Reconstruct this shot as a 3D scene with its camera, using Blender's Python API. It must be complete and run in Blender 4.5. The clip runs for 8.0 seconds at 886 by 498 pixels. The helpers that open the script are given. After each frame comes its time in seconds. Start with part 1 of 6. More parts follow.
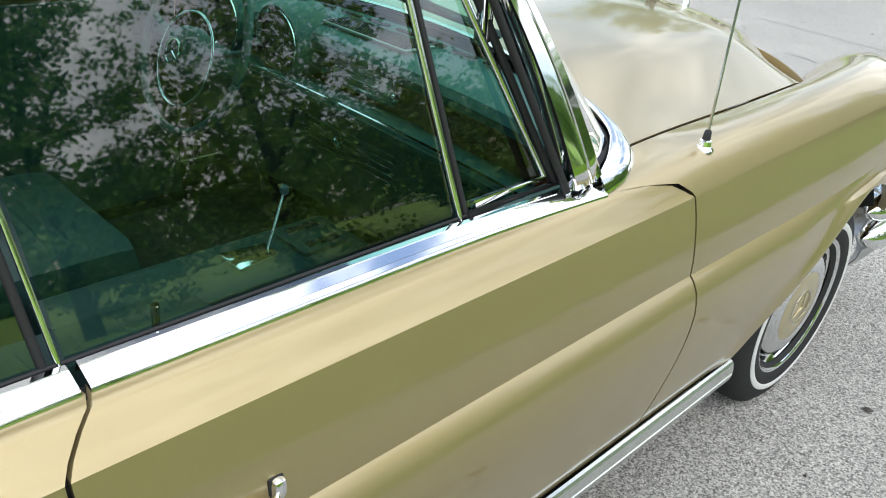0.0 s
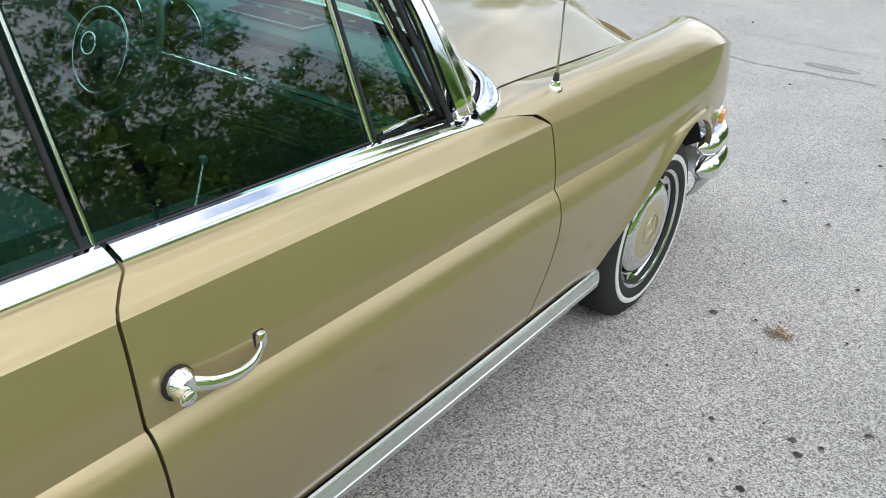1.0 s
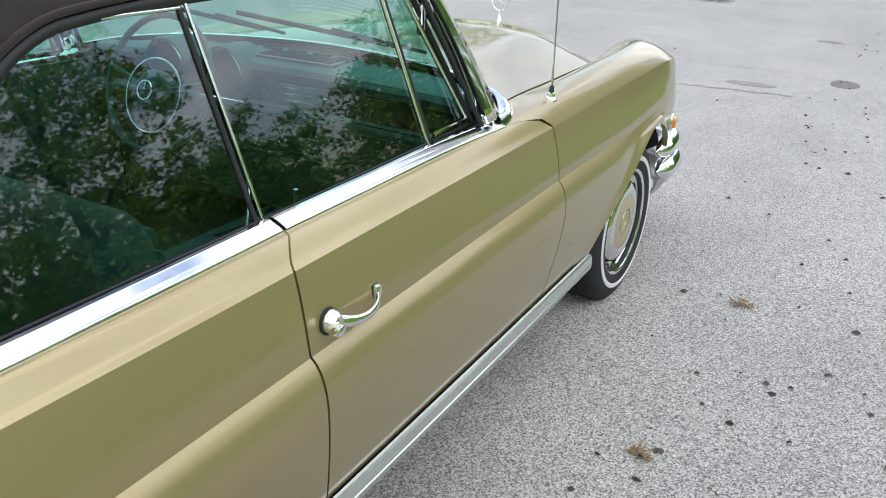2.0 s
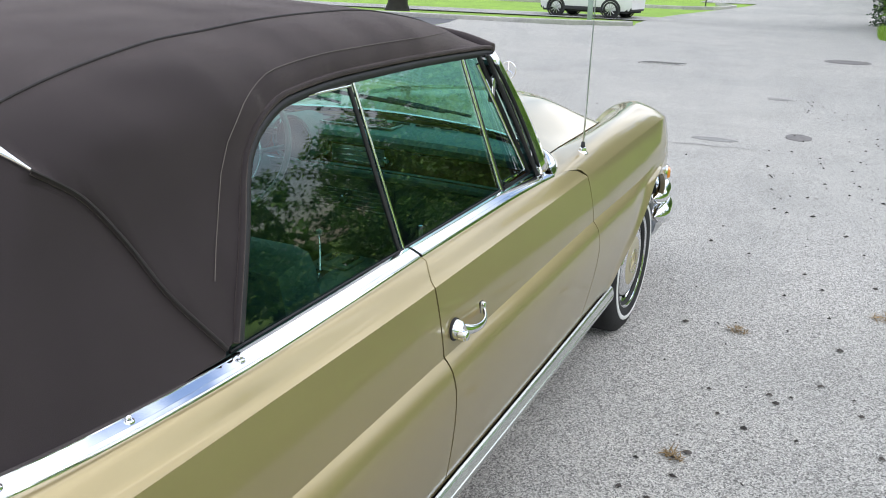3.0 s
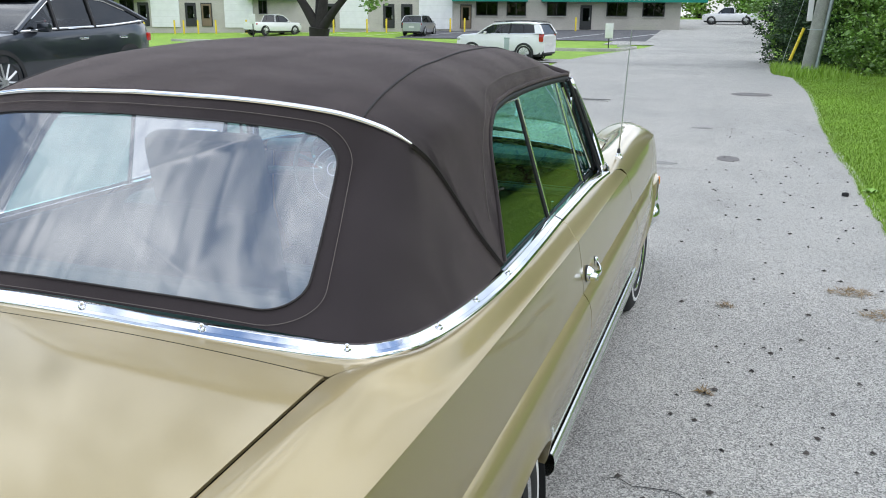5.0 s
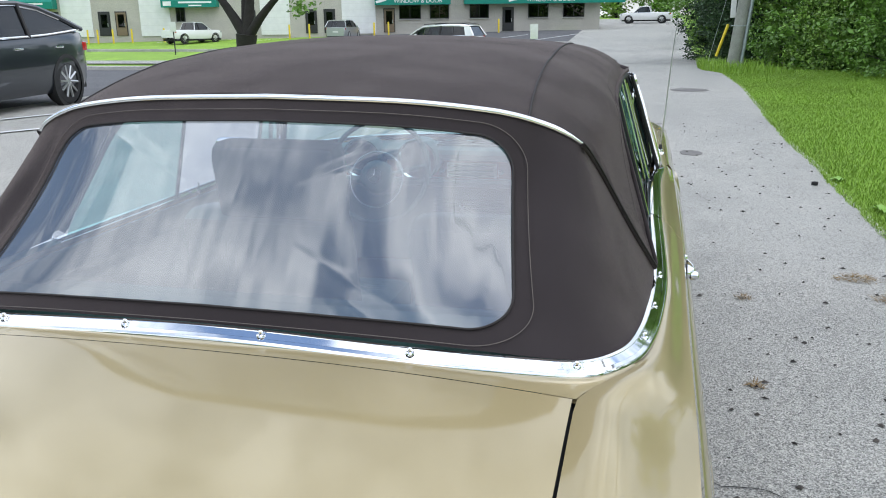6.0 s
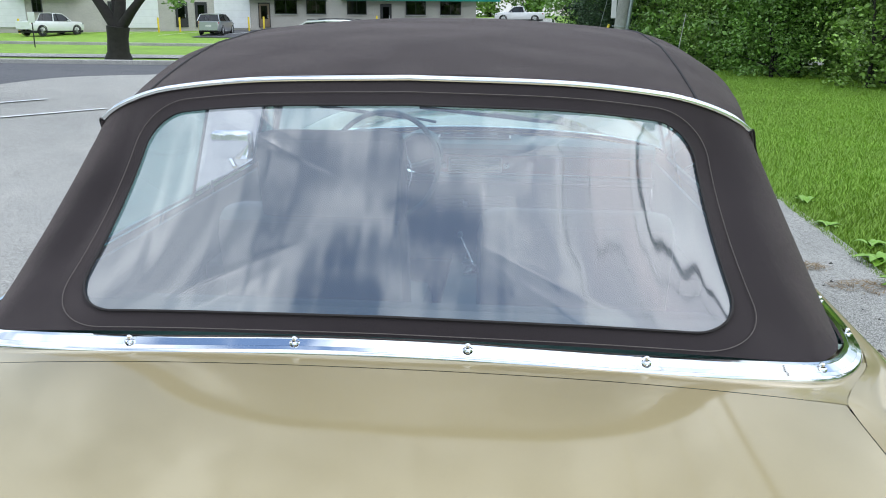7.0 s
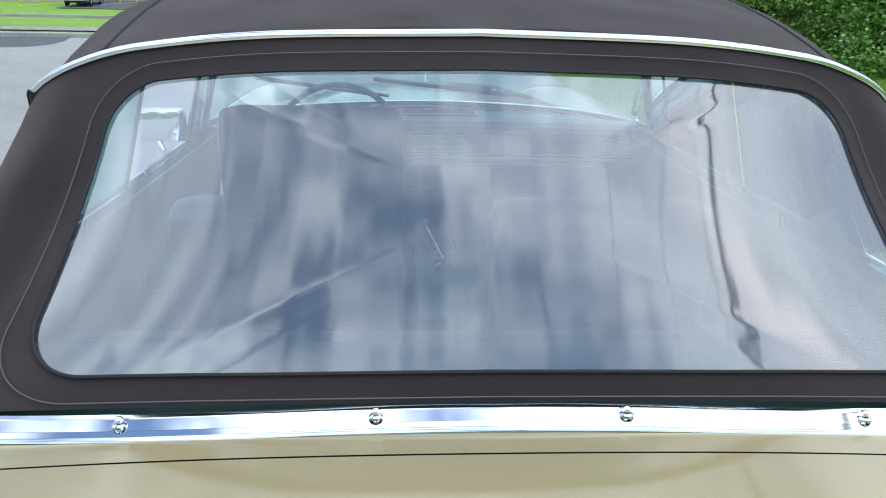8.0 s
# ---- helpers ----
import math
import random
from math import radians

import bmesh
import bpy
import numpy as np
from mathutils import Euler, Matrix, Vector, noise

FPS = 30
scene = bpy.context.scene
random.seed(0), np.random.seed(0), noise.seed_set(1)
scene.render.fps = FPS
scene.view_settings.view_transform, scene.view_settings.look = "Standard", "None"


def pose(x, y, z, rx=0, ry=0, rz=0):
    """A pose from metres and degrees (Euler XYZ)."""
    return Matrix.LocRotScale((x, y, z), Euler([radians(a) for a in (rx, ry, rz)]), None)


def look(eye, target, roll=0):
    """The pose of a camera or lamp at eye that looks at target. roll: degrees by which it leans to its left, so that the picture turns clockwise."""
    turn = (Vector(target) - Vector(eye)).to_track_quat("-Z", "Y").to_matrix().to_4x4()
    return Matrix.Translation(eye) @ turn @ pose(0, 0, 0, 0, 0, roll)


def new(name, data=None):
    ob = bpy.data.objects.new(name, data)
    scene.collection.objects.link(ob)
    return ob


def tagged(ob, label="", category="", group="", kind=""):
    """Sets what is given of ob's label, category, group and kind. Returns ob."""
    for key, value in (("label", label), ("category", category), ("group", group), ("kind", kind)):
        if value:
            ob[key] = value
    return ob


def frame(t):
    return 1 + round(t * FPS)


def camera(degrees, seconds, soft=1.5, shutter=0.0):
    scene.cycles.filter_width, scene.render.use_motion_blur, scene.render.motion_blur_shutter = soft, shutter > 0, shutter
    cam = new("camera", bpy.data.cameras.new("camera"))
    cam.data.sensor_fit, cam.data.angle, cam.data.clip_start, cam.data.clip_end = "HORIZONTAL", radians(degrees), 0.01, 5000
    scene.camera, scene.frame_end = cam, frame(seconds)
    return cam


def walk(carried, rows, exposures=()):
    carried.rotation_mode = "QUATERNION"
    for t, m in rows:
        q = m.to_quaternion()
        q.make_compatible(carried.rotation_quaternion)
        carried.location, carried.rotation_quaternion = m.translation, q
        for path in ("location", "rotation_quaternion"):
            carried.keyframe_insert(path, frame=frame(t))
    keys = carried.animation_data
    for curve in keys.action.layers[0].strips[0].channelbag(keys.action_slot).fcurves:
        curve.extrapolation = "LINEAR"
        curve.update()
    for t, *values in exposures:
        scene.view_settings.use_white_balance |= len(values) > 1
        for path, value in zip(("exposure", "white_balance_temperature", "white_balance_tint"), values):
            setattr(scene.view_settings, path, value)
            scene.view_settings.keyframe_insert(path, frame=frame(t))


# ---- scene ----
FOV = 57.46
cam = camera(FOV, 8.0, soft=1.0)
# seconds, x, y, z, yaw, pitch, roll; the car's axes: x to its right, y forward, rear axle at y = 0
PATH = [
    (0.0, 1.4480, 0.5312, 1.4710, 42.031, -28.208, 6.446),
    (0.5, 1.6004, 0.3758, 1.4545, 37.853, -29.131, 4.893),
    (1.0, 1.6471, 0.2243, 1.4744, 32.885, -27.064, 5.017),
    (1.2, 1.6296, 0.1409, 1.4534, 30.729, -26.143, 4.263),
    (2.3, 1.6644, -0.3857, 1.5115, 27.926, -22.258, 1.908),
    (2.5, 1.6511, -0.4833, 1.5284, 27.211, -21.015, 1.738),
    (3.0, 1.5574, -0.7127, 1.5446, 25.423, -19.195, 1.449),
    (3.5, 1.4969, -0.9568, 1.5435, 23.566, -17.331, 1.471),
    (4.0, 1.4831, -1.2041, 1.5340, 23.037, -16.472, 1.145),
    (4.2, 1.4601, -1.2934, 1.5449, 23.147, -16.040, 0.900),
    (5.3, 1.1186, -1.6372, 1.5234, 17.109, -15.855, -0.079),
    (5.5, 1.0223, -1.6454, 1.5098, 15.923, -15.646, -0.542),
    (6.0, 0.7385, -1.6186, 1.5161, 13.983, -15.767, -0.706),
    (6.5, 0.4628, -1.6279, 1.4910, 8.561, -15.671, 0.061),
    (7.0, 0.1890, -1.5576, 1.4772, 5.005, -15.962, 0.370),
    (7.5, 0.0256, -1.3624, 1.4688, -0.076, -18.166, -0.081),
    (8.0, -0.1059, -1.1950, 1.4226, -3.210, -17.544, 1.094),
]


def eye_pose(x, y, z, yaw, pitch, roll):
    way = Matrix.Rotation(radians(yaw), 4, "Z") @ Matrix.Rotation(radians(90 + pitch), 4, "X")
    return Matrix.Translation((x, y, z)) @ way @ Matrix.Rotation(radians(roll), 4, "Z")


walk(cam, [(t, eye_pose(*r)) for t, *r in PATH], exposures=[(0, 0.74, 6700, 9), (0.5, 0.60, 6680, 10), (1.0, 0.61, 6630, 11), (2.5, 0.66, 6500, 12), (3.5, 0.68, 6500, 12), (4.2, 0.59, 6380, 11), (5.5, 0.48, 6350, 10), (6.5, 0.45, 6310, 9), (8.0, 0.40, 5900, 6)])

# ---- world and sun: bright broken cloud ----
SUN_EL, SUN_ROT = 50, 103
CLOUD_DRIFT = (1.47, 4.93, 3.22)
world = bpy.data.worlds.new("sky")
scene.world = world
world.use_nodes = True
wn, wl = world.node_tree.nodes, world.node_tree.links
wn.clear()
sky = wn.new("ShaderNodeTexSky")
sky.sky_type, sky.sun_disc = "NISHITA", False
sky.sun_elevation, sky.sun_rotation = radians(SUN_EL), radians(SUN_ROT)
tc = wn.new("ShaderNodeTexCoord")
cl = wn.new("ShaderNodeTexNoise")
cl.inputs["Scale"].default_value, cl.inputs["Detail"].default_value, cl.inputs["Roughness"].default_value = 3.2, 9, 0.62
drift = wn.new("ShaderNodeMapping")
drift.inputs["Location"].default_value = CLOUD_DRIFT
wl.new(tc.outputs["Generated"], drift.inputs["Vector"])
wl.new(drift.outputs[0], cl.inputs["Vector"])
rp = wn.new("ShaderNodeValToRGB")
rp.color_ramp.elements[0].position, rp.color_ramp.elements[1].position = 0.40, 0.57
wl.new(cl.outputs["Fac"], rp.inputs["Fac"])
cl2 = wn.new("ShaderNodeTexNoise")
cl2.inputs["Scale"].default_value, cl2.inputs["Detail"].default_value = 7, 6
wl.new(tc.outputs["Generated"], cl2.inputs["Vector"])
rp2 = wn.new("ShaderNodeValToRGB")
rp2.color_ramp.elements[0].color, rp2.color_ramp.elements[1].color = (5.0, 5.4, 6.1, 1), (11.6, 12.0, 12.4, 1)
rp2.color_ramp.elements[0].position, rp2.color_ramp.elements[1].position = 0.3, 0.7
wl.new(cl2.outputs["Fac"], rp2.inputs["Fac"])
mx = wn.new("ShaderNodeMix")
mx.data_type = "RGBA"
wl.new(rp.outputs["Color"], mx.inputs[0])
wl.new(sky.outputs[0], mx.inputs[6])
wl.new(rp2.outputs["Color"], mx.inputs[7])
# cloud decks are brighter overhead than towards the horizon
up = wn.new("ShaderNodeSeparateXYZ")
wl.new(tc.outputs["Generated"], up.inputs[0])
deck = wn.new("ShaderNodeMapRange")
deck.inputs["From Min"].default_value, deck.inputs["From Max"].default_value = 0.0, 0.9
deck.inputs["To Min"].default_value, deck.inputs["To Max"].default_value = 0.72, 1.32
wl.new(up.outputs["Z"], deck.inputs["Value"])
bg = wn.new("ShaderNodeBackground")
dim = wn.new("ShaderNodeMath")
dim.operation = "MULTIPLY"
dim.inputs[1].default_value = 0.15
wl.new(deck.outputs["Result"], dim.inputs[0])
wl.new(dim.outputs[0], bg.inputs["Strength"])
wl.new(mx.outputs[2], bg.inputs["Color"])
wo = wn.new("ShaderNodeOutputWorld")
wl.new(bg.outputs[0], wo.inputs["Surface"])

sun_data = bpy.data.lights.new("sun", "SUN")
sun_data.energy, sun_data.angle, sun_data.color = 0.22, radians(60), (1.0, 0.95, 0.87)
sun = new("sun", sun_data)
el, az = radians(SUN_EL), radians(SUN_ROT)
sun.matrix_world = look((0, 0, 30), (-30 * math.cos(el) * math.sin(az), -30 * math.cos(el) * math.cos(az), 30 - 30 * math.sin(el)))


# ---- materials ----
def material(name, color, rough=0.5, metal=0.0, coat=0.0, coat_rough=0.03, var=0.0, scale=8.0, var2=0.0, scale2=80.0, bump=0.0, bump_scale=200.0, tint=None, spec=0.5, per_piece=0.0, dents=0.0, dent_scale=6.0):
    """A surface with broad and fine variation of colour and fine relief."""
    m = bpy.data.materials.new(name)
    m.use_nodes = True
    n, l = m.node_tree.nodes, m.node_tree.links
    b = n["Principled BSDF"]
    b.inputs["Roughness"].default_value, b.inputs["Metallic"].default_value = rough, metal
    b.inputs["Coat Weight"].default_value, b.inputs["Coat Roughness"].default_value = coat, coat_rough
    b.inputs["Specular IOR Level"].default_value = spec
    b.inputs["Base Color"].default_value = (*color, 1)
    co = n.new("ShaderNodeTexCoord")
    last = None
    for amount, sc in ((var, scale), (var2, scale2)):
        if amount:
            t = n.new("ShaderNodeTexNoise")
            t.inputs["Scale"].default_value, t.inputs["Detail"].default_value, t.inputs["Roughness"].default_value = sc, 5, 0.6
            l.new(co.outputs["Object"], t.inputs["Vector"])
            r = n.new("ShaderNodeValToRGB")
            r.color_ramp.elements[0].position, r.color_ramp.elements[1].position = 0.3, 0.7
            lo, hi = 1 - amount, 1 + amount
            tt = tint or (1, 1, 1)
            r.color_ramp.elements[0].color = (lo * tt[0], lo * tt[1], lo * tt[2], 1)
            r.color_ramp.elements[1].color = (hi, hi, hi, 1)
            l.new(t.outputs["Fac"], r.inputs["Fac"])
            x = n.new("ShaderNodeMix")
            x.data_type, x.blend_type = "RGBA", "MULTIPLY"
            x.inputs[0].default_value = 1
            if last is None:
                x.inputs[6].default_value = (*color, 1)
            else:
                l.new(last, x.inputs[6])
            l.new(r.outputs["Color"], x.inputs[7])
            last = x.outputs[2]
    if per_piece:
        oi = n.new("ShaderNodeNewGeometry")
        mr = n.new("ShaderNodeMapRange")
        mr.inputs["To Min"].default_value, mr.inputs["To Max"].default_value = 1 - per_piece, 1 + per_piece
        l.new(oi.outputs["Random Per Island"], mr.inputs["Value"])
        x = n.new("ShaderNodeMix")
        x.data_type, x.blend_type = "RGBA", "MULTIPLY"
        x.inputs[0].default_value = 1
        if last is None:
            x.inputs[6].default_value = (*color, 1)
        else:
            l.new(last, x.inputs[6])
        l.new(mr.outputs["Result"], x.inputs[7])
        last = x.outputs[2]
    if last is not None:
        l.new(last, b.inputs["Base Color"])
    normal = None
    for amount, sc, reach in ((bump, bump_scale, 0.004), (dents, dent_scale, 0.06)):
        if amount:
            t = n.new("ShaderNodeTexNoise")
            t.inputs["Scale"].default_value, t.inputs["Detail"].default_value = sc, 4 if reach < 0.01 else 1
            l.new(co.outputs["Object"], t.inputs["Vector"])
            bp = n.new("ShaderNodeBump")
            bp.inputs["Strength"].default_value, bp.inputs["Distance"].default_value = amount, reach
            l.new(t.outputs["Fac"], bp.inputs["Height"])
            if normal is not None:
                l.new(normal, bp.inputs["Normal"])
            normal = bp.outputs["Normal"]
    if normal is not None:
        l.new(normal, b.inputs["Normal"])
    return m


def glass_material(name, tint, gloss=1.0, wave=0.0, haze=0.0, ior=1.5):
    """A thin pane: see-through with a tint, and a mirror by Fresnel; wave bends the reflections of a soft sheet."""
    m = bpy.data.materials.new(name)
    m.use_nodes = True
    n, l = m.node_tree.nodes, m.node_tree.links
    n.clear()
    out = n.new("ShaderNodeOutputMaterial")
    tr = n.new("ShaderNodeBsdfTransparent")
    tr.inputs["Color"].default_value = (*tint, 1)
    gl = n.new("ShaderNodeBsdfGlossy")
    gl.inputs["Roughness"].default_value = 0.02 if not haze else 0.06
    gl.inputs["Color"].default_value = (gloss, gloss, gloss, 1)
    fr = n.new("ShaderNodeFresnel")
    fr.inputs["IOR"].default_value = ior
    mix = n.new("ShaderNodeMixShader")
    l.new(fr.outputs[0], mix.inputs[0])
    base = tr
    if haze:
        df = n.new("ShaderNodeBsdfDiffuse")
        df.inputs["Color"].default_value = (0.60, 0.66, 0.78, 1)
        hz = n.new("ShaderNodeMixShader")
        hz.inputs[0].default_value = haze
        l.new(tr.outputs[0], hz.inputs[1])
        l.new(df.outputs[0], hz.inputs[2])
        base = hz
    l.new(base.outputs[0], mix.inputs[1])
    l.new(gl.outputs[0], mix.inputs[2])
    if wave:
        co = n.new("ShaderNodeTexCoord")
        mp = n.new("ShaderNodeMapping")
        mp.inputs["Scale"].default_value = (1, 0.05, 0.05)
        l.new(co.outputs["Object"], mp.inputs["Vector"])
        t = n.new("ShaderNodeTexNoise")
        t.inputs["Scale"].default_value, t.inputs["Detail"].default_value = 16, 1
        l.new(mp.outputs[0], t.inputs["Vector"])
        bp = n.new("ShaderNodeBump")
        bp.inputs["Strength"].default_value, bp.inputs["Distance"].default_value = wave, 0.02
        l.new(t.outputs["Fac"], bp.inputs["Height"])
        l.new(bp.outputs["Normal"], gl.inputs["Normal"])
        l.new(bp.outputs["Normal"], fr.inputs["Normal"])
    l.new(mix.outputs[0], out.inputs["Surface"])
    return m


PAINT = material("gold_metallic_paint", (0.426, 0.340, 0.169), 0.46, 0.72, 1.0, 0.06, var=0.02, scale=3, var2=0.03, scale2=900)
CHROME = material("chrome", (0.86, 0.87, 0.88), 0.06, 1.0, var2=0.03, scale2=40)
CANVAS = material("brown_canvas", (0.030, 0.0235, 0.0245), 0.85, var=0.10, scale=5, var2=0.12, scale2=700, bump=0.35, bump_scale=1400, spec=0.25, dents=0.7, dent_scale=4)
nap = CANVAS.node_tree.nodes["Principled BSDF"]
nap.inputs["Sheen Weight"].default_value, nap.inputs["Sheen Roughness"].default_value = 0.34, 0.42
nap.inputs["Sheen Tint"].default_value = (0.62, 0.50, 0.45, 1)
PIPING = material("dark_brown_piping", (0.018, 0.014, 0.013), 0.7, var2=0.1, scale2=300)
THREAD = material("pale_thread", (0.12, 0.10, 0.09), 0.8, var2=0.2, scale2=500)
RUBBER = material("black_rubber", (0.013, 0.013, 0.014), 0.62, var=0.15, scale=12, bump=0.1, bump_scale=300)
TYRE = material("tyre_rubber", (0.016, 0.016, 0.017), 0.75, var=0.25, scale=14, bump=0.2, bump_scale=250)
WHITEWALL = material("whitewall_rubber", (0.72, 0.72, 0.70), 0.6, var=0.05, scale=20)
GAP = material("shadow_gap_black", (0.01, 0.01, 0.01), 0.9, var=0.1, scale=20)
GLASS = glass_material("green_tinted_glass", (0.38, 0.70, 0.63), ior=2.0)
SCREEN = glass_material("windshield_glass", (0.62, 0.82, 0.75))
SOFT = glass_material("clear_plastic_sheet", (0.68, 0.73, 0.80), 1.0, wave=0.09, haze=0.11, ior=2.3)
PLAIN_GLASS = glass_material("dark_window_glass", (0.16, 0.18, 0.19))
TEAL = material("teal_vinyl", (0.030, 0.105, 0.098), 0.5, var=0.12, scale=6, bump=0.2, bump_scale=500)
TEAL_DARK = material("dark_teal_leather", (0.042, 0.098, 0.092), 0.45, var=0.15, scale=8, bump=0.2, bump_scale=400)
CARPET = material("dark_green_carpet", (0.012, 0.022, 0.02), 0.95, var=0.25, scale=30, bump=0.5, bump_scale=900)
WOOD = material("burr_walnut", (0.16, 0.06, 0.02), 0.25, coat=0.8, var=0.35, scale=9, var2=0.25, scale2=60)
IVORY = material("ivory_plastic", (0.20, 0.28, 0.27), 0.35, var=0.06, scale=10)
AMBER = material("amber_plastic", (0.75, 0.27, 0.03), 0.2, coat=0.6, var=0.1, scale=30)
RED = material("red_lens", (0.45, 0.02, 0.015), 0.2, coat=0.6, var=0.1, scale=30)
LENS = material("clear_lens", (0.75, 0.77, 0.78), 0.08, 0.6, var=0.08, scale=30)
STEEL = material("satin_steel", (0.55, 0.56, 0.56), 0.32, 1.0, var=0.08, scale=30)
ALLOY = material("bright_anodised_alloy", (0.66, 0.69, 0.66), 0.22, 0.9, var=0.04, scale=9)
UNDER = material("black_underbody", (0.02, 0.02, 0.02), 0.85, var=0.2, scale=5)


def ground_material(name, color, speck, size, var=0.16, rough=0.9, bump=0.6, sheen=None):
    """Aggregate: stones of mixed grey, stains and fine relief."""
    m = bpy.data.materials.new(name)
    m.use_nodes = True
    n, l = m.node_tree.nodes, m.node_tree.links
    b = n["Principled BSDF"]
    b.inputs["Roughness"].default_value = rough
    b.inputs["Specular IOR Level"].default_value = 0.5
    b.inputs["Diffuse Roughness"].default_value = 1.0
    co = n.new("ShaderNodeTexCoord")

    def layer(kind, sc, lo, hi, p0, p1, prev):
        if kind == "voronoi":
            t = n.new("ShaderNodeTexVoronoi")
            t.inputs["Scale"].default_value = sc
            src = t.outputs["Color"]
        else:
            t = n.new("ShaderNodeTexNoise")
            t.inputs["Scale"].default_value, t.inputs["Detail"].default_value, t.inputs["Roughness"].default_value = sc, 8, 0.65
            src = t.outputs["Fac"]
        l.new(co.outputs["Object"], t.inputs["Vector"])
        r = n.new("ShaderNodeValToRGB")
        r.color_ramp.elements[0].position, r.color_ramp.elements[1].position = p0, p1
        r.color_ramp.elements[0].color, r.color_ramp.elements[1].color = (*lo, 1), (*hi, 1)
        l.new(src, r.inputs["Fac"])
        x = n.new("ShaderNodeMix")
        x.data_type, x.blend_type = "RGBA", "MULTIPLY"
        x.inputs[0].default_value = 1
        if prev is None:
            x.inputs[6].default_value = (*color, 1)
        else:
            l.new(prev, x.inputs[6])
        l.new(r.outputs["Color"], x.inputs[7])
        return x.outputs[2], t

    w = (1, 1, 1)
    last, vor = layer("voronoi", size, tuple(speck for _ in w), (1.5, 1.5, 1.51), 0.12, 0.85, None)
    last, _ = layer("noise", size * 0.35, (0.86, 0.86, 0.86), (1.1, 1.1, 1.1), 0.35, 0.68, last)
    last, _ = layer("noise", 1.3, (1 - var, 1 - var, 1 - var), (1 + var, 1 + var, 1 + var), 0.3, 0.7, last)
    last, _ = layer("noise", 0.17, (0.86, 0.87, 0.88), (1.12, 1.11, 1.1), 0.3, 0.7, last)
    l.new(last, b.inputs["Base Color"])
    bp = n.new("ShaderNodeBump")
    bp.inputs["Strength"].default_value, bp.inputs["Distance"].default_value = bump, 0.004
    l.new(vor.outputs["Distance"], bp.inputs["Height"])
    l.new(bp.outputs["Normal"], b.inputs["Normal"])
    return m


ASPHALT = ground_material("pale_worn_asphalt", (0.425, 0.415, 0.378), 0.26, 215, var=0.10)
LOT = ground_material("dark_asphalt", (0.10, 0.10, 0.105), 0.6, 60)
CONCRETE = ground_material("kerb_concrete", (0.42, 0.41, 0.38), 0.8, 60)
LAWN = ground_material("grass_ground", (0.205, 0.345, 0.034), 0.7, 40, var=0.22, bump=0.8)
BLADE = material("grass_blade", (0.225, 0.385, 0.033), 0.55, var=0.16, scale=0.35, per_piece=0.09, tint=(1.0, 0.97, 0.85))
LEAF = material("leaf_green", (0.15, 0.285, 0.046), 0.45, per_piece=0.4, var=0.2, scale=0.6)
LEAF_LIGHT = material("leaf_light_green", (0.20, 0.335, 0.056), 0.5, per_piece=0.45, var=0.2, scale=0.6)
LEAF_DARK = material("needle_dark_green", (0.042, 0.085, 0.032), 0.6, per_piece=0.4, var=0.2, scale=0.8)
BARK = material("dark_bark", (0.022, 0.019, 0.016), 0.9, var=0.3, scale=6, var2=0.3, scale2=40, bump=0.8, bump_scale=30)
POLE_WOOD = material("weathered_pole", (0.30, 0.31, 0.27), 0.85, var=0.18, scale=4, var2=0.2, scale2=60, bump=0.4, bump_scale=60)
GALV = material("galvanised_pipe", (0.36, 0.42, 0.41), 0.45, 0.5, var=0.1, scale=10)
YELLOW = material("yellow_paint", (0.72, 0.55, 0.03), 0.5, var=0.1, scale=5)
WHITE = material("white_paint", (0.80, 0.80, 0.79), 0.5, var=0.05, scale=2)
WALL = material("beige_block", (0.50, 0.47, 0.42), 0.85, var=0.08, scale=0.8, var2=0.12, scale2=9, bump=0.3, bump_scale=20)
AWNING = material("green_awning", (0.0, 0.21, 0.155), 0.6, var=0.08, scale=1)
DARK_DOOR = material("dark_door", (0.03, 0.03, 0.032), 0.4, var=0.1, scale=3)
BROWN_DOOR = material("brown_door", (0.20, 0.145, 0.09), 0.5, var=0.1, scale=3)
SHINGLE = material("dark_roofing", (0.08, 0.08, 0.085), 0.9, var=0.2, scale=2)
CAR_DARK = material("charcoal_car_paint", (0.022, 0.027, 0.036), 0.3, 0.5, 1.0, 0.02, var=0.03, scale=4)
CAR_WHITE = material("white_car_paint", (0.80, 0.80, 0.80), 0.35, 0.0, 0.8, 0.03, var=0.02, scale=4)
CAR_SILVER = material("silver_car_paint", (0.45, 0.47, 0.49), 0.3, 0.7, 0.8, 0.03, var=0.03, scale=4)
BRONZE = material("gold_hub_paint", (0.50, 0.43, 0.235), 0.36, 0.5, 0.8, 0.03, var=0.03, scale=20)
HAY = material("dead_grass", (0.24, 0.16, 0.07), 0.9, per_piece=0.4, var=0.2, scale=20)
LITTER = material("dead_leaf", (0.055, 0.048, 0.042), 0.85, per_piece=0.6, var=0.2, scale=20)
IRON = material("cast_iron", (0.17, 0.16, 0.15), 0.75, 0.3, var=0.25, scale=15)
PAPER = material("sign_white", (0.72, 0.72, 0.70), 0.6, var=0.06, scale=6)
CLADDING = material("black_trim_plastic", (0.025, 0.026, 0.028), 0.6, var=0.12, scale=10)
PATCH = material("grey_asphalt_patch", (0.24, 0.235, 0.22), 0.9, var=0.2, scale=20, bump=0.4, bump_scale=200)
WEED = material("weed_leaf", (0.20, 0.38, 0.035), 0.4, var=0.15, scale=12)
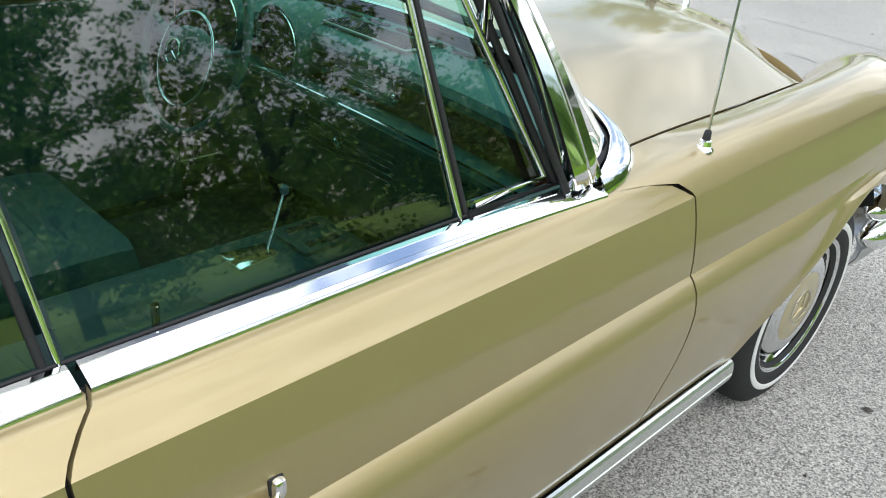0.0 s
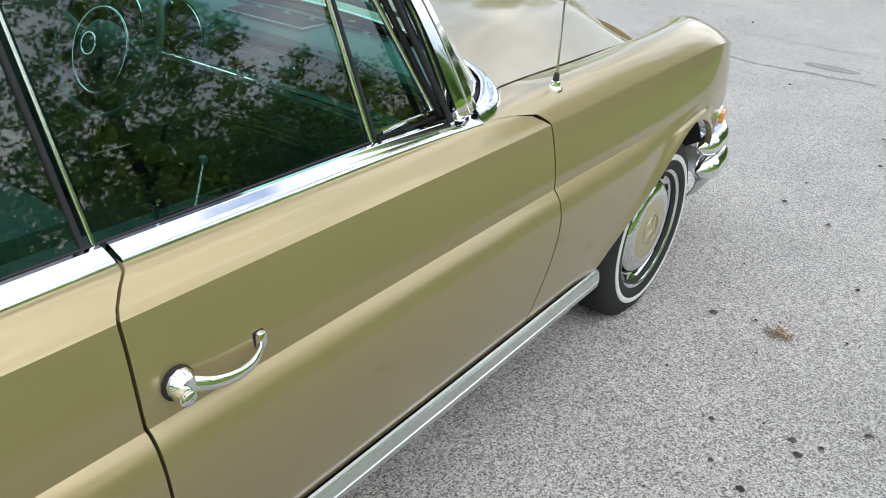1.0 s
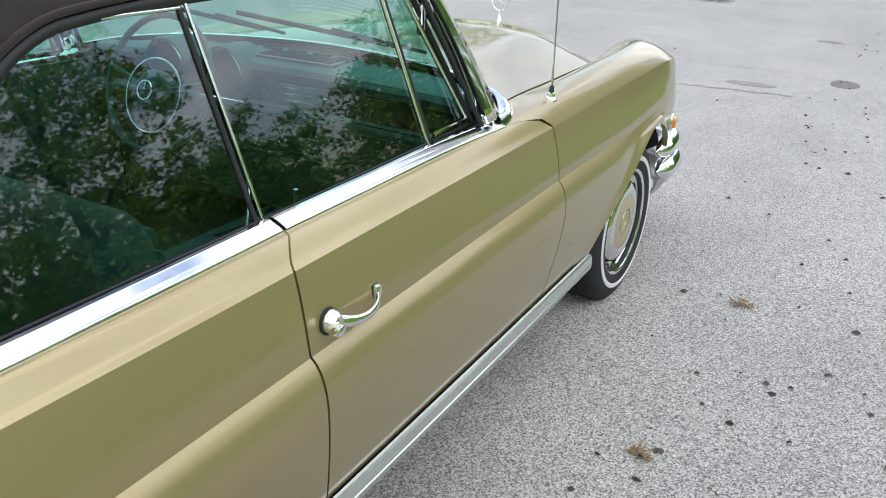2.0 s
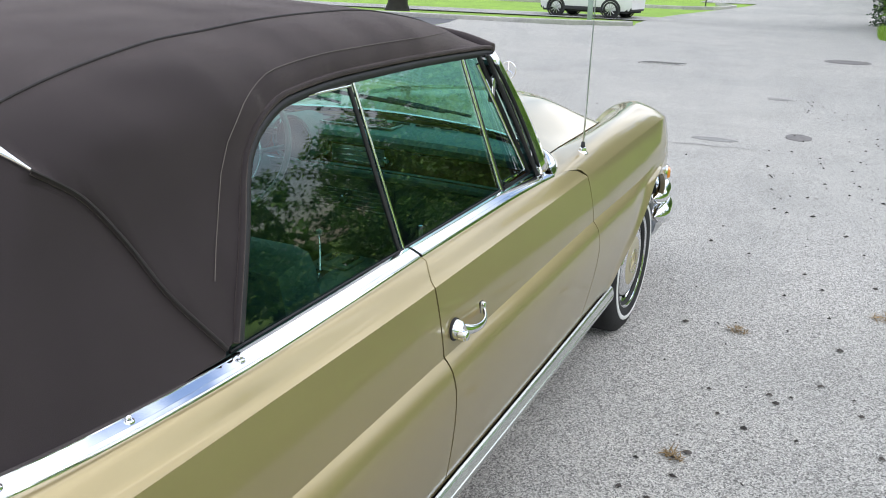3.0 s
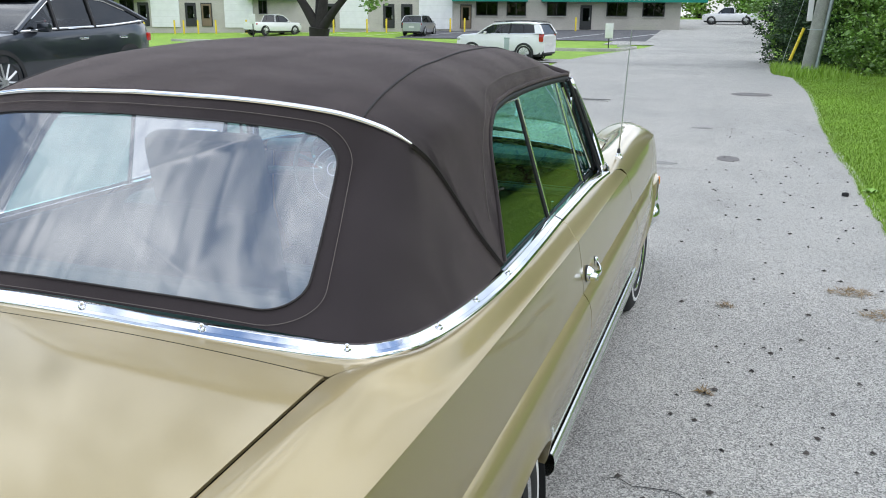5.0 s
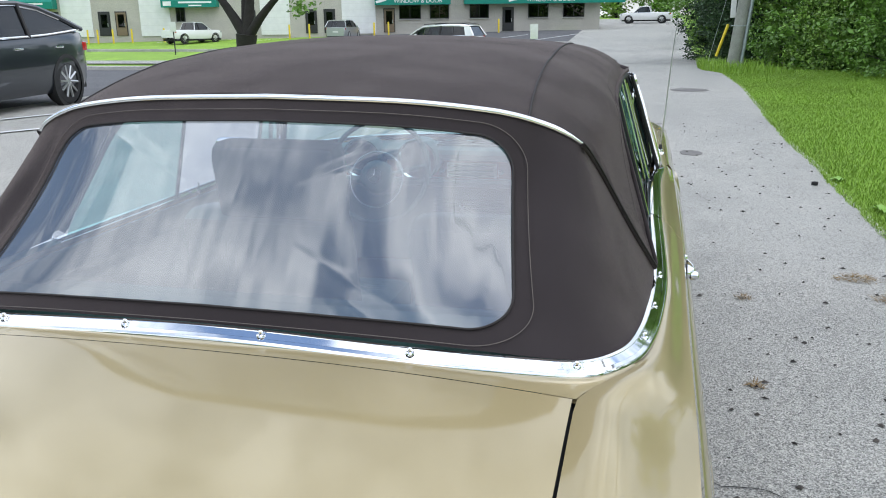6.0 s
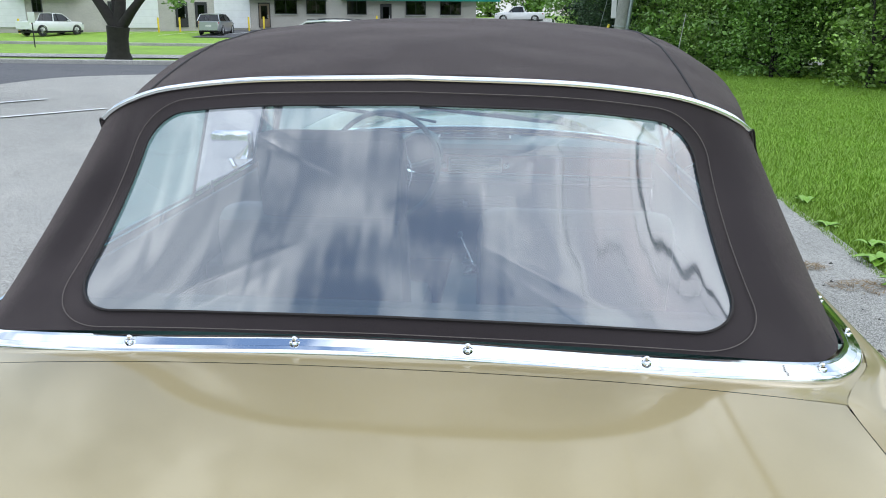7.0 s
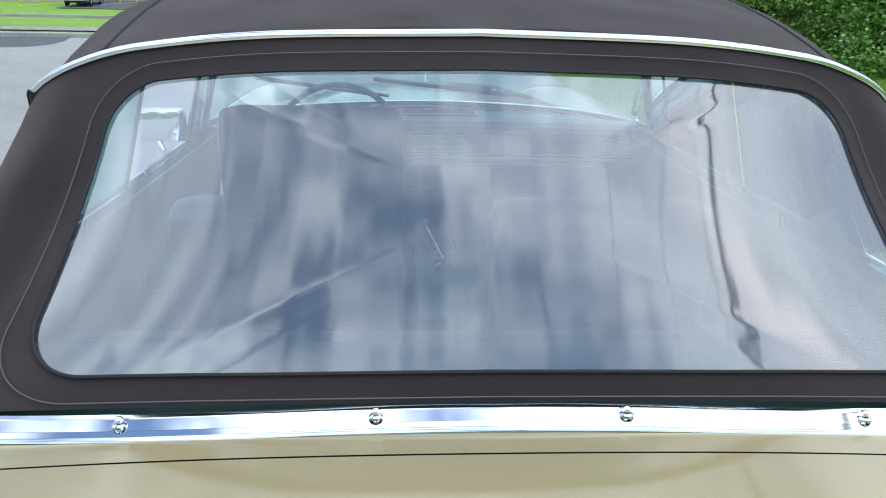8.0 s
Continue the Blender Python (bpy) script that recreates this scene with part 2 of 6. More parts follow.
TAR = material("crack_black", (0.02, 0.02, 0.02), 0.9, var=0.2, scale=20)


# ---- mesh helpers ----
def mesh_object(name, verts, faces, mat, parent=None, label="", smooth=True, sharp=35):
    me = bpy.data.meshes.new(name)
    me.from_pydata([tuple(v) for v in verts], [], faces)
    me.materials.append(mat)
    if smooth:
        me.shade_smooth()
        me.set_sharp_from_angle(angle=radians(sharp))
    me.update()
    ob = new(name, me)
    if parent is not None:
        ob.parent = parent
    if label:
        ob["label"] = label
    return ob


def part(name, bm, mat, parent, label="", smooth=True, sharp=35):
    bmesh.ops.recalc_face_normals(bm, faces=bm.faces)
    me = bpy.data.meshes.new(name)
    bm.to_mesh(me)
    bm.free()
    me.materials.append(mat)
    if smooth:
        me.shade_smooth()
        me.set_sharp_from_angle(angle=radians(sharp))
    ob = new(name, me)
    if parent is not None:
        ob.parent = parent
    if label:
        ob["label"] = label
    return ob


def empty(name, x=0, y=0, z=0, rz=0, label="", category="", group=""):
    ob = new(name)
    ob.matrix_basis = pose(x, y, z, 0, 0, rz)
    return tagged(ob, label, category, group)


def grid_mesh(rows, closed=False):
    """Vertices and quads of a grid of points."""
    n = len(rows[0])
    verts = [p for r in rows for p in r]
    faces = []
    for i in range(len(rows) - 1):
        for j in range(n - (0 if closed else 1)):
            k = (j + 1) % n
            faces.append((i * n + j, i * n + k, (i + 1) * n + k, (i + 1) * n + j))
    return verts, faces


def sheet(name, rows, mat, parent, label="", thick=0.0, sharp=35, closed=False, crisp=True):
    """A lofted sheet, given a thickness inwards where asked."""
    v, f = grid_mesh(rows, closed)
    ob = mesh_object(name, v, f, mat, parent, label, True, sharp)
    if thick:
        s = ob.modifiers.new("thickness", "SOLIDIFY")
        s.thickness, s.offset = thick, -1
        if crisp:
            e = ob.modifiers.new("crisp_rim", "EDGE_SPLIT")
            e.split_angle, e.use_edge_sharp = radians(50), True
    return ob


def box_bm(bm, cx, cy, cz, sx, sy, sz, bevel=0.0, m=None):
    r = bmesh.ops.create_cube(bm, size=1)
    vs = r["verts"]
    bmesh.ops.scale(bm, vec=(sx, sy, sz), verts=vs)
    if bevel:
        es = list({e for v in vs for e in v.link_edges})
        q = bmesh.ops.bevel(bm, geom=es, offset=bevel, segments=2, affect="EDGES", profile=0.6)
        vs = [v for v in bm.verts if v.index == -1 or v in q["verts"] or v in vs]
        vs = list({v for f in q["faces"] for v in f.verts} | {v for v in vs if v.is_valid})
    bmesh.ops.translate(bm, vec=(cx, cy, cz), verts=vs)
    if m is not None:
        bmesh.ops.transform(bm, matrix=m, verts=vs)
    return vs


def box(name, c, s, mat, parent, label="", bevel=0.0, m=None):
    bm = bmesh.new()
    box_bm(bm, 0, 0, 0, *s, bevel)
    if m is not None:
        bmesh.ops.transform(bm, matrix=m, verts=bm.verts)
    bmesh.ops.translate(bm, vec=c, verts=bm.verts)
    return part(name, bm, mat, parent, label)


def tube(name, pts, r, mat, parent, label="", sides=8, closed=False, taper=None, squash=1.0):
    """A round bar along points."""
    pts = [Vector(p) for p in pts]
    rows = []
    n = len(pts)
    for i, p in enumerate(pts):
        a = pts[i - 1] if (i or closed) else p
        b = pts[(i + 1) % n] if (i < n - 1 or closed) else p
        t = (b - a).normalized()
        up = Vector((0, 0, 1)) if abs(t.z) < 0.9 else Vector((0, 1, 0))
        s = t.cross(up).normalized()
        u = s.cross(t)
        rr = r if taper is None else r * taper[i]
        rows.append([p + s * (rr * math.cos(k * math.tau / sides)) + u * (rr * squash * math.sin(k * math.tau / sides)) for k in range(sides)])
    if closed:
        rows.append(rows[0])
    v, f = grid_mesh(rows, True)
    if not closed:
        f.append(tuple(range(sides))[::-1])
        f.append(tuple(range((n - 1) * sides, n * sides)))
    return mesh_object(name, v, f, mat, parent, label, True, 50)


def lathe(name, prof, mat, parent, label="", axis="x", seg=40, c=(0, 0, 0)):
    """A turned shape: prof is (along the axis, radius)."""
    rows = []
    for a, r in prof:
        row = []
        for k in range(seg):
            q = k * math.tau / seg
            p = (a, r * math.cos(q), r * math.sin(q)) if axis == "x" else (r * math.cos(q), r * math.sin(q), a) if axis == "z" else (r * math.cos(q), a, r * math.sin(q))
            row.append((p[0] + c[0], p[1] + c[1], p[2] + c[2]))
        rows.append(row)
    v, f = grid_mesh(rows, True)
    return mesh_object(name, v, f, mat, parent, label, True, 40)


def spline(keys, n):
    """n points of a smooth curve through the keys."""
    k = [Vector(p) for p in keys]
    d = [0.0]
    for a, b in zip(k, k[1:]):
        d.append(d[-1] + (b - a).length)
    out = []
    for i in range(n):
        s = d[-1] * i / (n - 1)
        j = min(max(sum(1 for q in d if q <= s) - 1, 0), len(k) - 2)
        out.append(hermite(k, d, j, (s - d[j]) / (d[j + 1] - d[j])))
    return out


def hermite(k, d, j, u):
    h = d[j + 1] - d[j]
    m0 = (k[j + 1] - k[j - 1]) / (d[j + 1] - d[j - 1]) if j else (k[1] - k[0]) / (d[1] - d[0])
    m1 = (k[j + 2] - k[j]) / (d[j + 2] - d[j]) if j + 2 < len(k) else (k[j + 1] - k[j]) / h
    return k[j] * (2 * u**3 - 3 * u**2 + 1) + m0 * h * (u**3 - 2 * u**2 + u) + k[j + 1] * (3 * u**2 - 2 * u**3) + m1 * h * (u**3 - u**2)


def curve_at(keys, x):
    """Smooth value at x through (x, value) keys."""
    if x <= keys[0][0]:
        return keys[0][1]
    if x >= keys[-1][0]:
        return keys[-1][1]
    xs = [a for a, _ in keys]
    j = max(i for i, a in enumerate(xs) if a <= x)
    j = min(j, len(xs) - 2)
    u = (x - xs[j]) / (xs[j + 1] - xs[j])

    def slope(i):
        if i == 0:
            return (keys[1][1] - keys[0][1]) / (xs[1] - xs[0])
        if i == len(xs) - 1:
            return (keys[-1][1] - keys[-2][1]) / (xs[-1] - xs[-2])
        a = (keys[i][1] - keys[i - 1][1]) / (xs[i] - xs[i - 1])
        b = (keys[i + 1][1] - keys[i][1]) / (xs[i + 1] - xs[i])
        return 0 if a * b <= 0 else 2 * a * b / (a + b)
    h = xs[j + 1] - xs[j]
    return keys[j][1] * (2 * u**3 - 3 * u**2 + 1) + slope(j) * h * (u**3 - 2 * u**2 + u) + keys[j + 1][1] * (3 * u**2 - 2 * u**3) + slope(j + 1) * h * (u**3 - u**2)


def mirror_x(pts):
    return [(-p[0], p[1], p[2]) for p in pts]


# ---- the ground: one sheet, with the driveway, the lot and the street laid into it ----
GROUND = [(-60, 0.0), (24, 0.0), (34, -0.3), (56, -0.35), (66, -0.2), (80, 0.5), (105, 1.3), (140, 2.0), (700, 2.5)]


def gz(y):
    if y <= GROUND[0][0]:
        return 0.0
    for (a, p), (b, q) in zip(GROUND, GROUND[1:]):
        if y <= b:
            return p + (q - p) * (y - a) / (b - a)
    return GROUND[-1][1]


YS = [-600, -60, -20, 0, 6, 12, 18, 24, 26.5, 29, 31.5, 34, 38, 42, 46, 50, 56, 61, 66, 70, 75, 80, 92, 105, 140, 300, 700]


def ease(u):
    u = max(0.0, min(1.0, u))
    return u * u * (3 - 2 * u)


def rise(x, y):
    """The paving climbs gently towards the parking lot."""
    return 0.36 * ease((-x - 4.0) / 3.5) * (1 - ease((y - 12.0) / 9.0))


def strip(name, left, right, y0, y1, mat, lift, label="", category="", kind="structure", steps=40, cols=2, climb=0.0):
    """A paved strip that follows the ground between two edges given by y."""
    ys = sorted({y0, y1} | {y for y in YS if y0 < y < y1} | {y0 + (y1 - y0) * i / steps for i in range(steps + 1)})
    rows = []
    for y in ys:
        a, b = left(y), right(y)
        xs = [a + (b - a) * i / (cols - 1) for i in range(cols)]
        rows.append([(x, y, gz(y) + lift + climb * rise(x, y)) for x in xs])
    v, f = grid_mesh(rows)
    ob = mesh_object(name, v, [q[::-1] for q in f], mat, None, "", False)
    return tagged(ob, label, category, kind=kind)


ground = strip("ground", lambda y: -700, lambda y: 700, -600, 700, LAWN, -0.05, "mown green grass ground out to the horizon", "grass", cols=6)


def verge(y):
    """Right edge of the driveway."""
    base = curve_at([(-40, 2.7), (2, 2.42), (4.7, 2.50), (6.8, 2.54), (10.4, 2.60), (14.0, 2.74), (18.6, 2.88), (22.5, 2.86), (25, 2.45), (30, 2.6), (38, 3.0), (60, 3.6), (105, 4.8)], y)
    return base + 0.025 * noise.noise((0.3, y * 0.7, 0.0)) + 0.02 * noise.noise((4.0, y * 3.1, 0.0)) + 0.02 * noise.noise((7.0, y * 9.0, 0.0))


def lot_edge(y):
    return curve_at([(-40, -7.5), (14, -8.5), (21, -9.05), (24, -9.8)], y)


driveway = strip("driveway", lot_edge, verge, -45, 23.6, ASPHALT, 0.0, "pale worn grey asphalt driveway with fine cracks", "driveway", steps=400, cols=18, climb=1.0)
lot = strip("parking_lot", lambda y: -60, lambda y: lot_edge(y), -45, 23.6, LOT, -0.002, "dark newer asphalt of the parking lot", "parking lot", cols=6, climb=1.0)
apron = strip("driveway_apron", lambda y: curve_at([(23.6, -6.0), (25.5, -4.6), (29, -5.2), (36, -6.0), (50, -5.0), (60, -4.2)], y), verge, 23.6, 60, ASPHALT, -0.003, "pale asphalt driveway mouth crossing the street", "driveway")
back_lane = strip("back_lane", lambda y: -8 if y < 72 else curve_at([(72, -8), (80, -6), (110, -9)], y), verge, 60, 115, ASPHALT, -0.006, "pale asphalt lane beside the building", "lane")
street = strip("street", lambda y: -160, lambda y: 90, 33.4, 36.9, ASPHALT, 0.002, "pale grey asphalt street crossing the drive", "street")
front_lot = strip("front_lot", lambda y: -27 if y < 74.5 else -90, lambda y: -5.5, 66, 80, LOT, 0.0, "dark asphalt lot before the building", "parking lot")

# kerbs: real steps along the grass
def kerb(name, pts, label):
    rows = []
    for i, (x, y) in enumerate(pts):
        a = Vector(pts[max(i - 1, 0)])
        b = Vector(pts[min(i + 1, len(pts) - 1)])
        t = (b - a).normalized()
        n = Vector((-t.y, t.x))
        z = gz(y)
        rows.append([(x + n.x * u, y + n.y * u, z + w) for u, w in ((-0.09, -0.06), (-0.085, 0.11), (-0.065, 0.13), (0.075, 0.135), (0.09, -0.06))])
    v, f = grid_mesh(rows)
    return tagged(mesh_object(name, v, f, CONCRETE, None), label, "kerb", kind="structure")


kerb("kerb_lot", [(-60, 23.9), (-40, 23.8), (-20, 23.7), (-12, 23.65), (-8, 23.7), (-6.2, 24.1), (-5.2, 25.0), (-4.7, 26.0)], "pale concrete kerb along the lot")
kerb("kerb_island", [(-40, 52.5), (-20, 50.5), (-10, 48.5), (-7, 48.5), (-5.6, 49.5), (-5.0, 51.5), (-4.9, 54), (-6.5, 57.5)], "concrete kerb round the grass island")


# lines painted on the dark lot
def paint_line(name, a, b, w, label):
    a, b = Vector(a), Vector(b)
    t = (b - a).normalized()
    n = Vector((-t.y, t.x)) * w / 2
    rows = []
    for i in range(9):
        p = a + (b - a) * i / 8
        z = gz(p.y) + rise(p.x, p.y) + 0.007
        rows.append([(p.x - n.x, p.y - n.y, z), (p.x + n.x, p.y + n.y, z)])
    v, f = grid_mesh(rows)
    tagged(mesh_object(name, v, f, WHITE, None, "", False), label, "road marking", kind="structure")


for x0 in (-7.36, -6.49, -10.3, -13.2):
    paint_line("stall_line", (x0 - 0.62, 4.6), (x0 + 0.75, 9.8), 0.11, "worn white stall line on dark asphalt")
for i in range(9):
    paint_line("stall_line", (-8.5 - 4.4 * i, 67.5), (-5.5 - 4.4 * i, 74.5), 0.16, "white stall line before the building")


def build_manhole():
    e = empty("manhole_cover", 1.67, 17.0, 0.004, label="round cast-iron manhole cover set in asphalt", category="manhole cover")
    lathe("ring", [(0.0, 0.42), (0.006, 0.40), (0.006, 0.36), (0.002, 0.355)], IRON, e, axis="z", seg=32)
    lathe("lid", [(0.004, 0.35), (0.008, 0.34), (0.008, 0.15), (0.005, 0.14), (0.005, 0.01)], IRON, e, axis="z", seg=32)


def build_drain():
    e = empty("drain_grate", -1.36, 14.5, 0.003, label="slotted iron storm drain grate in the driveway", category="drain grate")
    bm = bmesh.new()
    box_bm(bm, 0, 0, 0.002, 0.80, 0.44, 0.008, 0.003)
    part("pan", bm, ASPHALT, e, "worn pale grate frame")
    for i in range(9):
        box("slot", (-0.32 + 0.08 * i, 0, 0.0075), (0.026, 0.34, 0.006), GAP, e, m=Matrix.Rotation(radians(-20), 4, "Z"))


build_manhole()
build_drain()


def crack(name, pts, w):
    rng = random.Random(len(pts) * 7 + int(pts[0][0] * 100))
    p = [Vector((x, y)) for x, y in pts]
    fine = []
    for a, b in zip(p, p[1:]):
        k = max(3, int((b - a).length / 0.05))
        for i in range(k):
            q = a + (b - a) * i / k
            fine.append((q.x + rng.uniform(-0.02, 0.02), q.y + rng.uniform(-0.02, 0.02)))
    rows = []
    for i, (x, y) in enumerate(fine):
        a, b = Vector(fine[max(i - 1, 0)]), Vector(fine[min(i + 1, len(fine) - 1)])
        t = (b - a).normalized()
        ww = w * rng.uniform(0.3, 1.0)
        rows.append([(x - t.y * -ww, y - t.x * ww, gz(y) + 0.005), (x + t.y * -ww, y + t.x * ww, gz(y) + 0.005)])
    v, f = grid_mesh(rows)
    tagged(mesh_object(name, v, f, TAR if w < 0.006 else PATCH, None, "", False), "thin dark crack in the asphalt", "crack", kind="structure")


crack("crack", [(0.95, 0.95), (1.2, 0.92), (1.45, 0.80), (1.9, 0.62), (2.4, 0.5)], 0.004)
crack("crack", [(1.0, 0.72), (1.25, 0.66), (1.45, 0.78)], 0.003)
crack("crack", [(-3.0, 12.2), (-1.0, 12.0), (1.0, 12.1), (2.6, 12.0)], 0.010)
crack("crack", [(-2.0, 8.6), (0.2, 8.4), (1.2, 8.55)], 0.008)
crack("crack", [(-1.2, 7.4), (0.1, 7.2), (1.0, 7.3)], 0.012)
crack("crack", [(-4, 19.5), (-1, 19.9), (2.3, 19.7)], 0.012)

# ---- the convertible ----
car = empty("convertible_car", 0, 0, 0, label="gold metallic vintage convertible with dark brown canvas top, parked", category="car")

CREASE_X = [(-1.38, 0.775), (-1.0, 0.822), (-0.5, 0.842), (0.1, 0.852), (0.7, 0.864), (1.84, 0.866), (2.6, 0.866), (3.05, 0.862), (3.2, 0.850), (3.35, 0.818), (3.45, 0.762), (3.50, 0.70), (3.52, 0.66)]
CREASE_Z = [(-1.38, 0.93), (-0.5, 0.916), (0.1, 0.906), (0.7, 0.905), (1.84, 0.905), (2.3, 0.912), (2.7, 0.915), (3.0, 0.914), (3.16, 0.905), (3.3, 0.882), (3.43, 0.825), (3.49, 0.77), (3.52, 0.72)]
RIDGE_X = [(-1.38, 0.80), (-1.0, 0.848), (-0.5, 0.868), (0.1, 0.878), (0.7, 0.886), (1.84, 0.898), (2.6, 0.902), (2.95, 0.898), (3.1, 0.888), (3.2, 0.876), (3.35, 0.835), (3.46, 0.75), (3.52, 0.67)]
RIDGE_Z = [(-1.38, 0.735), (-0.5, 0.728), (0.1, 0.735), (0.7, 0.742), (1.84, 0.755), (2.5, 0.750), (2.95, 0.762), (3.2, 0.755), (3.52, 0.66)]
START_X = [(-1.38, 0.645), (-0.8, 0.660), (-0.52, 0.661), (-0.49, 0.663), (-0.46, 0.674), (-0.41, 0.706), (-0.33, 0.752), (-0.22, 0.778), (0.0, 0.797), (0.2, 0.807), (0.77, 0.804), (1.3, 0.807), (1.62, 0.824)]
START_Z = [(-1.38, 0.925), (-0.8, 0.955), (-0.5, 0.962), (-0.4, 0.963), (-0.3, 0.957), (-0.1, 0.951), (0.2, 0.948), (1.3, 0.948), (1.62, 0.952)]
GUT_X = [(1.6, 0.76), (1.765, 0.744), (2.0, 0.722), (2.4, 0.69), (2.73, 0.655), (2.9, 0.615), (3.1, 0.53), (3.3, 0.42), (3.5, 0.34)]
GUT_Z = [(1.6, 0.972), (1.77, 0.970), (2.2, 0.952), (2.6, 0.932), (2.8, 0.915), (3.0, 0.85), (3.2, 0.78), (3.5, 0.66)]
CROWN_Z = [(1.6, 0.950), (1.84, 0.962), (2.1, 0.972), (2.6, 0.979), (2.9, 0.978), (3.1, 0.971), (3.26, 0.954), (3.38, 0.922), (3.46, 0.876), (3.52, 0.80)]
WHEEL_R, ARCH_R = 0.333, 0.390
AXLES = {"front": (2.75, 0.325), "rear": (0.0, 0.325)}
ARCHES = {"front": (2.762, 0.328), "rear": (-0.02, 0.205)}
SILL = 0.375
FLARE = 0.565


def lower_edge(y):
    z = SILL
    if y > 3.09:
        z = curve_at([(3.09, 0.55), (3.2, 0.575), (3.52, 0.58)], y)
    if y < -0.37:
        z = curve_at([(-1.38, 0.42), (-0.37, 0.36)], y)
    for yc, zc in ARCHES.values():
        if abs(y - yc) < ARCH_R and (yc < 1 or y >= yc):
            z = max(z, zc + math.sqrt(ARCH_R**2 - (y - yc) ** 2))
        if yc > 1 and yc - FLARE < y < yc:
            z = max(z, zc + ARCH_R * (1 - ((yc - y) / FLARE) ** 1.45) ** (1 / 1.45))
    return z


def below_crease(y):
    """Rows of the side from the upper crease down to the sill or the arch, for one station."""
    cx, cz_, rx, rz_ = curve_at(CREASE_X, y), curve_at(CREASE_Z, y), curve_at(RIDGE_X, y), curve_at(RIDGE_Z, y)
    rows = []
    fade = 1 - max(0.0, min(1.0, (y - 2.95) / 0.25))
    drop = cz_ - rz_
    # the flank bows out from the crease and stands upright above the ridge
    for d in (0.0, 0.006, 0.035, drop * 0.5, drop - 0.030, drop - 0.006, drop):
        rows.append((cx + (rx - cx) * (1 - max(0.0, 1 - d / drop) ** 1.55), cz_ - d))
    swell = 0.029 * fade * max(0.0, min(1.0, (2.85 - y) / 0.5)) + 0.006

    def under(d):
        return rx + swell * (1 - math.exp(-d / 0.036))

    rows += [(under(d), rz_ - d) for d in (0.005, 0.016, 0.032)]
    end = lower_edge(y)
    top = rz_ - 0.032
    for k in (0.12, 0.3, 0.5, 0.7, 0.85, 0.93, 1.0):
        z = top + (end - top) * k
        s = max(0.0, min(1.0, (top - z) / (top - 0.33)))
        x = under(rz_ - z) - (0.034 + swell - 0.006) * s**1.6 - 0.012 * max(0, s - 0.8) / 0.2
        for yc, zc in ARCHES.values():
            d = math.hypot(y - yc, z - zc) - ARCH_R
            if yc > 1 and y < yc:
                d = ((abs(yc - y) / FLARE) ** 1.45 + (max(0.0, z - zc) / ARCH_R) ** 1.45) ** (1 / 1.45) * ARCH_R - ARCH_R
            if -0.02 < d < 0.2:
                high = ease((z - 0.42) / 0.2)
                x += (0.006 + 0.012 * high) * math.exp(-((d / 0.032) ** 2))
        rows.append((x, z))
    x, z = rows[-1]
    rows.append((x - 0.022, z + 0.004))
    return rows


def shoulder(y):
    sx, sz, cx, cz_ = curve_at(START_X, y), curve_at(START_Z, y), curve_at(CREASE_X, y), curve_at(CREASE_Z, y)
    out = []
    for k in (0.0, 0.25, 0.5, 0.75, 0.94):
        dip = 0.0028 + 0.0036 * ease((1.0 - y) / 0.9)
        out.append((sx + (cx - sx) * k, sz + (cz_ - sz) * k + (0.005 + 0.008 * max(0.0, min(1.0, (-0.2 - y) / 0.4))) * math.sin(math.pi * k) + dip * math.sin(math.tau * k)))
    return out


def crown(y):
    cx, cz_ = curve_at(CREASE_X, y), curve_at(CREASE_Z, y)
    gx, gzz, cr = curve_at(GUT_X, y), curve_at(GUT_Z, y), curve_at(CROWN_Z, y)
    px = gx + (cx - gx) * 0.56
    return [(gx, gzz), (gx + (px - gx) * 0.25, gzz + (cr - gzz) * 0.42), (gx + (px - gx) * 0.6, gzz + (cr - gzz) * 0.82), (px, cr), (px + (cx - px) * 0.35, cr - (cr - cz_) * 0.13), (px + (cx - px) * 0.68, cr - (cr - cz_) * 0.45), (px + (cx - px) * 0.92, cr - (cr - cz_) * 0.84)]


def stations(y0, y1, n):
    ys = [y0 + (y1 - y0) * i / n for i in range(n + 1)]
    for yc, _ in ARCHES.values():
        for k in range(0, 33):
            reach = FLARE if yc > 1 and k > 16 else ARCH_R
            q = yc + reach * math.cos(math.pi * k / 32) * 0.9995
            if min(y0, y1) < q < max(y0, y1):
                ys.append(q)
    ys = sorted(set(ys))
    keep = [ys[0]]
    for y in ys[1:]:
        if y - keep[-1] > 0.0015 or y == ys[-1]:
            keep.append(y)
    return keep


def between(line, k):
    """Value of a row-by-row edge at a row between two others."""
    j = min(int(k), len(line) - 2)
    return line[j] + (line[j + 1] - line[j]) * (k - j)


def section_point(pts, first, k):
    """Point of the side's section at a row between two others: smooth within the shoulder, the flank and the lower side."""
    if k >= len(pts) - 1:
        return pts[-1]
    bounds = (0, first, first + 6, len(pts) - 1)
    for a, b in zip(bounds, bounds[1:]):
        if k < b:
            break
    v = [Vector((p[0], p[1], 0)) for p in pts[a:b + 1]]
    d = [0.0]
    for p, q in zip(v, v[1:]):
        d.append(d[-1] + max(1e-5, (q - p).length))
    j = int(k) - a
    q = hermite(v, d, j, k - int(k))
    return q.x, q.y


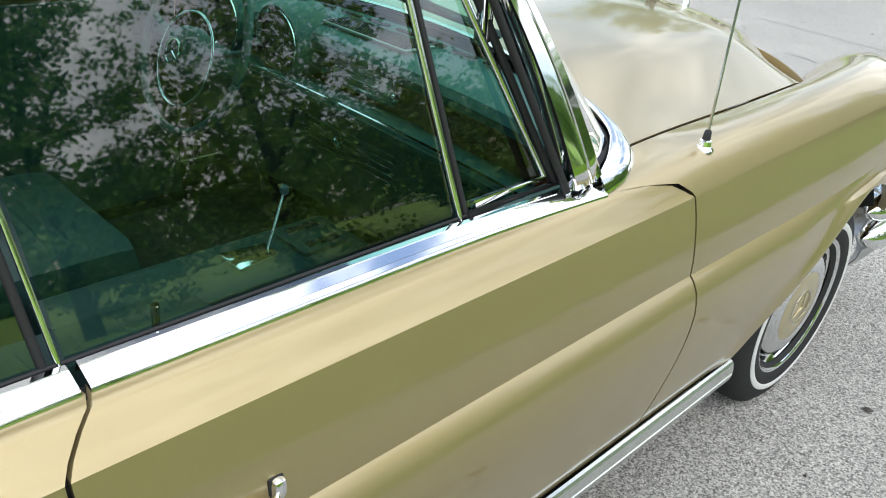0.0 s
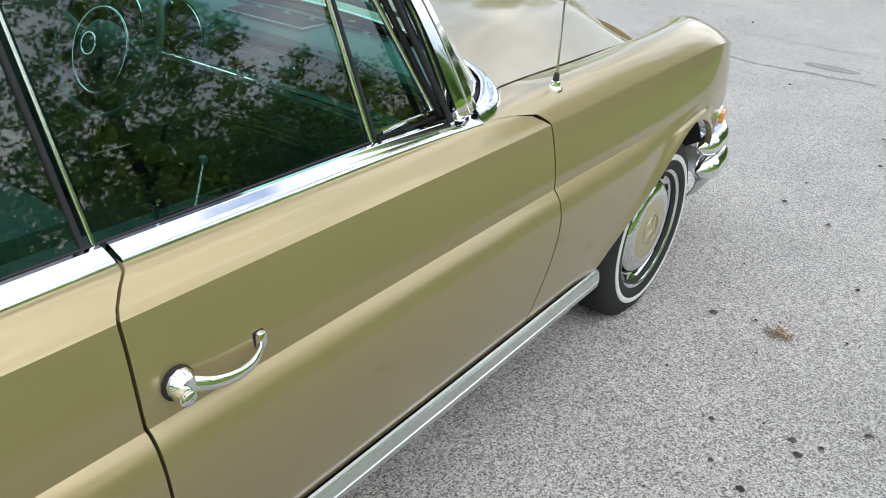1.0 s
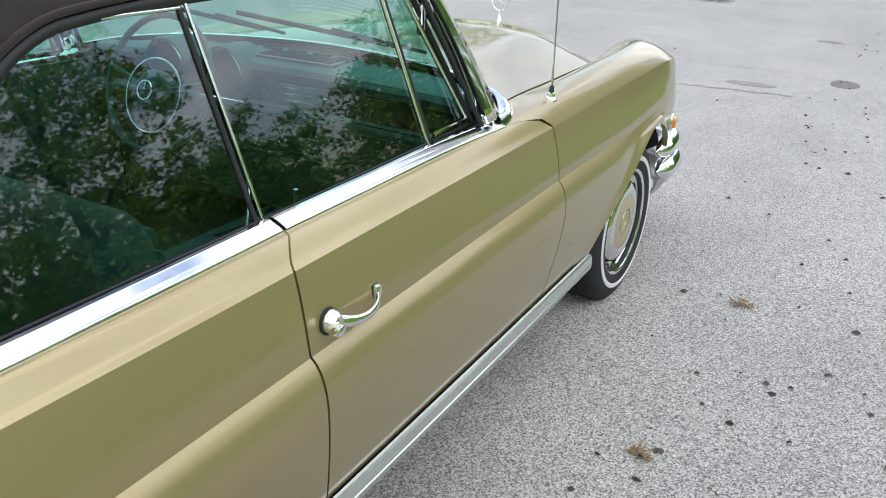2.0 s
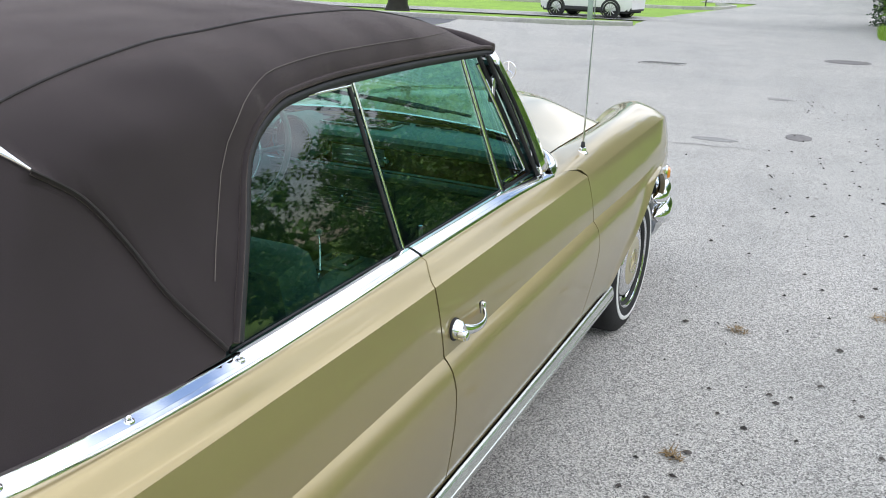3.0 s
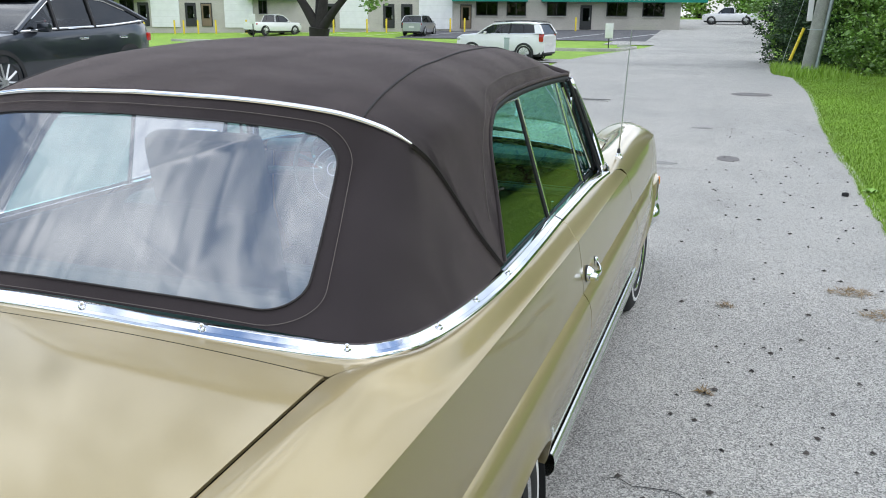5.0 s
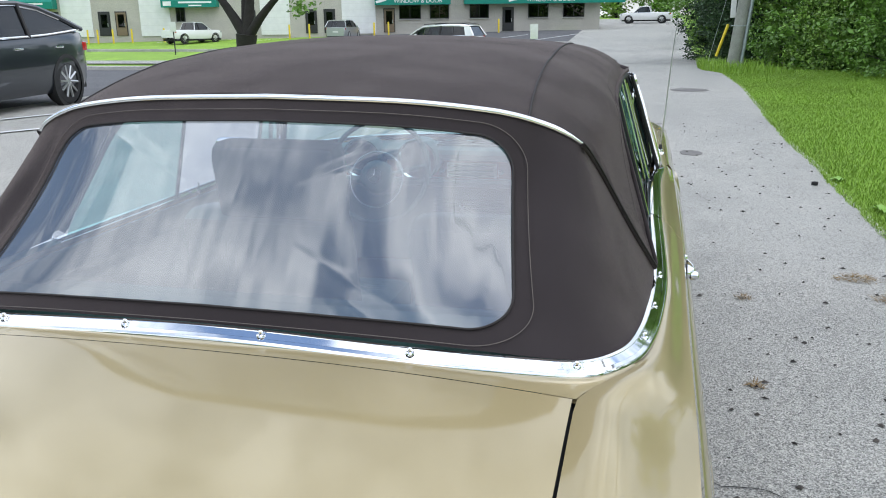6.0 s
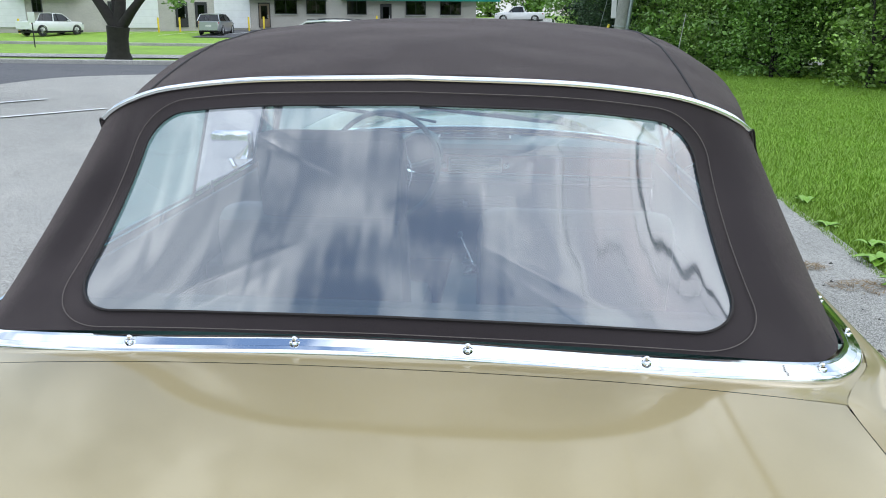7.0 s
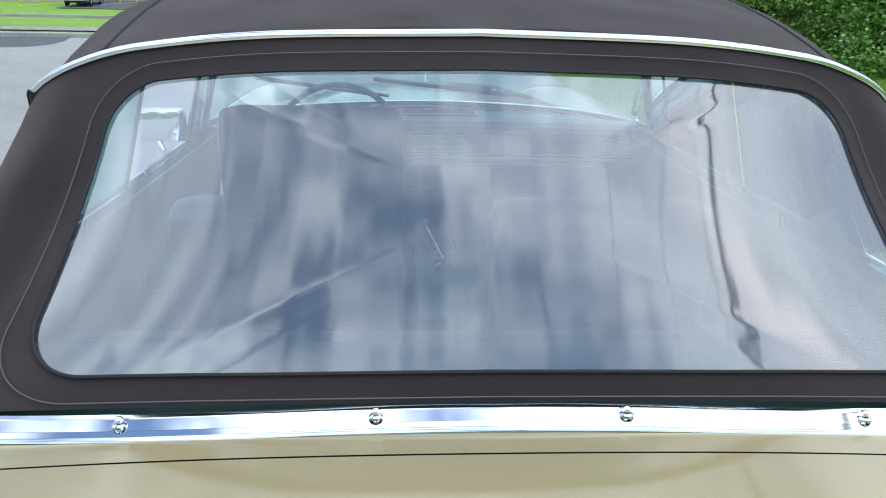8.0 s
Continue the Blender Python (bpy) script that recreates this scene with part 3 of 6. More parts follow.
def side_panel(name, top, rear, front, n, side, parent, label=""):
    """A panel of the side between two edges, each given row by row (rows from the top down)."""
    first = len(top(0.5 * (rear[0] + front[0])))
    rows_n = first + len(below_crease(1.2))
    base = stations(rear[9], front[9], n)
    y0, y1 = base[0], base[-1]
    ks = []
    for j in range(rows_n - 1):
        m = 3 if j < first + 9 else 2
        ks += [j + i / m for i in range(m)]
    ks.append(rows_n - 1)
    grid = []
    for y in base:
        u = (y - y0) / (y1 - y0)
        col = []
        for k in ks:
            yy = between(rear, k) + (between(front, k) - between(rear, k)) * u
            x, z = section_point(top(yy) + below_crease(yy), first, k)
            col.append((side * x, yy, z))
        grid.append(col)
    if side < 0:
        grid = [c[::-1] for c in grid]
    # the panel's edges fold inwards at the shut lines
    grid = [[(p[0] - side * 0.016, p[1] + 0.001, p[2]) for p in grid[0]]] + grid + [[(p[0] - side * 0.016, p[1] - 0.001, p[2]) for p in grid[-1]]]
    return sheet(name, grid, PAINT, parent, label, sharp=26)


NT = len(shoulder(1.0))
DOOR_REAR = [0.762, 0.756, 0.738, 0.722, 0.714, 0.712, 0.712, 0.713, 0.714, 0.716, 0.718, 0.72, 0.721, 0.7215, 0.722, 0.725, 0.732, 0.742, 0.753, 0.762, 0.768, 0.772, 0.772]
DOOR_FRONT = [1.60, 1.715, 1.785, 1.82, 1.838, 1.841, 1.842, 1.843, 1.842, 1.841, 1.840, 1.840, 1.841, 1.8415, 1.842, 1.842, 1.840, 1.835, 1.826, 1.818, 1.812, 1.808, 1.808]
FENDER_REAR = [1.79, 1.755, 1.69, 1.605, 1.695, 1.795, 1.832] + DOOR_FRONT[5:]


def build_side(side):
    g = 0.0028
    quarter = side_panel("rear_quarter_panel", shoulder, [-1.36] * 23, [q - g for q in DOOR_REAR], 46, side, car, "gold rear quarter panel")
    door = side_panel("door", shoulder, [q + g for q in DOOR_REAR], [q - g for q in DOOR_FRONT], 30, side, car, "gold door with chrome bow handle")
    fender = side_panel("front_fender", crown, [q + g for q in FENDER_REAR], [3.52] * 25, 50, side, car, "gold front fender with long crease")
    # dark behind the shut lines
    for name, line in (("door_shut_rear", DOOR_REAR), ("door_shut_front", DOOR_FRONT)):
        rows = []
        for k in range(22):
            pts = shoulder(line[k]) + below_crease(line[k])
            x, z = pts[k]
            rows.append([(side * (x - 0.012), line[k] - 0.02, z), (side * (x - 0.012), line[k] + 0.02, z)])
        sheet(name, rows, GAP, car)
    # handle
    h = empty("door_handle")
    h.parent = door
    h["label"] = "polished chrome bow door handle"
    hx = 0.886
    lathe("escutcheon", [(side * p, r) for p, r in ((-0.004, 0.0235), (0.004, 0.0235), (0.013, 0.0195), (0.020, 0.0135), (0.0215, 0.001))], CHROME, h, axis="x", seg=11, c=(side * hx, 0.776, 0.790))
    lathe("push_button", [(side * p, r) for p, r in ((0.0, 0.0135), (0.016, 0.0135), (0.0165, 0.0115), (0.021, 0.0112), (0.023, 0.009), (0.0235, 0.001))], CHROME, h, axis="x", seg=20, c=(side * (hx + 0.012), 0.768, 0.783))
    arc = spline([(side * (hx + 0.010), 0.784, 0.788), (side * (hx + 0.022), 0.812, 0.779), (side * (hx + 0.027), 0.848, 0.773), (side * (hx + 0.024), 0.884, 0.773), (side * (hx + 0.014), 0.910, 0.778), (side * (hx + 0.004), 0.922, 0.785)], 22)
    tube("grip", arc, 0.0052, CHROME, h, sides=14, squash=1.75, taper=[1.5 - 0.55 * math.sin(math.pi * min(1, i / 12) / 2) + 0.1 * math.sin(math.pi * i / 21) - 0.22 * max(0, i - 16) / 5 for i in range(22)])
    lathe("gasket", [(side * p, r) for p, r in ((-0.006, 0.0262), (0.0015, 0.0262), (0.002, 0.022))], RUBBER, h, "black rubber gasket", axis="x", seg=16, c=(side * hx, 0.775, 0.789))
    for gy, gz_, gw, gh in ((0.921, 0.786, 0.022, 0.034),):
        bm = bmesh.new()
        box_bm(bm, 0, 0, 0, 0.010, gw, gh, 0.0045)
        bmesh.ops.translate(bm, vec=(side * (hx - 0.004), gy, gz_), verts=bm.verts)
        part("gasket", bm, RUBBER, h, "black rubber gasket")
    bm = bmesh.new()
    box_bm(bm, 0, 0, 0, 0.022, 0.017, 0.030, 0.0065)
    bmesh.ops.translate(bm, vec=(side * (hx - 0.001), 0.922, 0.787), verts=bm.verts)
    part("front_foot", bm, CHROME, h)
    # sill strip
    def sill_path(z, dx):
        out = []
        for i in range(25):
            y = 0.385 + (2.225 - 0.385) * i / 24
            out.append((side * (curve_at(RIDGE_X, y) - 0.012 + dx), y, z))
        return out
    rows = [sill_path(SILL + 0.010, 0.002), sill_path(SILL + 0.008, 0.008), sill_path(SILL + 0.002, 0.012), sill_path(SILL - 0.020, 0.017), sill_path(SILL - 0.023, 0.014), sill_path(SILL - 0.026, 0.017), sill_path(SILL - 0.044, 0.014), sill_path(SILL - 0.060, 0.002), sill_path(SILL - 0.068, -0.03)]
    rows = [list(r) for r in zip(*rows)]
    sheet("sill_trim", rows if side > 0 else [r[::-1] for r in rows], ALLOY, car, "bright metal sill trim", sharp=20)
    inner = [[(side * (0.86), y, 0.335), (side * 0.80, y, 0.24), (side * 0.5, y, 0.2)] for y in (0.37, 1.3, 2.36)]
    sheet("sill_underside", inner, UNDER, car)
    # wheel housings
    for yc, zc in ARCHES.values():
        rows = []
        for xx, rr in ((0.868, ARCH_R + 0.005), (0.62, ARCH_R + 0.01), (0.56, ARCH_R - 0.03), (0.55, 0.02)):
            row = []
            for a in range(0, 181, 9):
                c_, s_ = math.cos(math.radians(a)), math.sin(math.radians(a))
                wide = rr * (FLARE / ARCH_R if yc > 1 and a > 90 and rr > 0.1 else 1)
                row.append((side * (xx if a > 35 or yc < 1 else min(xx, 0.79)), yc + wide * c_, zc + rr * s_))
            rows.append(row)
        sheet("wheel_housing", rows, UNDER, car, thick=0.003)


build_side(1)
build_side(-1)


def build_wheel(side, yc, zc):
    w = empty("wheel", side * 0.772, yc, zc)
    w.parent = car
    w["label"] = "whitewall tyre with chrome and gold wheel cover"
    if yc > 1:
        w.matrix_basis = pose(side * 0.772, yc, zc, 0, 0, -2.0)
    s = side
    def L(name, prof, mat, label="", seg=56):
        p = [(s * a, r) for a, r in prof]
        lathe(name, p if s > 0 else p, mat, w, label, "x", seg)
    L("tyre", [(-0.085, 0.19), (-0.095, 0.23), (-0.088, 0.29), (-0.07, 0.325), (-0.05, 0.333), (0.05, 0.333), (0.068, 0.326), (0.085, 0.304), (0.095, 0.272), (0.0965, 0.250), (0.095, 0.228), (0.084, 0.203), (0.074, 0.19)], TYRE, "black tyre")
    L("whitewall", [(0.0948, 0.270), (0.0975, 0.268), (0.0988, 0.261), (0.0988, 0.255), (0.0972, 0.2505)], WHITEWALL, "white sidewall band")
    L("trim_ring", [(0.072, 0.222), (0.086, 0.223), (0.090, 0.215), (0.086, 0.205), (0.070, 0.194), (0.058, 0.182), (0.054, 0.165)], CHROME, "chrome trim ring")
    L("rim", [(0.05, 0.19), (0.03, 0.17), (0.028, 0.05)], STEEL)
    L("wheel_cover", [(0.050, 0.174), (0.064, 0.171), (0.078, 0.158), (0.086, 0.138), (0.088, 0.118), (0.085, 0.110)], CHROME, "chrome hub cap edge")
    L("cover_face", [(0.0845, 0.111), (0.088, 0.09), (0.089, 0.058), (0.087, 0.050), (0.089, 0.047), (0.091, 0.02), (0.0915, 0.001)], BRONZE, "gold painted hub cap face")
    ring = [(s * 0.0905, 0.053 * math.cos(k * math.tau / 28), 0.053 * math.sin(k * math.tau / 28)) for k in range(28)]
    tube("emblem_ring", ring, 0.0022, CHROME, w, closed=True, sides=6)
    for k in range(3):
        a = math.pi / 2 + k * math.tau / 3
        tube("emblem_bar", [(s * 0.0925, 0, 0), (s * 0.0915, 0.05 * math.cos(a), 0.05 * math.sin(a))], 0.0042, BRONZE, w, sides=5, taper=[1, 0.25])
    for k in range(12):
        a = k * math.tau / 12 + 0.1
        bm = bmesh.new()
        box_bm(bm, 0, 0, 0, 0.006, 0.032, 0.014, 0.003)
        bmesh.ops.transform(bm, matrix=Matrix.Translation((s * 0.0615, 0.183 * math.cos(a), 0.183 * math.sin(a))) @ Matrix.Rotation(a + math.pi / 2, 4, "X"), verts=bm.verts)
        part("vent_slot", bm, GAP, w)


for s in (1, -1):
    for yc, _ in AXLES.values():
        build_wheel(s, yc, WHEEL_R - 0.013)


# hood, cowl, nose
def hood_z(x, y):
    g, hx = curve_at(GUT_Z, y), curve_at(GUT_X, y)
    top = curve_at([(1.75, 1.022), (2.2, 1.025), (2.7, 1.015), (3.0, 0.995), (3.2, 0.965), (3.33, 0.915), (3.42, 0.84)], y)
    u = min(1.0, abs(x) / hx)
    low = max(g, top - 0.13) if y < 2.8 else g
    k = (1 - u**2.2) * 0.62 + 0.38 * (1 - max(0.0, min(1.0, (u - 0.5) / 0.5)) ** 2 * (3 - 2 * max(0.0, min(1.0, (u - 0.5) / 0.5))))
    return low + 0.0015 + (top - low) * k


rows = []
for i in range(49):
    v = i / 48
    row = []
    for j in range(49):
        u = -1 + 2 * j / 48
        yb = 1.80 + 0.17 * (1 - u * u)
        yf = 2.82 + 0.60 * (1 - abs(u) ** 2.4)
        y = yb + (yf - yb) * v
        x = u * (curve_at(GUT_X, min(y, 2.78)) - 0.005)
        row.append((x, y, hood_z(x, y)))
    rows.append(row)
sheet("hood", rows, PAINT, car, "gold hood with raised centre", thick=0.004, sharp=40)
rows = [[(x, 3.44 - 0.5 * (abs(x) / 0.66) ** 2, z) for x in [-0.66 + 1.32 * j / 24 for j in range(25)]] for z in (0.86, 0.7, 0.5, 0.4, 0.3)]
sheet("front_panel", rows, PAINT, car, thick=0.004)
bm = bmesh.new()
box_bm(bm, 0, 3.40, 0.60, 0.50, 0.10, 0.44, 0.03)
grille = part("grille", bm, CHROME, car, "upright chrome grille")
for i in range(9):
    box("grille_bar", (0, 3.455, 0.42 + 0.043 * i), (0.46, 0.012, 0.012), STEEL, grille)
for s in (1, -1):
    bm = bmesh.new()
    bmesh.ops.create_uvsphere(bm, u_segments=20, v_segments=12, radius=1)
    bmesh.ops.scale(bm, vec=(0.095, 0.06, 0.17), verts=bm.verts)
    bmesh.ops.translate(bm, vec=(s * 0.62, 3.45, 0.68), verts=bm.verts)
    part("headlight", bm, LENS, car, "tall oval headlight under clear lens")
    # side turn lamp
    bm = bmesh.new()
    box_bm(bm, 0, 0, 0, 0.022, 0.105, 0.060, 0.010)
    bmesh.ops.transform(bm, matrix=Matrix.Translation((s * 0.884, 3.168, 0.645)) @ Matrix.Rotation(s * 0.20, 4, "Z"), verts=bm.verts)
    bezel = part("side_lamp", bm, CHROME, car, "chrome framed amber side lamp")
    bm = bmesh.new()
    box_bm(bm, 0, 0, 0, 0.026, 0.082, 0.044, 0.010)
    bmesh.ops.transform(bm, matrix=Matrix.Translation((s * 0.894, 3.170, 0.645)) @ Matrix.Rotation(s * 0.20, 4, "Z"), verts=bm.verts)
    part("lamp_lens", bm, AMBER, bezel, "amber lens")
    # bumpers: two stacked rolls that wrap round the corner
    for y0, sgn, nm in ((0, 1, "front_bumper"), (0, -1, "rear_bumper")):
        if sgn > 0:
            line = [(s * 0.848, 3.13, 0), (s * 0.862, 3.24, 0), (s * 0.850, 3.38, 0), (s * 0.79, 3.50, 0), (s * 0.62, 3.60, 0), (s * 0.3, 3.66, 0), (0, 3.67, 0)]
        else:
            line = [(s * 0.84, -0.75, 0), (s * 0.86, -0.95, 0), (s * 0.85, -1.2, 0), (s * 0.77, -1.38, 0), (s * 0.6, -1.46, 0), (s * 0.3, -1.5, 0), (0, -1.5, 0)]
        pts = spline(line, 40)
        bp = empty(nm)
        bp.parent = car
        bp["label"] = "chrome bumper in two stacked rolls"
        grow = [min(1.0, 0.04 + 0.96 * math.sqrt(i / 3)) for i in range(40)]
        tube("upper_roll", [p + Vector((0, 0, 0.512)) for p in pts], 0.041, CHROME, bp, "rounded chrome roll", sides=16, taper=grow, squash=1.1)
        tube("lower_roll", [p + Vector((p.x * 0.012, 0.012 * sgn, 0.420)) for p in pts], 0.047, CHROME, bp, "rounded chrome roll", sides=16, taper=grow, squash=1.15)
        rows = [[p + Vector((p.x * k, 0, z)) for k, z in ((0.024, 0.388), (0.020, 0.36), (-0.01, 0.315), (-0.06, 0.285))] for p in pts]
        sheet("apron", rows if s * sgn < 0 else [r[::-1] for r in rows], STEEL, bp, "grey lower apron", thick=0.003)
# hood star
star = empty("hood_ornament", 0.03, 3.225, 0.965)
star.parent = car
star["label"] = "chrome ring ornament on a post"
lathe("post", [(-0.01, 0.014), (0.012, 0.012), (0.02, 0.006), (0.05, 0.004)], CHROME, star, axis="z", seg=14)
ring = [(0.042 * math.cos(k * math.tau / 28), 0, 0.092 + 0.042 * math.sin(k * math.tau / 28)) for k in range(28)]
tube("ring", ring, 0.0026, CHROME, star, closed=True, sides=6)
for k in range(3):
    a = math.pi / 2 + k * math.tau / 3
    tube("spoke", [(0, 0, 0.092), (0.041 * math.cos(a), 0, 0.092 + 0.041 * math.sin(a))], 0.004, CHROME, star, sides=5, taper=[1, 0.3])

# rear deck, trunk lid and tail
def deck_z(x, y):
    c = curve_at([(-1.40, 0.915), (-1.2, 0.945), (-0.9, 0.975), (-0.5, 0.994), (-0.44, 0.998)], y)
    e = curve_at(START_Z, y) if y < -0.47 else 0.961
    u = min(1, abs(x) / 0.672)
    return e + (c - e) * (1 - u**2.3)


LID_F, LID_R, LID_X = -0.506, -1.30, 0.655
rows = []
for i in range(33):
    y = LID_F - 0.0025 + (LID_R - LID_F) * i / 32
    row = []
    for j in range(41):
        u = -1 + 2 * j / 40
        x = u * (curve_at(START_X, y) - 0.0045)
        yy = y + (0.012 * abs(u) ** 2.2) * (1 - i / 32)
        row.append((x, yy, deck_z(x, yy) + 0.002))
    rows.append(row)
sheet("trunk_lid", [r[::-1] for r in rows], PAINT, car, "gold trunk lid", thick=0.006, sharp=40)
rows = []
for i in range(7):
    row = []
    for j in range(61):
        u = -1 + 2 * j / 60
        x = u * 0.66
        back = LID_F + 0.0024 + 0.012 * min(1, abs(x) / LID_X) ** 2.2
        front = -0.44 + 0.105 * ease((abs(u) - 0.72) / 0.28)
        y = front + (back - front) * i / 6
        xx = u * (curve_at(START_X, y) - 0.001)
        row.append((xx, y, deck_z(xx, y) + 0.0005))
    rows.append(row)
sheet("rear_deck", [r[::-1] for r in rows], PAINT, car, "gold deck strip before the trunk lid")
for s in (1, -1):
    rows = [[(s * (curve_at(START_X, y) + d), y, curve_at(START_Z, y) - 0.0035) for d in (-0.06, -0.03, 0.0, 0.012)] for y in [-0.495 + 0.02 * i for i in range(17)]]
    sheet("deck_corner", rows, PAINT, car, "gold deck corner under the chrome strip")
for s in (1, -1):
    sheet("lid_gutter", [[(s * a, y, deck_z(min(a, 0.66), y) - 0.014) for a in (0.62, 0.70)] for y in (-0.45, -0.7, -1.0, -1.3)], GAP, car)
sheet("lid_gutter_front", [[(x, y, 0.945 + 0.035 * (1 - (x / 0.66) ** 2)) for x in [-0.66 + 0.066 * j for j in range(21)]] for y in (-0.46, -0.54)], GAP, car)
rows = []
for z, dy in ((0.925, 0.0), (0.90, -0.03), (0.80, -0.055), (0.65, -0.06), (0.5, -0.045), (0.42, 0.0)):
    rows.append([(x, -1.31 + dy - 0.05 * (1 - (x / 0.8) ** 2), z) for x in [-0.80 + 1.6 * j / 24 for j in range(25)]])
sheet("tail_panel", rows, PAINT, car, "gold tail panel", thick=0.004)
for s in (1, -1):
    bm = bmesh.new()
    box_bm(bm, 0, 0, 0, 0.34, 0.05, 0.12, 0.02)
    bmesh.ops.transform(bm, matrix=Matrix.Translation((s * 0.60, -1.385, 0.74)) @ Matrix.Rotation(s * 0.22, 4, "Z"), verts=bm.verts)
    part("tail_light", bm, RED, car, "red wraparound tail light")
box("underbody", (0, 1.1, 0.30), (1.25, 4.2, 0.12), UNDER, car, bevel=0.02)

# ---- bright trim along the belt and round the top ----
BELT = [(0.810, 1.605, 0.959), (0.798, 1.45, 0.958), (0.792, 1.3, 0.958), (0.790, 1.0, 0.957), (0.789, 0.765, 0.957), (0.793, 0.45, 0.957), (0.793, 0.173, 0.957), (0.782, -0.04, 0.958), (0.763, -0.21, 0.963), (0.735, -0.315, 0.967), (0.675, -0.395, 0.973), (0.58, -0.428, 0.982), (0.39, -0.450, 0.993), (0.13, -0.456, 1.004), (0.0, -0.457, 1.006)]


def belt_rows(keys, n, side):
    pts = spline(keys, n)
    rows = []
    for i, p in enumerate(pts):
        a, b = pts[max(i - 1, 0)], pts[min(i + 1, n - 1)]
        t = (b - a)
        t.z = 0
        t.normalize()
        o = Vector((-t.y, t.x, 0))
        rear = max(0.0, min(1.0, (0.1 - p.y) / 0.4))
        w = 0.0155 - 0.0020 * rear
        sec = ((-w - 0.005, -0.006), (-w, 0.0074), (-w * 0.66, 0.0068), (-w * 0.58, 0.0052), (-w * 0.50, 0.0056), (w * 0.30, -0.0002), (w * 0.36, -0.0020), (w * 0.44, -0.0010), (w * 0.78, -0.0034), (w * 0.84, -0.0052), (w * 0.90, -0.0046), (w, -0.0066), (w * 0.98, -0.0125), (w * 0.8, -0.017))
        rows.append([(side * (p.x + o.x * u), p.y + o.y * u, p.z + h) for u, h in sec])
    return rows if side > 0 else [r[::-1] for r in rows]


k = [(0.789, 0.755, 0.957)] + BELT[5:]
k = k + [(-x, y, z) for x, y, z in k[::-1][1:]]
sheet("top_base_trim", belt_rows(k, 221, 1), CHROME, car, "chrome strip round the foot of the canvas top", thick=0.002, sharp=50)
for s in (1, -1):
    sheet("door_belt_trim", belt_rows(BELT[:5], 40, s), CHROME, car, "ribbed chrome belt strip on the door", thick=0.002, sharp=50)
SNAPS = [(0.792, 0.173, 0.957), (0.779, -0.04, 0.958), (0.761, -0.222, 0.963), (0.655, -0.404, 0.975), (0.39, -0.450, 0.994), (0.13, -0.456, 1.005)]
for s in (1, -1):
    for x, y, z in SNAPS:
        st = empty("snap_stud", s * x, y, z + 0.0026)
        st.parent = car
        st["label"] = "chrome snap stud"
        lathe("base", [(0.0, 0.0082), (0.0022, 0.0076), (0.0036, 0.0050)], CHROME, st, axis="z", seg=12)
        lathe("stud", [(0.002, 0.0030), (0.006, 0.0030), (0.007, 0.0042), (0.0088, 0.0044), (0.0104, 0.0030), (0.0110, 0.0005)], CHROME, st, axis="z", seg=12)

# ---- the canvas top ----
ROOF_Z = [(-0.105, 1.372), (-0.04, 1.392), (0.05, 1.414), (0.2, 1.440), (0.4, 1.462), (0.7, 1.474), (0.926, 1.470), (1.2, 1.445), (1.36, 1.415), (1.43, 1.385)]
WIN_EDGE = [(0.178, 0.7785, 0.984), (0.22, 0.756, 1.050), (0.285, 0.719, 1.160), (0.325, 0.694, 1.232), (0.40, 0.674, 1.292), (0.49, 0.664, 1.322), (0.70, 0.661, 1.338), (1.0, 0.661, 1.342), (1.38, 0.668, 1.338), (1.44, 0.670, 1.332)]


TRIM_LINE = [(0.0, 0.0, -0.105, 1.372), (0.35, 0.25, -0.099, 1.366), (0.65, 0.455, -0.064, 1.345), (0.8, 0.562, -0.034, 1.314), (0.9, 0.620, -0.012, 1.278), (0.925, 0.645, 0.042, 1.232), (0.95, 0.682, 0.078, 1.160), (0.975, 0.722, 0.103, 1.085), (1.0, 0.778, 0.160, 0.982)]


def line_at(line, s):
    a = abs(s)
    v = [curve_at([(r[0], r[k]) for r in line], a) for k in (1, 2, 3)]
    return Vector((math.copysign(v[0], s), v[1], v[2]))


EDGE = [(p.y, p.x, p.z) for p in [line_at(TRIM_LINE, i / 60) for i in range(61)]]
EDGE_END = EDGE[-1][0]


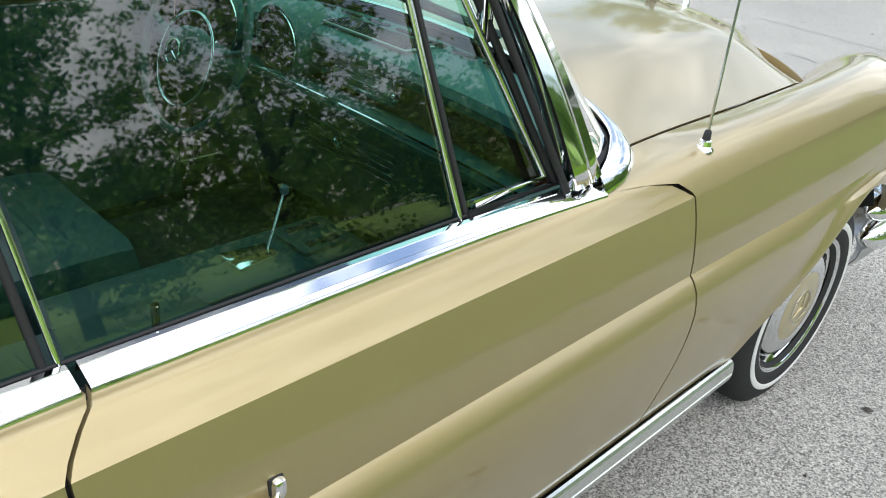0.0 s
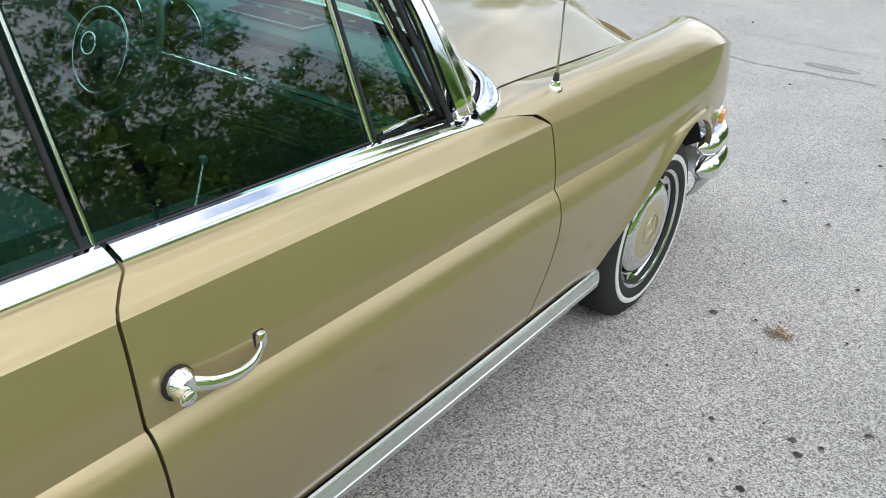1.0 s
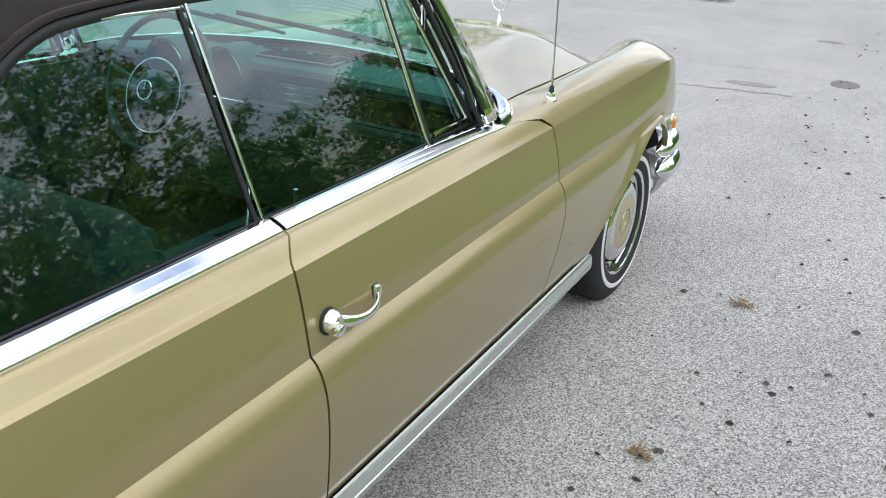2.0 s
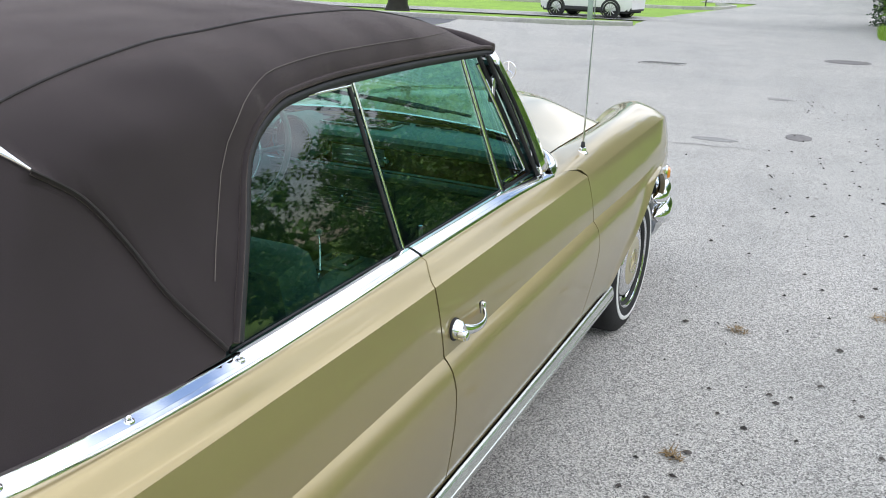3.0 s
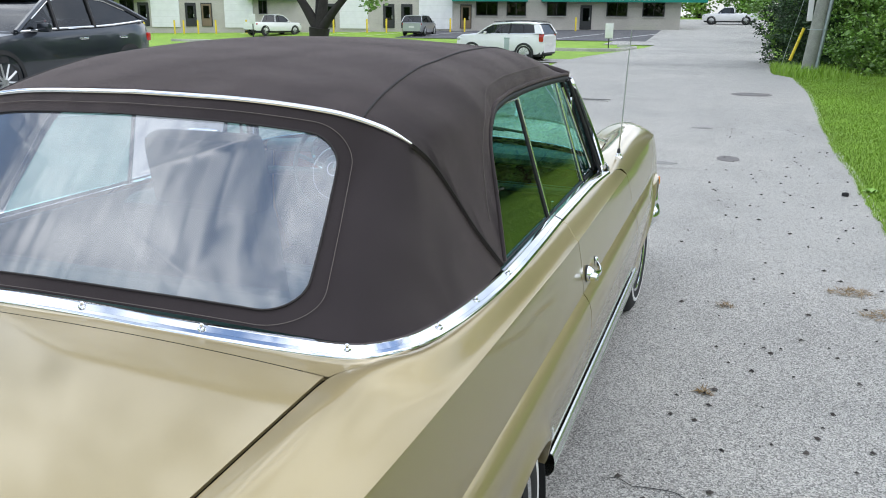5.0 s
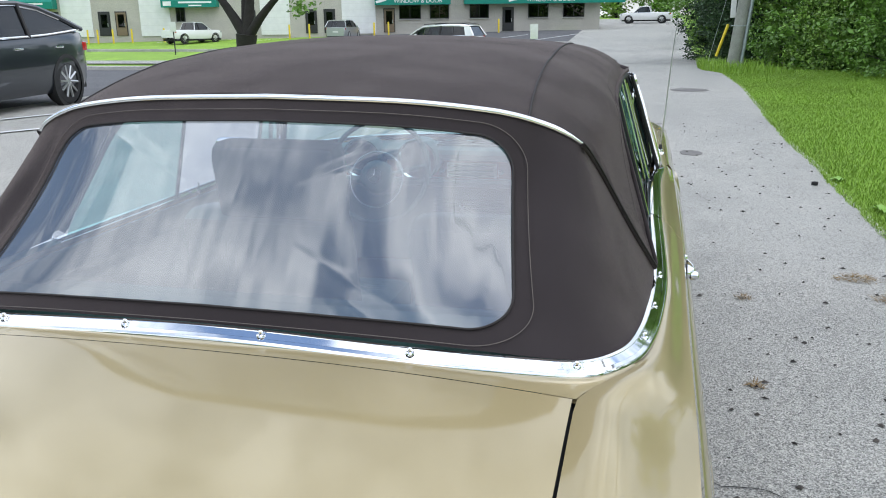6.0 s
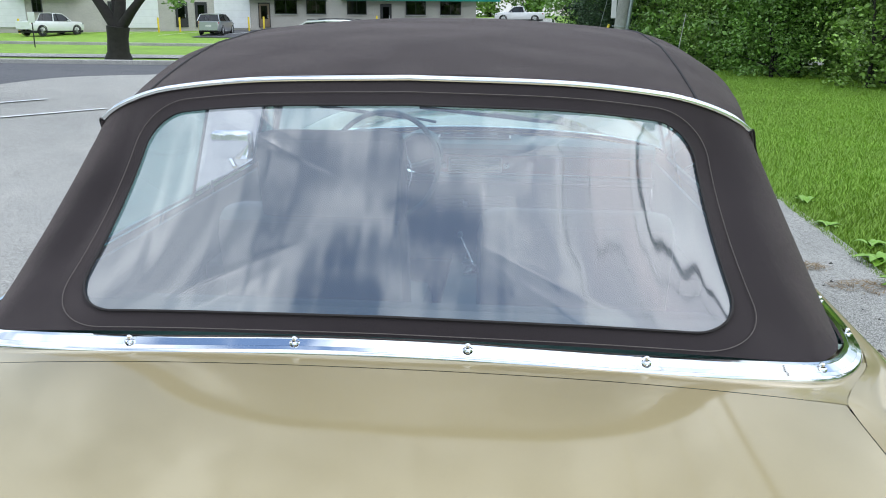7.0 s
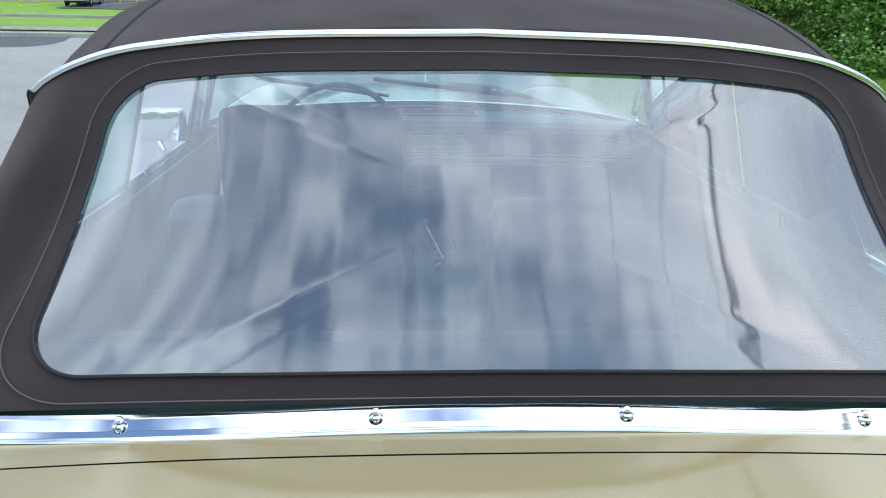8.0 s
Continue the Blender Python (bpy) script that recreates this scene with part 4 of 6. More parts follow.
def roof_point(y, k):
    """Point of the right half of the top at a station: k = 0 at the rim, 1 on the centre line."""
    if y < EDGE_END:
        ex, ez = curve_at([(a, b) for a, b, c in EDGE], y), curve_at([(a, c) for a, b, c in EDGE], y)
    else:
        ex, ez = curve_at([(a, b) for a, b, c in WIN_EDGE], y), curve_at([(a, c) for a, b, c in WIN_EDGE], y)
    c = curve_at(ROOF_Z, y)
    q = max(0.0, min(1.0, (y - 0.45) / 0.6))
    # full side profile of the top at this station, from the belt up
    full = [(0.790, 0.955), (0.755, 1.055), (0.722, 1.160), (0.698, 1.235), (0.676, min(1.305, c - 0.14)), (0.650, c - 0.114 + 0.030 * q), (0.610, c - 0.083 + 0.028 * q), (0.555, c - 0.057 + 0.024 * q), (0.47, c - 0.035 + 0.015 * q), (0.3, c - 0.013 + 0.004 * q), (0.15, c - 0.002), (0.0, c)]
    full = [(x - 0.16 * max(0.0, 0.33 - y) * max(0.0, min(1.0, (z - 0.97) / 0.22)) * min(1.0, x / 0.5), z) for x, z in full]
    pts = [(ex, ez)] + [(x, z) for x, z in full if z > ez + 0.012 and x < ex + 0.004]
    if pts[-1][0] != 0:
        pts.append((0.0, c))
    d = [0.0]
    for a, b in zip(pts, pts[1:]):
        d.append(d[-1] + math.hypot(a[0] - b[0], a[1] - b[1]))
    s = d[-1] * k
    j = min(max(i for i, q in enumerate(d) if q <= s + 1e-9), len(d) - 2) if d[-1] else 0
    u = (s - d[j]) / (d[j + 1] - d[j]) if d[j + 1] > d[j] else 0
    v = [Vector((p[0], p[1], 0)) for p in pts]
    q = hermite(v, d, j, u)
    return q.x, q.y


ys = sorted({-0.1045 + (EDGE_END + 0.1044) * (i / 40) ** 1.2 for i in range(41)} | {0.166 + 0.36 * i / 26 for i in range(27)} | {0.525 + 0.905 * i / 30 for i in range(31)})
ks = [0.5 * (1 - math.cos(math.pi * i / 28)) * 0.35 + 0.65 * i / 28 for i in range(29)]
rows = []
for y in ys:
    half = [roof_point(y, k) for k in ks]
    row = [(x, y, z) for x, z in half] + [(-x, y, z) for x, z in half[::-1][1:]]
    rows.append(row)
canvas = empty("canvas_top")
canvas.parent = car
canvas["label"] = "raised dark brown canvas convertible top"
sheet("roof_cloth", [r[::-1] for r in rows], CANVAS, canvas, "dark brown canvas roof", thick=-0.003, sharp=60)

# rear panel with its soft window
CHROME_LINE = [(0.0, 0.0, -0.436, 1.014), (0.35, 0.26, -0.432, 1.010), (0.65, 0.505, -0.415, 0.996), (0.8, 0.655, -0.378, 0.978), (0.85, 0.717, -0.300, 0.970), (0.9, 0.748, -0.19, 0.966), (0.95, 0.770, -0.02, 0.964), (1.0, 0.779, 0.155, 0.970)]
def rear_point(s, t):
    a, b = line_at(CHROME_LINE, s), line_at(TRIM_LINE, s)
    p = a + (b - a) * t
    w = 4 * t * (1 - t)
    q = 1 - abs(s)
    out = Vector((math.copysign(min(1, max(0, abs(s) - 0.6) * 2.5), s), -1 + 0.5 * ease((abs(s) - 0.66) / 0.26), 0.2))
    return p + out * ((0.006 - 0.046 * max(0.0, min(1.0, (abs(s) - 0.35) / 0.4))) * w * min(1, q * 4) * (1 - ease((abs(s) - 0.74) / 0.18)))


WS, WT0, WT1 = 0.692, 0.066, 0.880


def win_outline(n, grow=0.0):
    """Rounded outline of the soft window in (s, t)."""
    pts = []
    hw, t0, t1 = WS + grow * 1.25, WT0 - grow * 1.9, WT1 + grow * 1.9
    rs, rt = 0.095 + grow, 0.15 + grow
    mids = []
    for cx, ct, a0 in ((hw - rs, t0 + rt, -90), (hw - rs, t1 - rt, 0), (-hw + rs, t1 - rt, 90), (-hw + rs, t0 + rt, 180)):
        for i in range(29):
            a = radians(a0 + 90 * i / 28)
            mids.append((cx + rs * math.cos(a) + 0.012, ct + rt * math.sin(a)))
    closed = mids + mids[:1]
    out = []
    for a, b in zip(closed, closed[1:]):
        d = math.hypot(a[0] - b[0], (a[1] - b[1]) * 0.6)
        k = max(1, int(d / 0.03))
        for i in range(k):
            out.append((a[0] + (b[0] - a[0]) * i / k, a[1] + (b[1] - a[1]) * i / k))
    return out


cs, ct = 0.0, 0.5


def rim_point(s, t):
    """Where the ray from the window's middle through (s, t) leaves the panel."""
    ds, dt = s - cs, t - ct
    k = min((1 / abs(ds)) if ds else 9e9, (0.5 / abs(dt)) if dt else 9e9)
    return cs + ds * k, ct + dt * k


# the outline, with points enough for the panel's rim to follow the seams
inner = win_outline(0)
for _ in range(6):
    fine = []
    for a, b in zip(inner, inner[1:] + inner[:1]):
        fine.append(a)
        if (rear_point(*rim_point(*a)) - rear_point(*rim_point(*b))).length > 0.016:
            fine.append(((a[0] + b[0]) / 2, (a[1] + b[1]) / 2))
    inner = fine
corner = [(1, 0), (1, 1), (-1, 1), (-1, 0)]
rows = []
for u in [i / 24 for i in range(25)]:
    row = []
    for s, t in inner:
        rs, rt = rim_point(s, t)
        row.append(rear_point(s + (rs - s) * u, t + (rt - t) * u))
    rows.append(row)
v, f = grid_mesh(rows, True)
n_in = len(inner)
# close the four corners of the panel
extra = []
for s, t in corner:
    best = sorted(range(n_in), key=lambda i: math.hypot(rim_point(*inner[i])[0] - s, rim_point(*inner[i])[1] - t))[:2]
    i, j = sorted(best)
    if j - i > 1:
        i, j = j, i
    v.append(rear_point(s, t))
    f.append((24 * n_in + i, 24 * n_in + j, len(v) - 1))
rear_cloth = mesh_object("rear_cloth", v, f, CANVAS, canvas, "dark brown canvas rear panel", True, 60)
rows = []
for u in (1.0, 0.85, 0.65, 0.45, 0.25, 0.1, 0.02):
    rows.append([rear_point(s * u, 0.48 + (t - 0.48) * u) for s, t in inner])
v, f = grid_mesh(rows, True)
f.append(tuple(range(6 * n_in, 7 * n_in)))
rear_window = mesh_object("rear_window", v, f, SOFT, canvas, "clear wavy plastic rear window", True, 80)
rear_window.visible_shadow = False


def lifted(s, t, h):
    p = rear_point(s, t)
    a = rear_point(s + 0.01, t) - p
    b = rear_point(s, t + 0.01) - p
    n = a.cross(b).normalized()
    if n.y > 0 or (abs(n.y) < 0.1 and n.x * s < 0):
        n = -n
    return p + n * h


tube("window_bead", [lifted(s, t, 0.003) for s, t in inner], 0.0022, PIPING, canvas, closed=True, sides=6)
tube("window_stitching", [lifted(s, t, 0.0035) for s, t in win_outline(0, 0.030)], 0.0009, THREAD, canvas, closed=True, sides=4)
trim = [line_at(TRIM_LINE, s) for s in [-0.9 + 1.8 * i / 60 for i in range(61)]]
rows = []
for i, p in enumerate(trim):
    a, b = trim[max(i - 1, 0)], trim[min(i + 1, 60)]
    t = (b - a).normalized()
    o = Vector((0, -0.55, 0.83))
    o = (o - t * o.dot(t)).normalized()
    w = t.cross(o).normalized()
    e = min(1, min(i, 60 - i) / 3 + 0.35)
    rows.append([p + w * (0.0062 * e * math.cos(q)) + o * (0.002 + 0.006 * math.sin(q)) for q in [math.pi * j / 8 for j in range(9)]])
sheet("drip_trim", rows, CHROME, canvas, "chrome moulding over the rear window", thick=-0.002, sharp=70)
for s in (1, -1):
    pts = [line_at(TRIM_LINE, s * (0.9 + 0.1 * i / 20)) + Vector((s * 0.004, -0.003, 0.002)) for i in range(21)]
    tube("seam_welt", [p + Vector((-s * 0.001, 0.001, -0.002)) for p in pts], 0.0042, CANVAS, canvas, sides=8)
    tube("side_seam", [p + Vector((s * 0.0030, -0.002, 0.002)) for p in pts], 0.0022, PIPING, canvas, "dark piped seam down the quarter", sides=6)
    # seam from the moulding forward along the roof
    pts = []
    for i in range(31):
        y = -0.035 + (1.40 + 0.035) * i / 30
        xs = curve_at([(-0.04, 0.520), (0.1, 0.512), (0.3, 0.508), (0.926, 0.505), (1.40, 0.52)], y)
        lo, hi = 0.0, 1.0
        for _ in range(24):
            m = (lo + hi) / 2
            if roof_point(y, m)[0] > xs:
                lo = m
            else:
                hi = m
        x, z = roof_point(y, (lo + hi) / 2)
        pts.append((s * (x + 0.001), y, z + 0.0036))
    tube("roof_seam", pts, 0.0026, PIPING, canvas, "dark sewn seam along the roof", sides=6)
    # binding and stitch line round the side opening
    def rim(inset, lift):
        out = []
        for i in range(50):
            y = 0.178 + (1.43 - 0.178) * i / 49
            e = Vector((curve_at([(a, b) for a, b, c in WIN_EDGE], y), y, curve_at([(a, c) for a, b, c in WIN_EDGE], y)))
            f_ = max(0.0, min(1.0, (y - 0.24) / 0.24))
            back = Vector((0, -1, 0.25)).normalized() * (1 - f_) + Vector((-0.30, 0, 1)).normalized() * f_
            p = e + back.normalized() * inset
            o = Vector((1, 0, 0.35)).normalized()
            out.append((s * (p.x + o.x * lift), p.y, p.z + o.z * lift))
        return out
    tube("edge_binding", rim(0.002, 0.004), 0.006, CANVAS, canvas, sides=8)
    line = []
    for px_, py_, pz_ in rim(0.045, 0.0):
        z_ = min(pz_, curve_at(ROOF_Z, py_) - 0.02)
        lo, hi = 0.0, 0.7
        for _ in range(22):
            m = (lo + hi) / 2
            if roof_point(py_, m)[1] < z_:
                lo = m
            else:
                hi = m
        qx, qz = roof_point(py_, lo)
        line.append((s * (qx + 0.0042), py_, qz + 0.0018))
    tube("edge_stitching", line[2:], 0.0009, THREAD, canvas, sides=4)
    tube("weather_seal", rim(-0.012, -0.004), 0.010, RUBBER, car, "black rubber seal", sides=8)
# header over the windshield
pts = [(x, 1.435 + 0.03 * (1 - (x / 0.67) ** 2), curve_at([(0, 1.383), (0.4, 1.372), (0.58, 1.352), (0.67, 1.328)], abs(x)) + 0.0) for x in [-0.67 + 1.34 * i / 30 for i in range(31)]]
tube("header_bow", pts, 0.022, CANVAS, canvas, sides=10)

# ---- glass, pillars and frames ----
def plane_x(z):
    return 1.036 - 0.284 * z


def pane(name, pts, mat, label, side):
    v = [(side * plane_x(z), y, z) for y, z in pts]
    ob = mesh_object(name, v, [tuple(range(len(v)))], mat, car, label, False)
    ob.visible_shadow = False
    return ob


for s in (1, -1):
    if s > 0:
        pane("door_glass", [(0.760, 0.955), (1.312, 0.955), (1.243, 1.322), (0.722, 1.322)], GLASS, "green tinted side glass, wound up", s)
    pane("quarter_glass", [(0.185, 0.955), (0.74, 0.955), (0.705, 1.314), (0.50, 1.312), (0.42, 1.29), (0.34, 1.235), (0.285, 1.155), (0.2, 0.99)], GLASS, "green tinted rear quarter glass", s)
    pane("vent_glass", [(1.325, 0.965), (1.520, 0.975), (1.346, 1.315), (1.262, 1.318)], GLASS, "small green vent glass", s)
    def on(y, z, dx=0.0):
        return (s * (plane_x(z) + dx), y, z)
    tube("pillar_trim", [on(0.752, 0.955, 0.004), on(0.714, 1.318, 0.004)], 0.0036, CHROME, car, "chrome joint between the side panes", sides=8)
    tube("pillar_seal", [on(0.738, 0.955, 0.001), on(0.700, 1.318, 0.001)], 0.005, RUBBER, car, sides=8)
    tube("vent_divider", [on(1.318, 0.955, 0.004), on(1.250, 1.325, 0.004)], 0.0052, CHROME, car, "chrome vent window divider", sides=8)
    tube("vent_divider_seal", [on(1.332, 0.960, 0.001), on(1.263, 1.325, 0.001)], 0.005, RUBBER, car, sides=8)
    fr = [on(1.345, 0.978, 0.005), on(1.508, 0.985, 0.005), on(1.338, 1.300, 0.005)]
    tube("vent_frame", fr, 0.006, CHROME, car, "chrome vent window frame", sides=8)
    tube("vent_seal", [on(1.33, 0.966, 0.006), on(1.528, 0.972, 0.008), on(1.354, 1.320, 0.006)], 0.0075, RUBBER, car, sides=8)
    qt = [on(0.195, 0.985, 0.004), on(0.286, 1.158, 0.004), on(0.332, 1.232, 0.004), on(0.41, 1.287, 0.004), on(0.50, 1.309, 0.004), on(0.70, 1.313, 0.004)]
    tube("quarter_frame", spline(qt, 30), 0.0032, CHROME, car, "chrome quarter window frame", sides=8)
    tube("glass_top_frame", [on(0.72, 1.322, 0.003), on(1.245, 1.327, 0.003)], 0.0032, CHROME, car, sides=8)
    tube("belt_seal", [on(0.18, 0.964, 0.004), on(0.75, 0.964, 0.004), on(1.53, 0.968, 0.006)], 0.0028, RUBBER, car, sides=8)
    # windshield pillar, in chrome over a painted post
    foot, head = Vector((s * 0.800, 1.538, 0.968)), Vector((s * 0.690, 1.374, 1.322))
    foot2, head2 = Vector((s * 0.797, 1.603, 0.980)), Vector((s * 0.668, 1.430, 1.326))
    rows = []
    for u in [i / 10 for i in range(11)]:
        a, b = foot + (head - foot) * u, foot2 + (head2 - foot2) * u
        bow = Vector((s * 0.006, 0.012, 0)) * math.sin(math.pi * u)
        o = Vector((s * 0.014, 0, 0.004))
        mid = (a + b) / 2 + bow
        rows.append([a + bow + Vector((-s * 0.03, -0.004, 0)), a + bow, a + bow + o * 0.8, mid + o * 1.2 + Vector((0, -0.010, 0)), mid + o * 1.2 + Vector((0, -0.004, 0)), mid + o * 0.75, mid + o * 1.15 + Vector((0, 0.004, 0)), b + bow + o * 0.8, b + bow, b + bow + Vector((-s * 0.035, 0.0, 0))])
    if s < 0:
        rows = [r[::-1] for r in rows]
    sheet("windshield_pillar", rows, CHROME, car, "chrome faced windshield pillar", thick=0.003, sharp=50, crisp=False)
    tube("pillar_groove", [(foot + foot2) / 2 + Vector((s * 0.0085, 0, 0.004)), (foot + foot2 + head + head2) / 4 + Vector((s * 0.0150, 0.012, 0.004)), (head + head2) / 2 + Vector((s * 0.0085, 0, 0.004))], 0.0028, RUBBER, car, sides=6)
    tube("pillar_gutter", [foot + Vector((0, -0.014, 0)), head + Vector((0, -0.012, 0))], 0.0065, RUBBER, car, sides=8)
    tube("screen_bead", [foot2 + Vector((-s * 0.012, 0.016, 0)), head2 + Vector((-s * 0.012, 0.016, 0))], 0.007, CHROME, car, sides=8)
    bm = bmesh.new()
    box_bm(bm, 0, 0, 0, 0.018, 0.022, 0.07, 0.006)
    bmesh.ops.translate(bm, vec=(s * (plane_x(1.225) + 0.004), 1.402, 1.225), verts=bm.verts)
    part("vent_latch", bm, CHROME, car, "chrome vent window latch")
base = spline([(-0.783, 1.606, 0.984), (-0.722, 1.735, 0.993), (-0.47, 1.870, 1.012), (0, 1.93, 1.022), (0.47, 1.870, 1.012), (0.722, 1.735, 0.993), (0.783, 1.606, 0.984)], 31)
topl = spline([(-0.652, 1.425, 1.345), (-0.60, 1.445, 1.357), (-0.35, 1.47, 1.372), (0, 1.478, 1.378), (0.35, 1.47, 1.372), (0.60, 1.445, 1.357), (0.652, 1.425, 1.345)], 31)
rows = [[a + (b - a) * u + Vector((0, 0.02 * math.sin(math.pi * u), 0)) for a, b in zip(base, topl)] for u in [i / 10 for i in range(11)]]
wsn = sheet("windshield", rows, SCREEN, car, "curved green tinted windshield")
wsn.visible_shadow = False
rows = []
cw = spline([(-0.824, 1.60, 0.956), (-0.812, 1.68, 0.964), (-0.765, 1.765, 0.976), (-0.66, 1.835, 0.990), (-0.4, 1.925, 1.008), (0, 1.975, 1.018), (0.4, 1.925, 1.008), (0.66, 1.835, 0.990), (0.765, 1.765, 0.976), (0.812, 1.68, 0.964), (0.824, 1.60, 0.956)], 61)
cw_in = [p + (q - p) * 0.78 for p, q in zip(cw, spline([tuple(Vector(b) + Vector((0, 0, -0.002))) for b in (base[0], base[3], base[7], base[15], base[23], base[27], base[30])], 61))]
for i, (p, q) in enumerate(zip(cw, cw_in)):
    d = (q - p) * min(1.0, 0.72 + min(i, 60 - i) / 14)
    q = p + d
    rows.append([p + Vector((0, 0, -0.012)), p, p + d * 0.3 + Vector((0, 0, 0.009)), p + d * 0.75 + Vector((0, 0, 0.012)), q + Vector((0, 0, 0.007))])
sheet("cowl_trim", rows, CHROME, car, "broad chrome strip round the windshield foot", thick=0.002, sharp=60)
rows = [[p, q] for p, q in zip([v_ + Vector((0, 0, -0.002)) for v_ in cw_in], spline([tuple(b + Vector((0, 0, 0.0))) for b in (base[0], base[3], base[7], base[15], base[23], base[27], base[30])], 61))]
sheet("windshield_rubber", rows, RUBBER, car)
rows = [[(x, y, 0.955 + 0.03 * (1 - (x / 0.75) ** 2)) for x in [-0.75 + 0.1 * j for j in range(16)]] for y in (1.72, 1.86, 2.0)]
sheet("cowl_panel", rows, RUBBER, car)
for x0, x1 in ((0.40, -0.20), (-0.15, -0.62)):
    a, b = Vector((x0, 1.93, 1.045)), Vector((x1, 1.76, 1.125))
    tube("wiper_arm", [a, a + (b - a) * 0.5 + Vector((0, 0.01, 0.008))], 0.006, RUBBER, car, "black wiper arm", sides=6)
    tube("wiper_blade", [a + (b - a) * 0.15, b], 0.008, RUBBER, car, "black wiper blade", sides=6)

# antenna on the fender
an = empty("antenna", 0.814, 1.938, 0.958)
an.parent = car
an["label"] = "telescopic chrome radio antenna"
lathe("grommet", [(0.0, 0.019), (0.005, 0.018), (0.010, 0.0125), (0.020, 0.0115), (0.023, 0.006)], CHROME, an, axis="z", seg=16)
lathe("boot", [(0.021, 0.0082), (0.038, 0.0066), (0.042, 0.003)], RUBBER, an, axis="z", seg=12)
tube("mast", [(0, 0, 0.04), (0.012, -0.038, 0.22), (0.022, -0.072, 0.40), (0.033, -0.107, 0.54)], 0.0032, STEEL, an, sides=6, taper=[1, 0.8, 0.6, 0.45])

# left door mirror
mi = empty("door_mirror", -0.845, 1.255, 0.96)
mi.parent = car
mi["label"] = "chrome door mirror on a short arm"
tube("arm", [(0.03, 0, -0.005), (0.015, 0.01, 0.02), (0.018, 0.025, 0.05)], 0.010, CHROME, mi, sides=8)
bm = bmesh.new()
box_bm(bm, 0, 0, 0, 0.152, 0.05, 0.105, 0.022)
bmesh.ops.translate(bm, vec=(0.018, 0.03, 0.070), verts=bm.verts)
part("housing", bm, CHROME, mi)
MIRROR = material("mirror_glass", (0.9, 0.92, 0.93), 0.02, 1.0, var2=0.02, scale2=10)
box("glass", (0.018, 0.002, 0.070), (0.135, 0.004, 0.086), MIRROR, mi, bevel=0.001)

# ---- the inside ----
box("floor_pan", (0, 0.9, 0.28), (1.44, 2.0, 0.05), CARPET, car)
for s in (1, -1):
    rows = [[(s * 0.745, y, 0.94), (s * 0.76, y, 0.80), (s * 0.765, y, 0.55), (s * 0.76, y, 0.32)] for y in (-0.1, 0.5, 1.1, 1.70)]
    sheet("door_card", rows, TEAL_DARK, car, "dark green leather door card", thick=0.01)
    box("armrest", (s * 0.715, 0.95, 0.72), (0.07, 0.42, 0.06), TEAL_DARK, car, bevel=0.02)
    tube("lock_knob", [(s * 0.752, 0.86, 0.945), (s * 0.752, 0.86, 0.985)], 0.005, CHROME, car, sides=8)
# dashboard: padded top up to the windshield, wood fascia, padded rail, lower vents
DX = [-0.74 + 1.48 * j / 30 for j in range(31)]


def dash_row(y, z, hang=1.0):
    """One line across the car; the ends draw back with the windshield's foot."""
    return [(x, y - 0.07 * hang * (abs(x) / 0.74) ** 2.4, z) for x in DX]


top_back = [(x, curve_at([(0, 1.912), (0.45, 1.86), (0.70, 1.735), (0.74, 1.68)], abs(x)), 1.004 - 0.02 * (abs(x) / 0.74) ** 2) for x in DX]
top_mid = [(x, a * 0.45 + (1.735 - 0.05 * (abs(x) / 0.74) ** 2.4) * 0.55, 1.001 - 0.012 * (abs(x) / 0.74) ** 2) for x, a, _ in top_back]
rows = [top_back, top_mid, dash_row(1.735, 0.995, 0.7), dash_row(1.712, 0.985), dash_row(1.702, 0.968), dash_row(1.706, 0.950), dash_row(1.725, 0.940), dash_row(1.775, 0.938)]
dash = sheet("dashboard", rows, TEAL, car, "padded teal dashboard")
sheet("wood_fascia", [dash_row(1.775, 0.940), dash_row(1.768, 0.895), dash_row(1.762, 0.845)], WOOD, dash, "polished walnut fascia")
sheet("padded_rail", [dash_row(1.765, 0.850, 0.8), dash_row(1.690, 0.872, 0.6), dash_row(1.660, 0.872, 0.6), dash_row(1.646, 0.860, 0.6), dash_row(1.648, 0.845, 0.6), dash_row(1.67, 0.835, 0.6), dash_row(1.74, 0.826, 0.8)], TEAL, dash, "teal padded knee rail")
tube("rail_strip", dash_row(1.6500, 0.8735, 0.6)[9:], 0.0032, CHROME, dash, "thin chrome strip on the rail", sides=6)
sheet("lower_dash", [dash_row(1.74, 0.828, 0.8), dash_row(1.735, 0.74, 0.8), dash_row(1.74, 0.66, 0.8), dash_row(1.85, 0.45, 0.8)], TEAL_DARK, dash)
box("speaker_grille", (0.025, 1.795, 1.0035), (0.30, 0.092, 0.006), STEEL, dash, "pale slotted speaker grille", bevel=0.002)
for i in range(9):
    box("grille_slat", (0.025, 1.758 + 0.0092 * i, 1.0075), (0.285, 0.0036, 0.003), GAP, dash)
for i in range(8):
    box("top_vent", (-0.35 + 0.1 * i, 1.872 - 0.05 * abs(-0.35 + 0.1 * i), 1.006), (0.07, 0.012, 0.004), GAP, dash)
for i in range(3):
    box("radio_slat", (0.03, 1.757, 0.872 + 0.020 * i), (0.20, 0.012, 0.005), CHROME, dash, bevel=0.0015)
box("radio_face", (0.03, 1.760, 0.893), (0.22, 0.010, 0.062), STEEL, dash, "satin radio face", bevel=0.003)
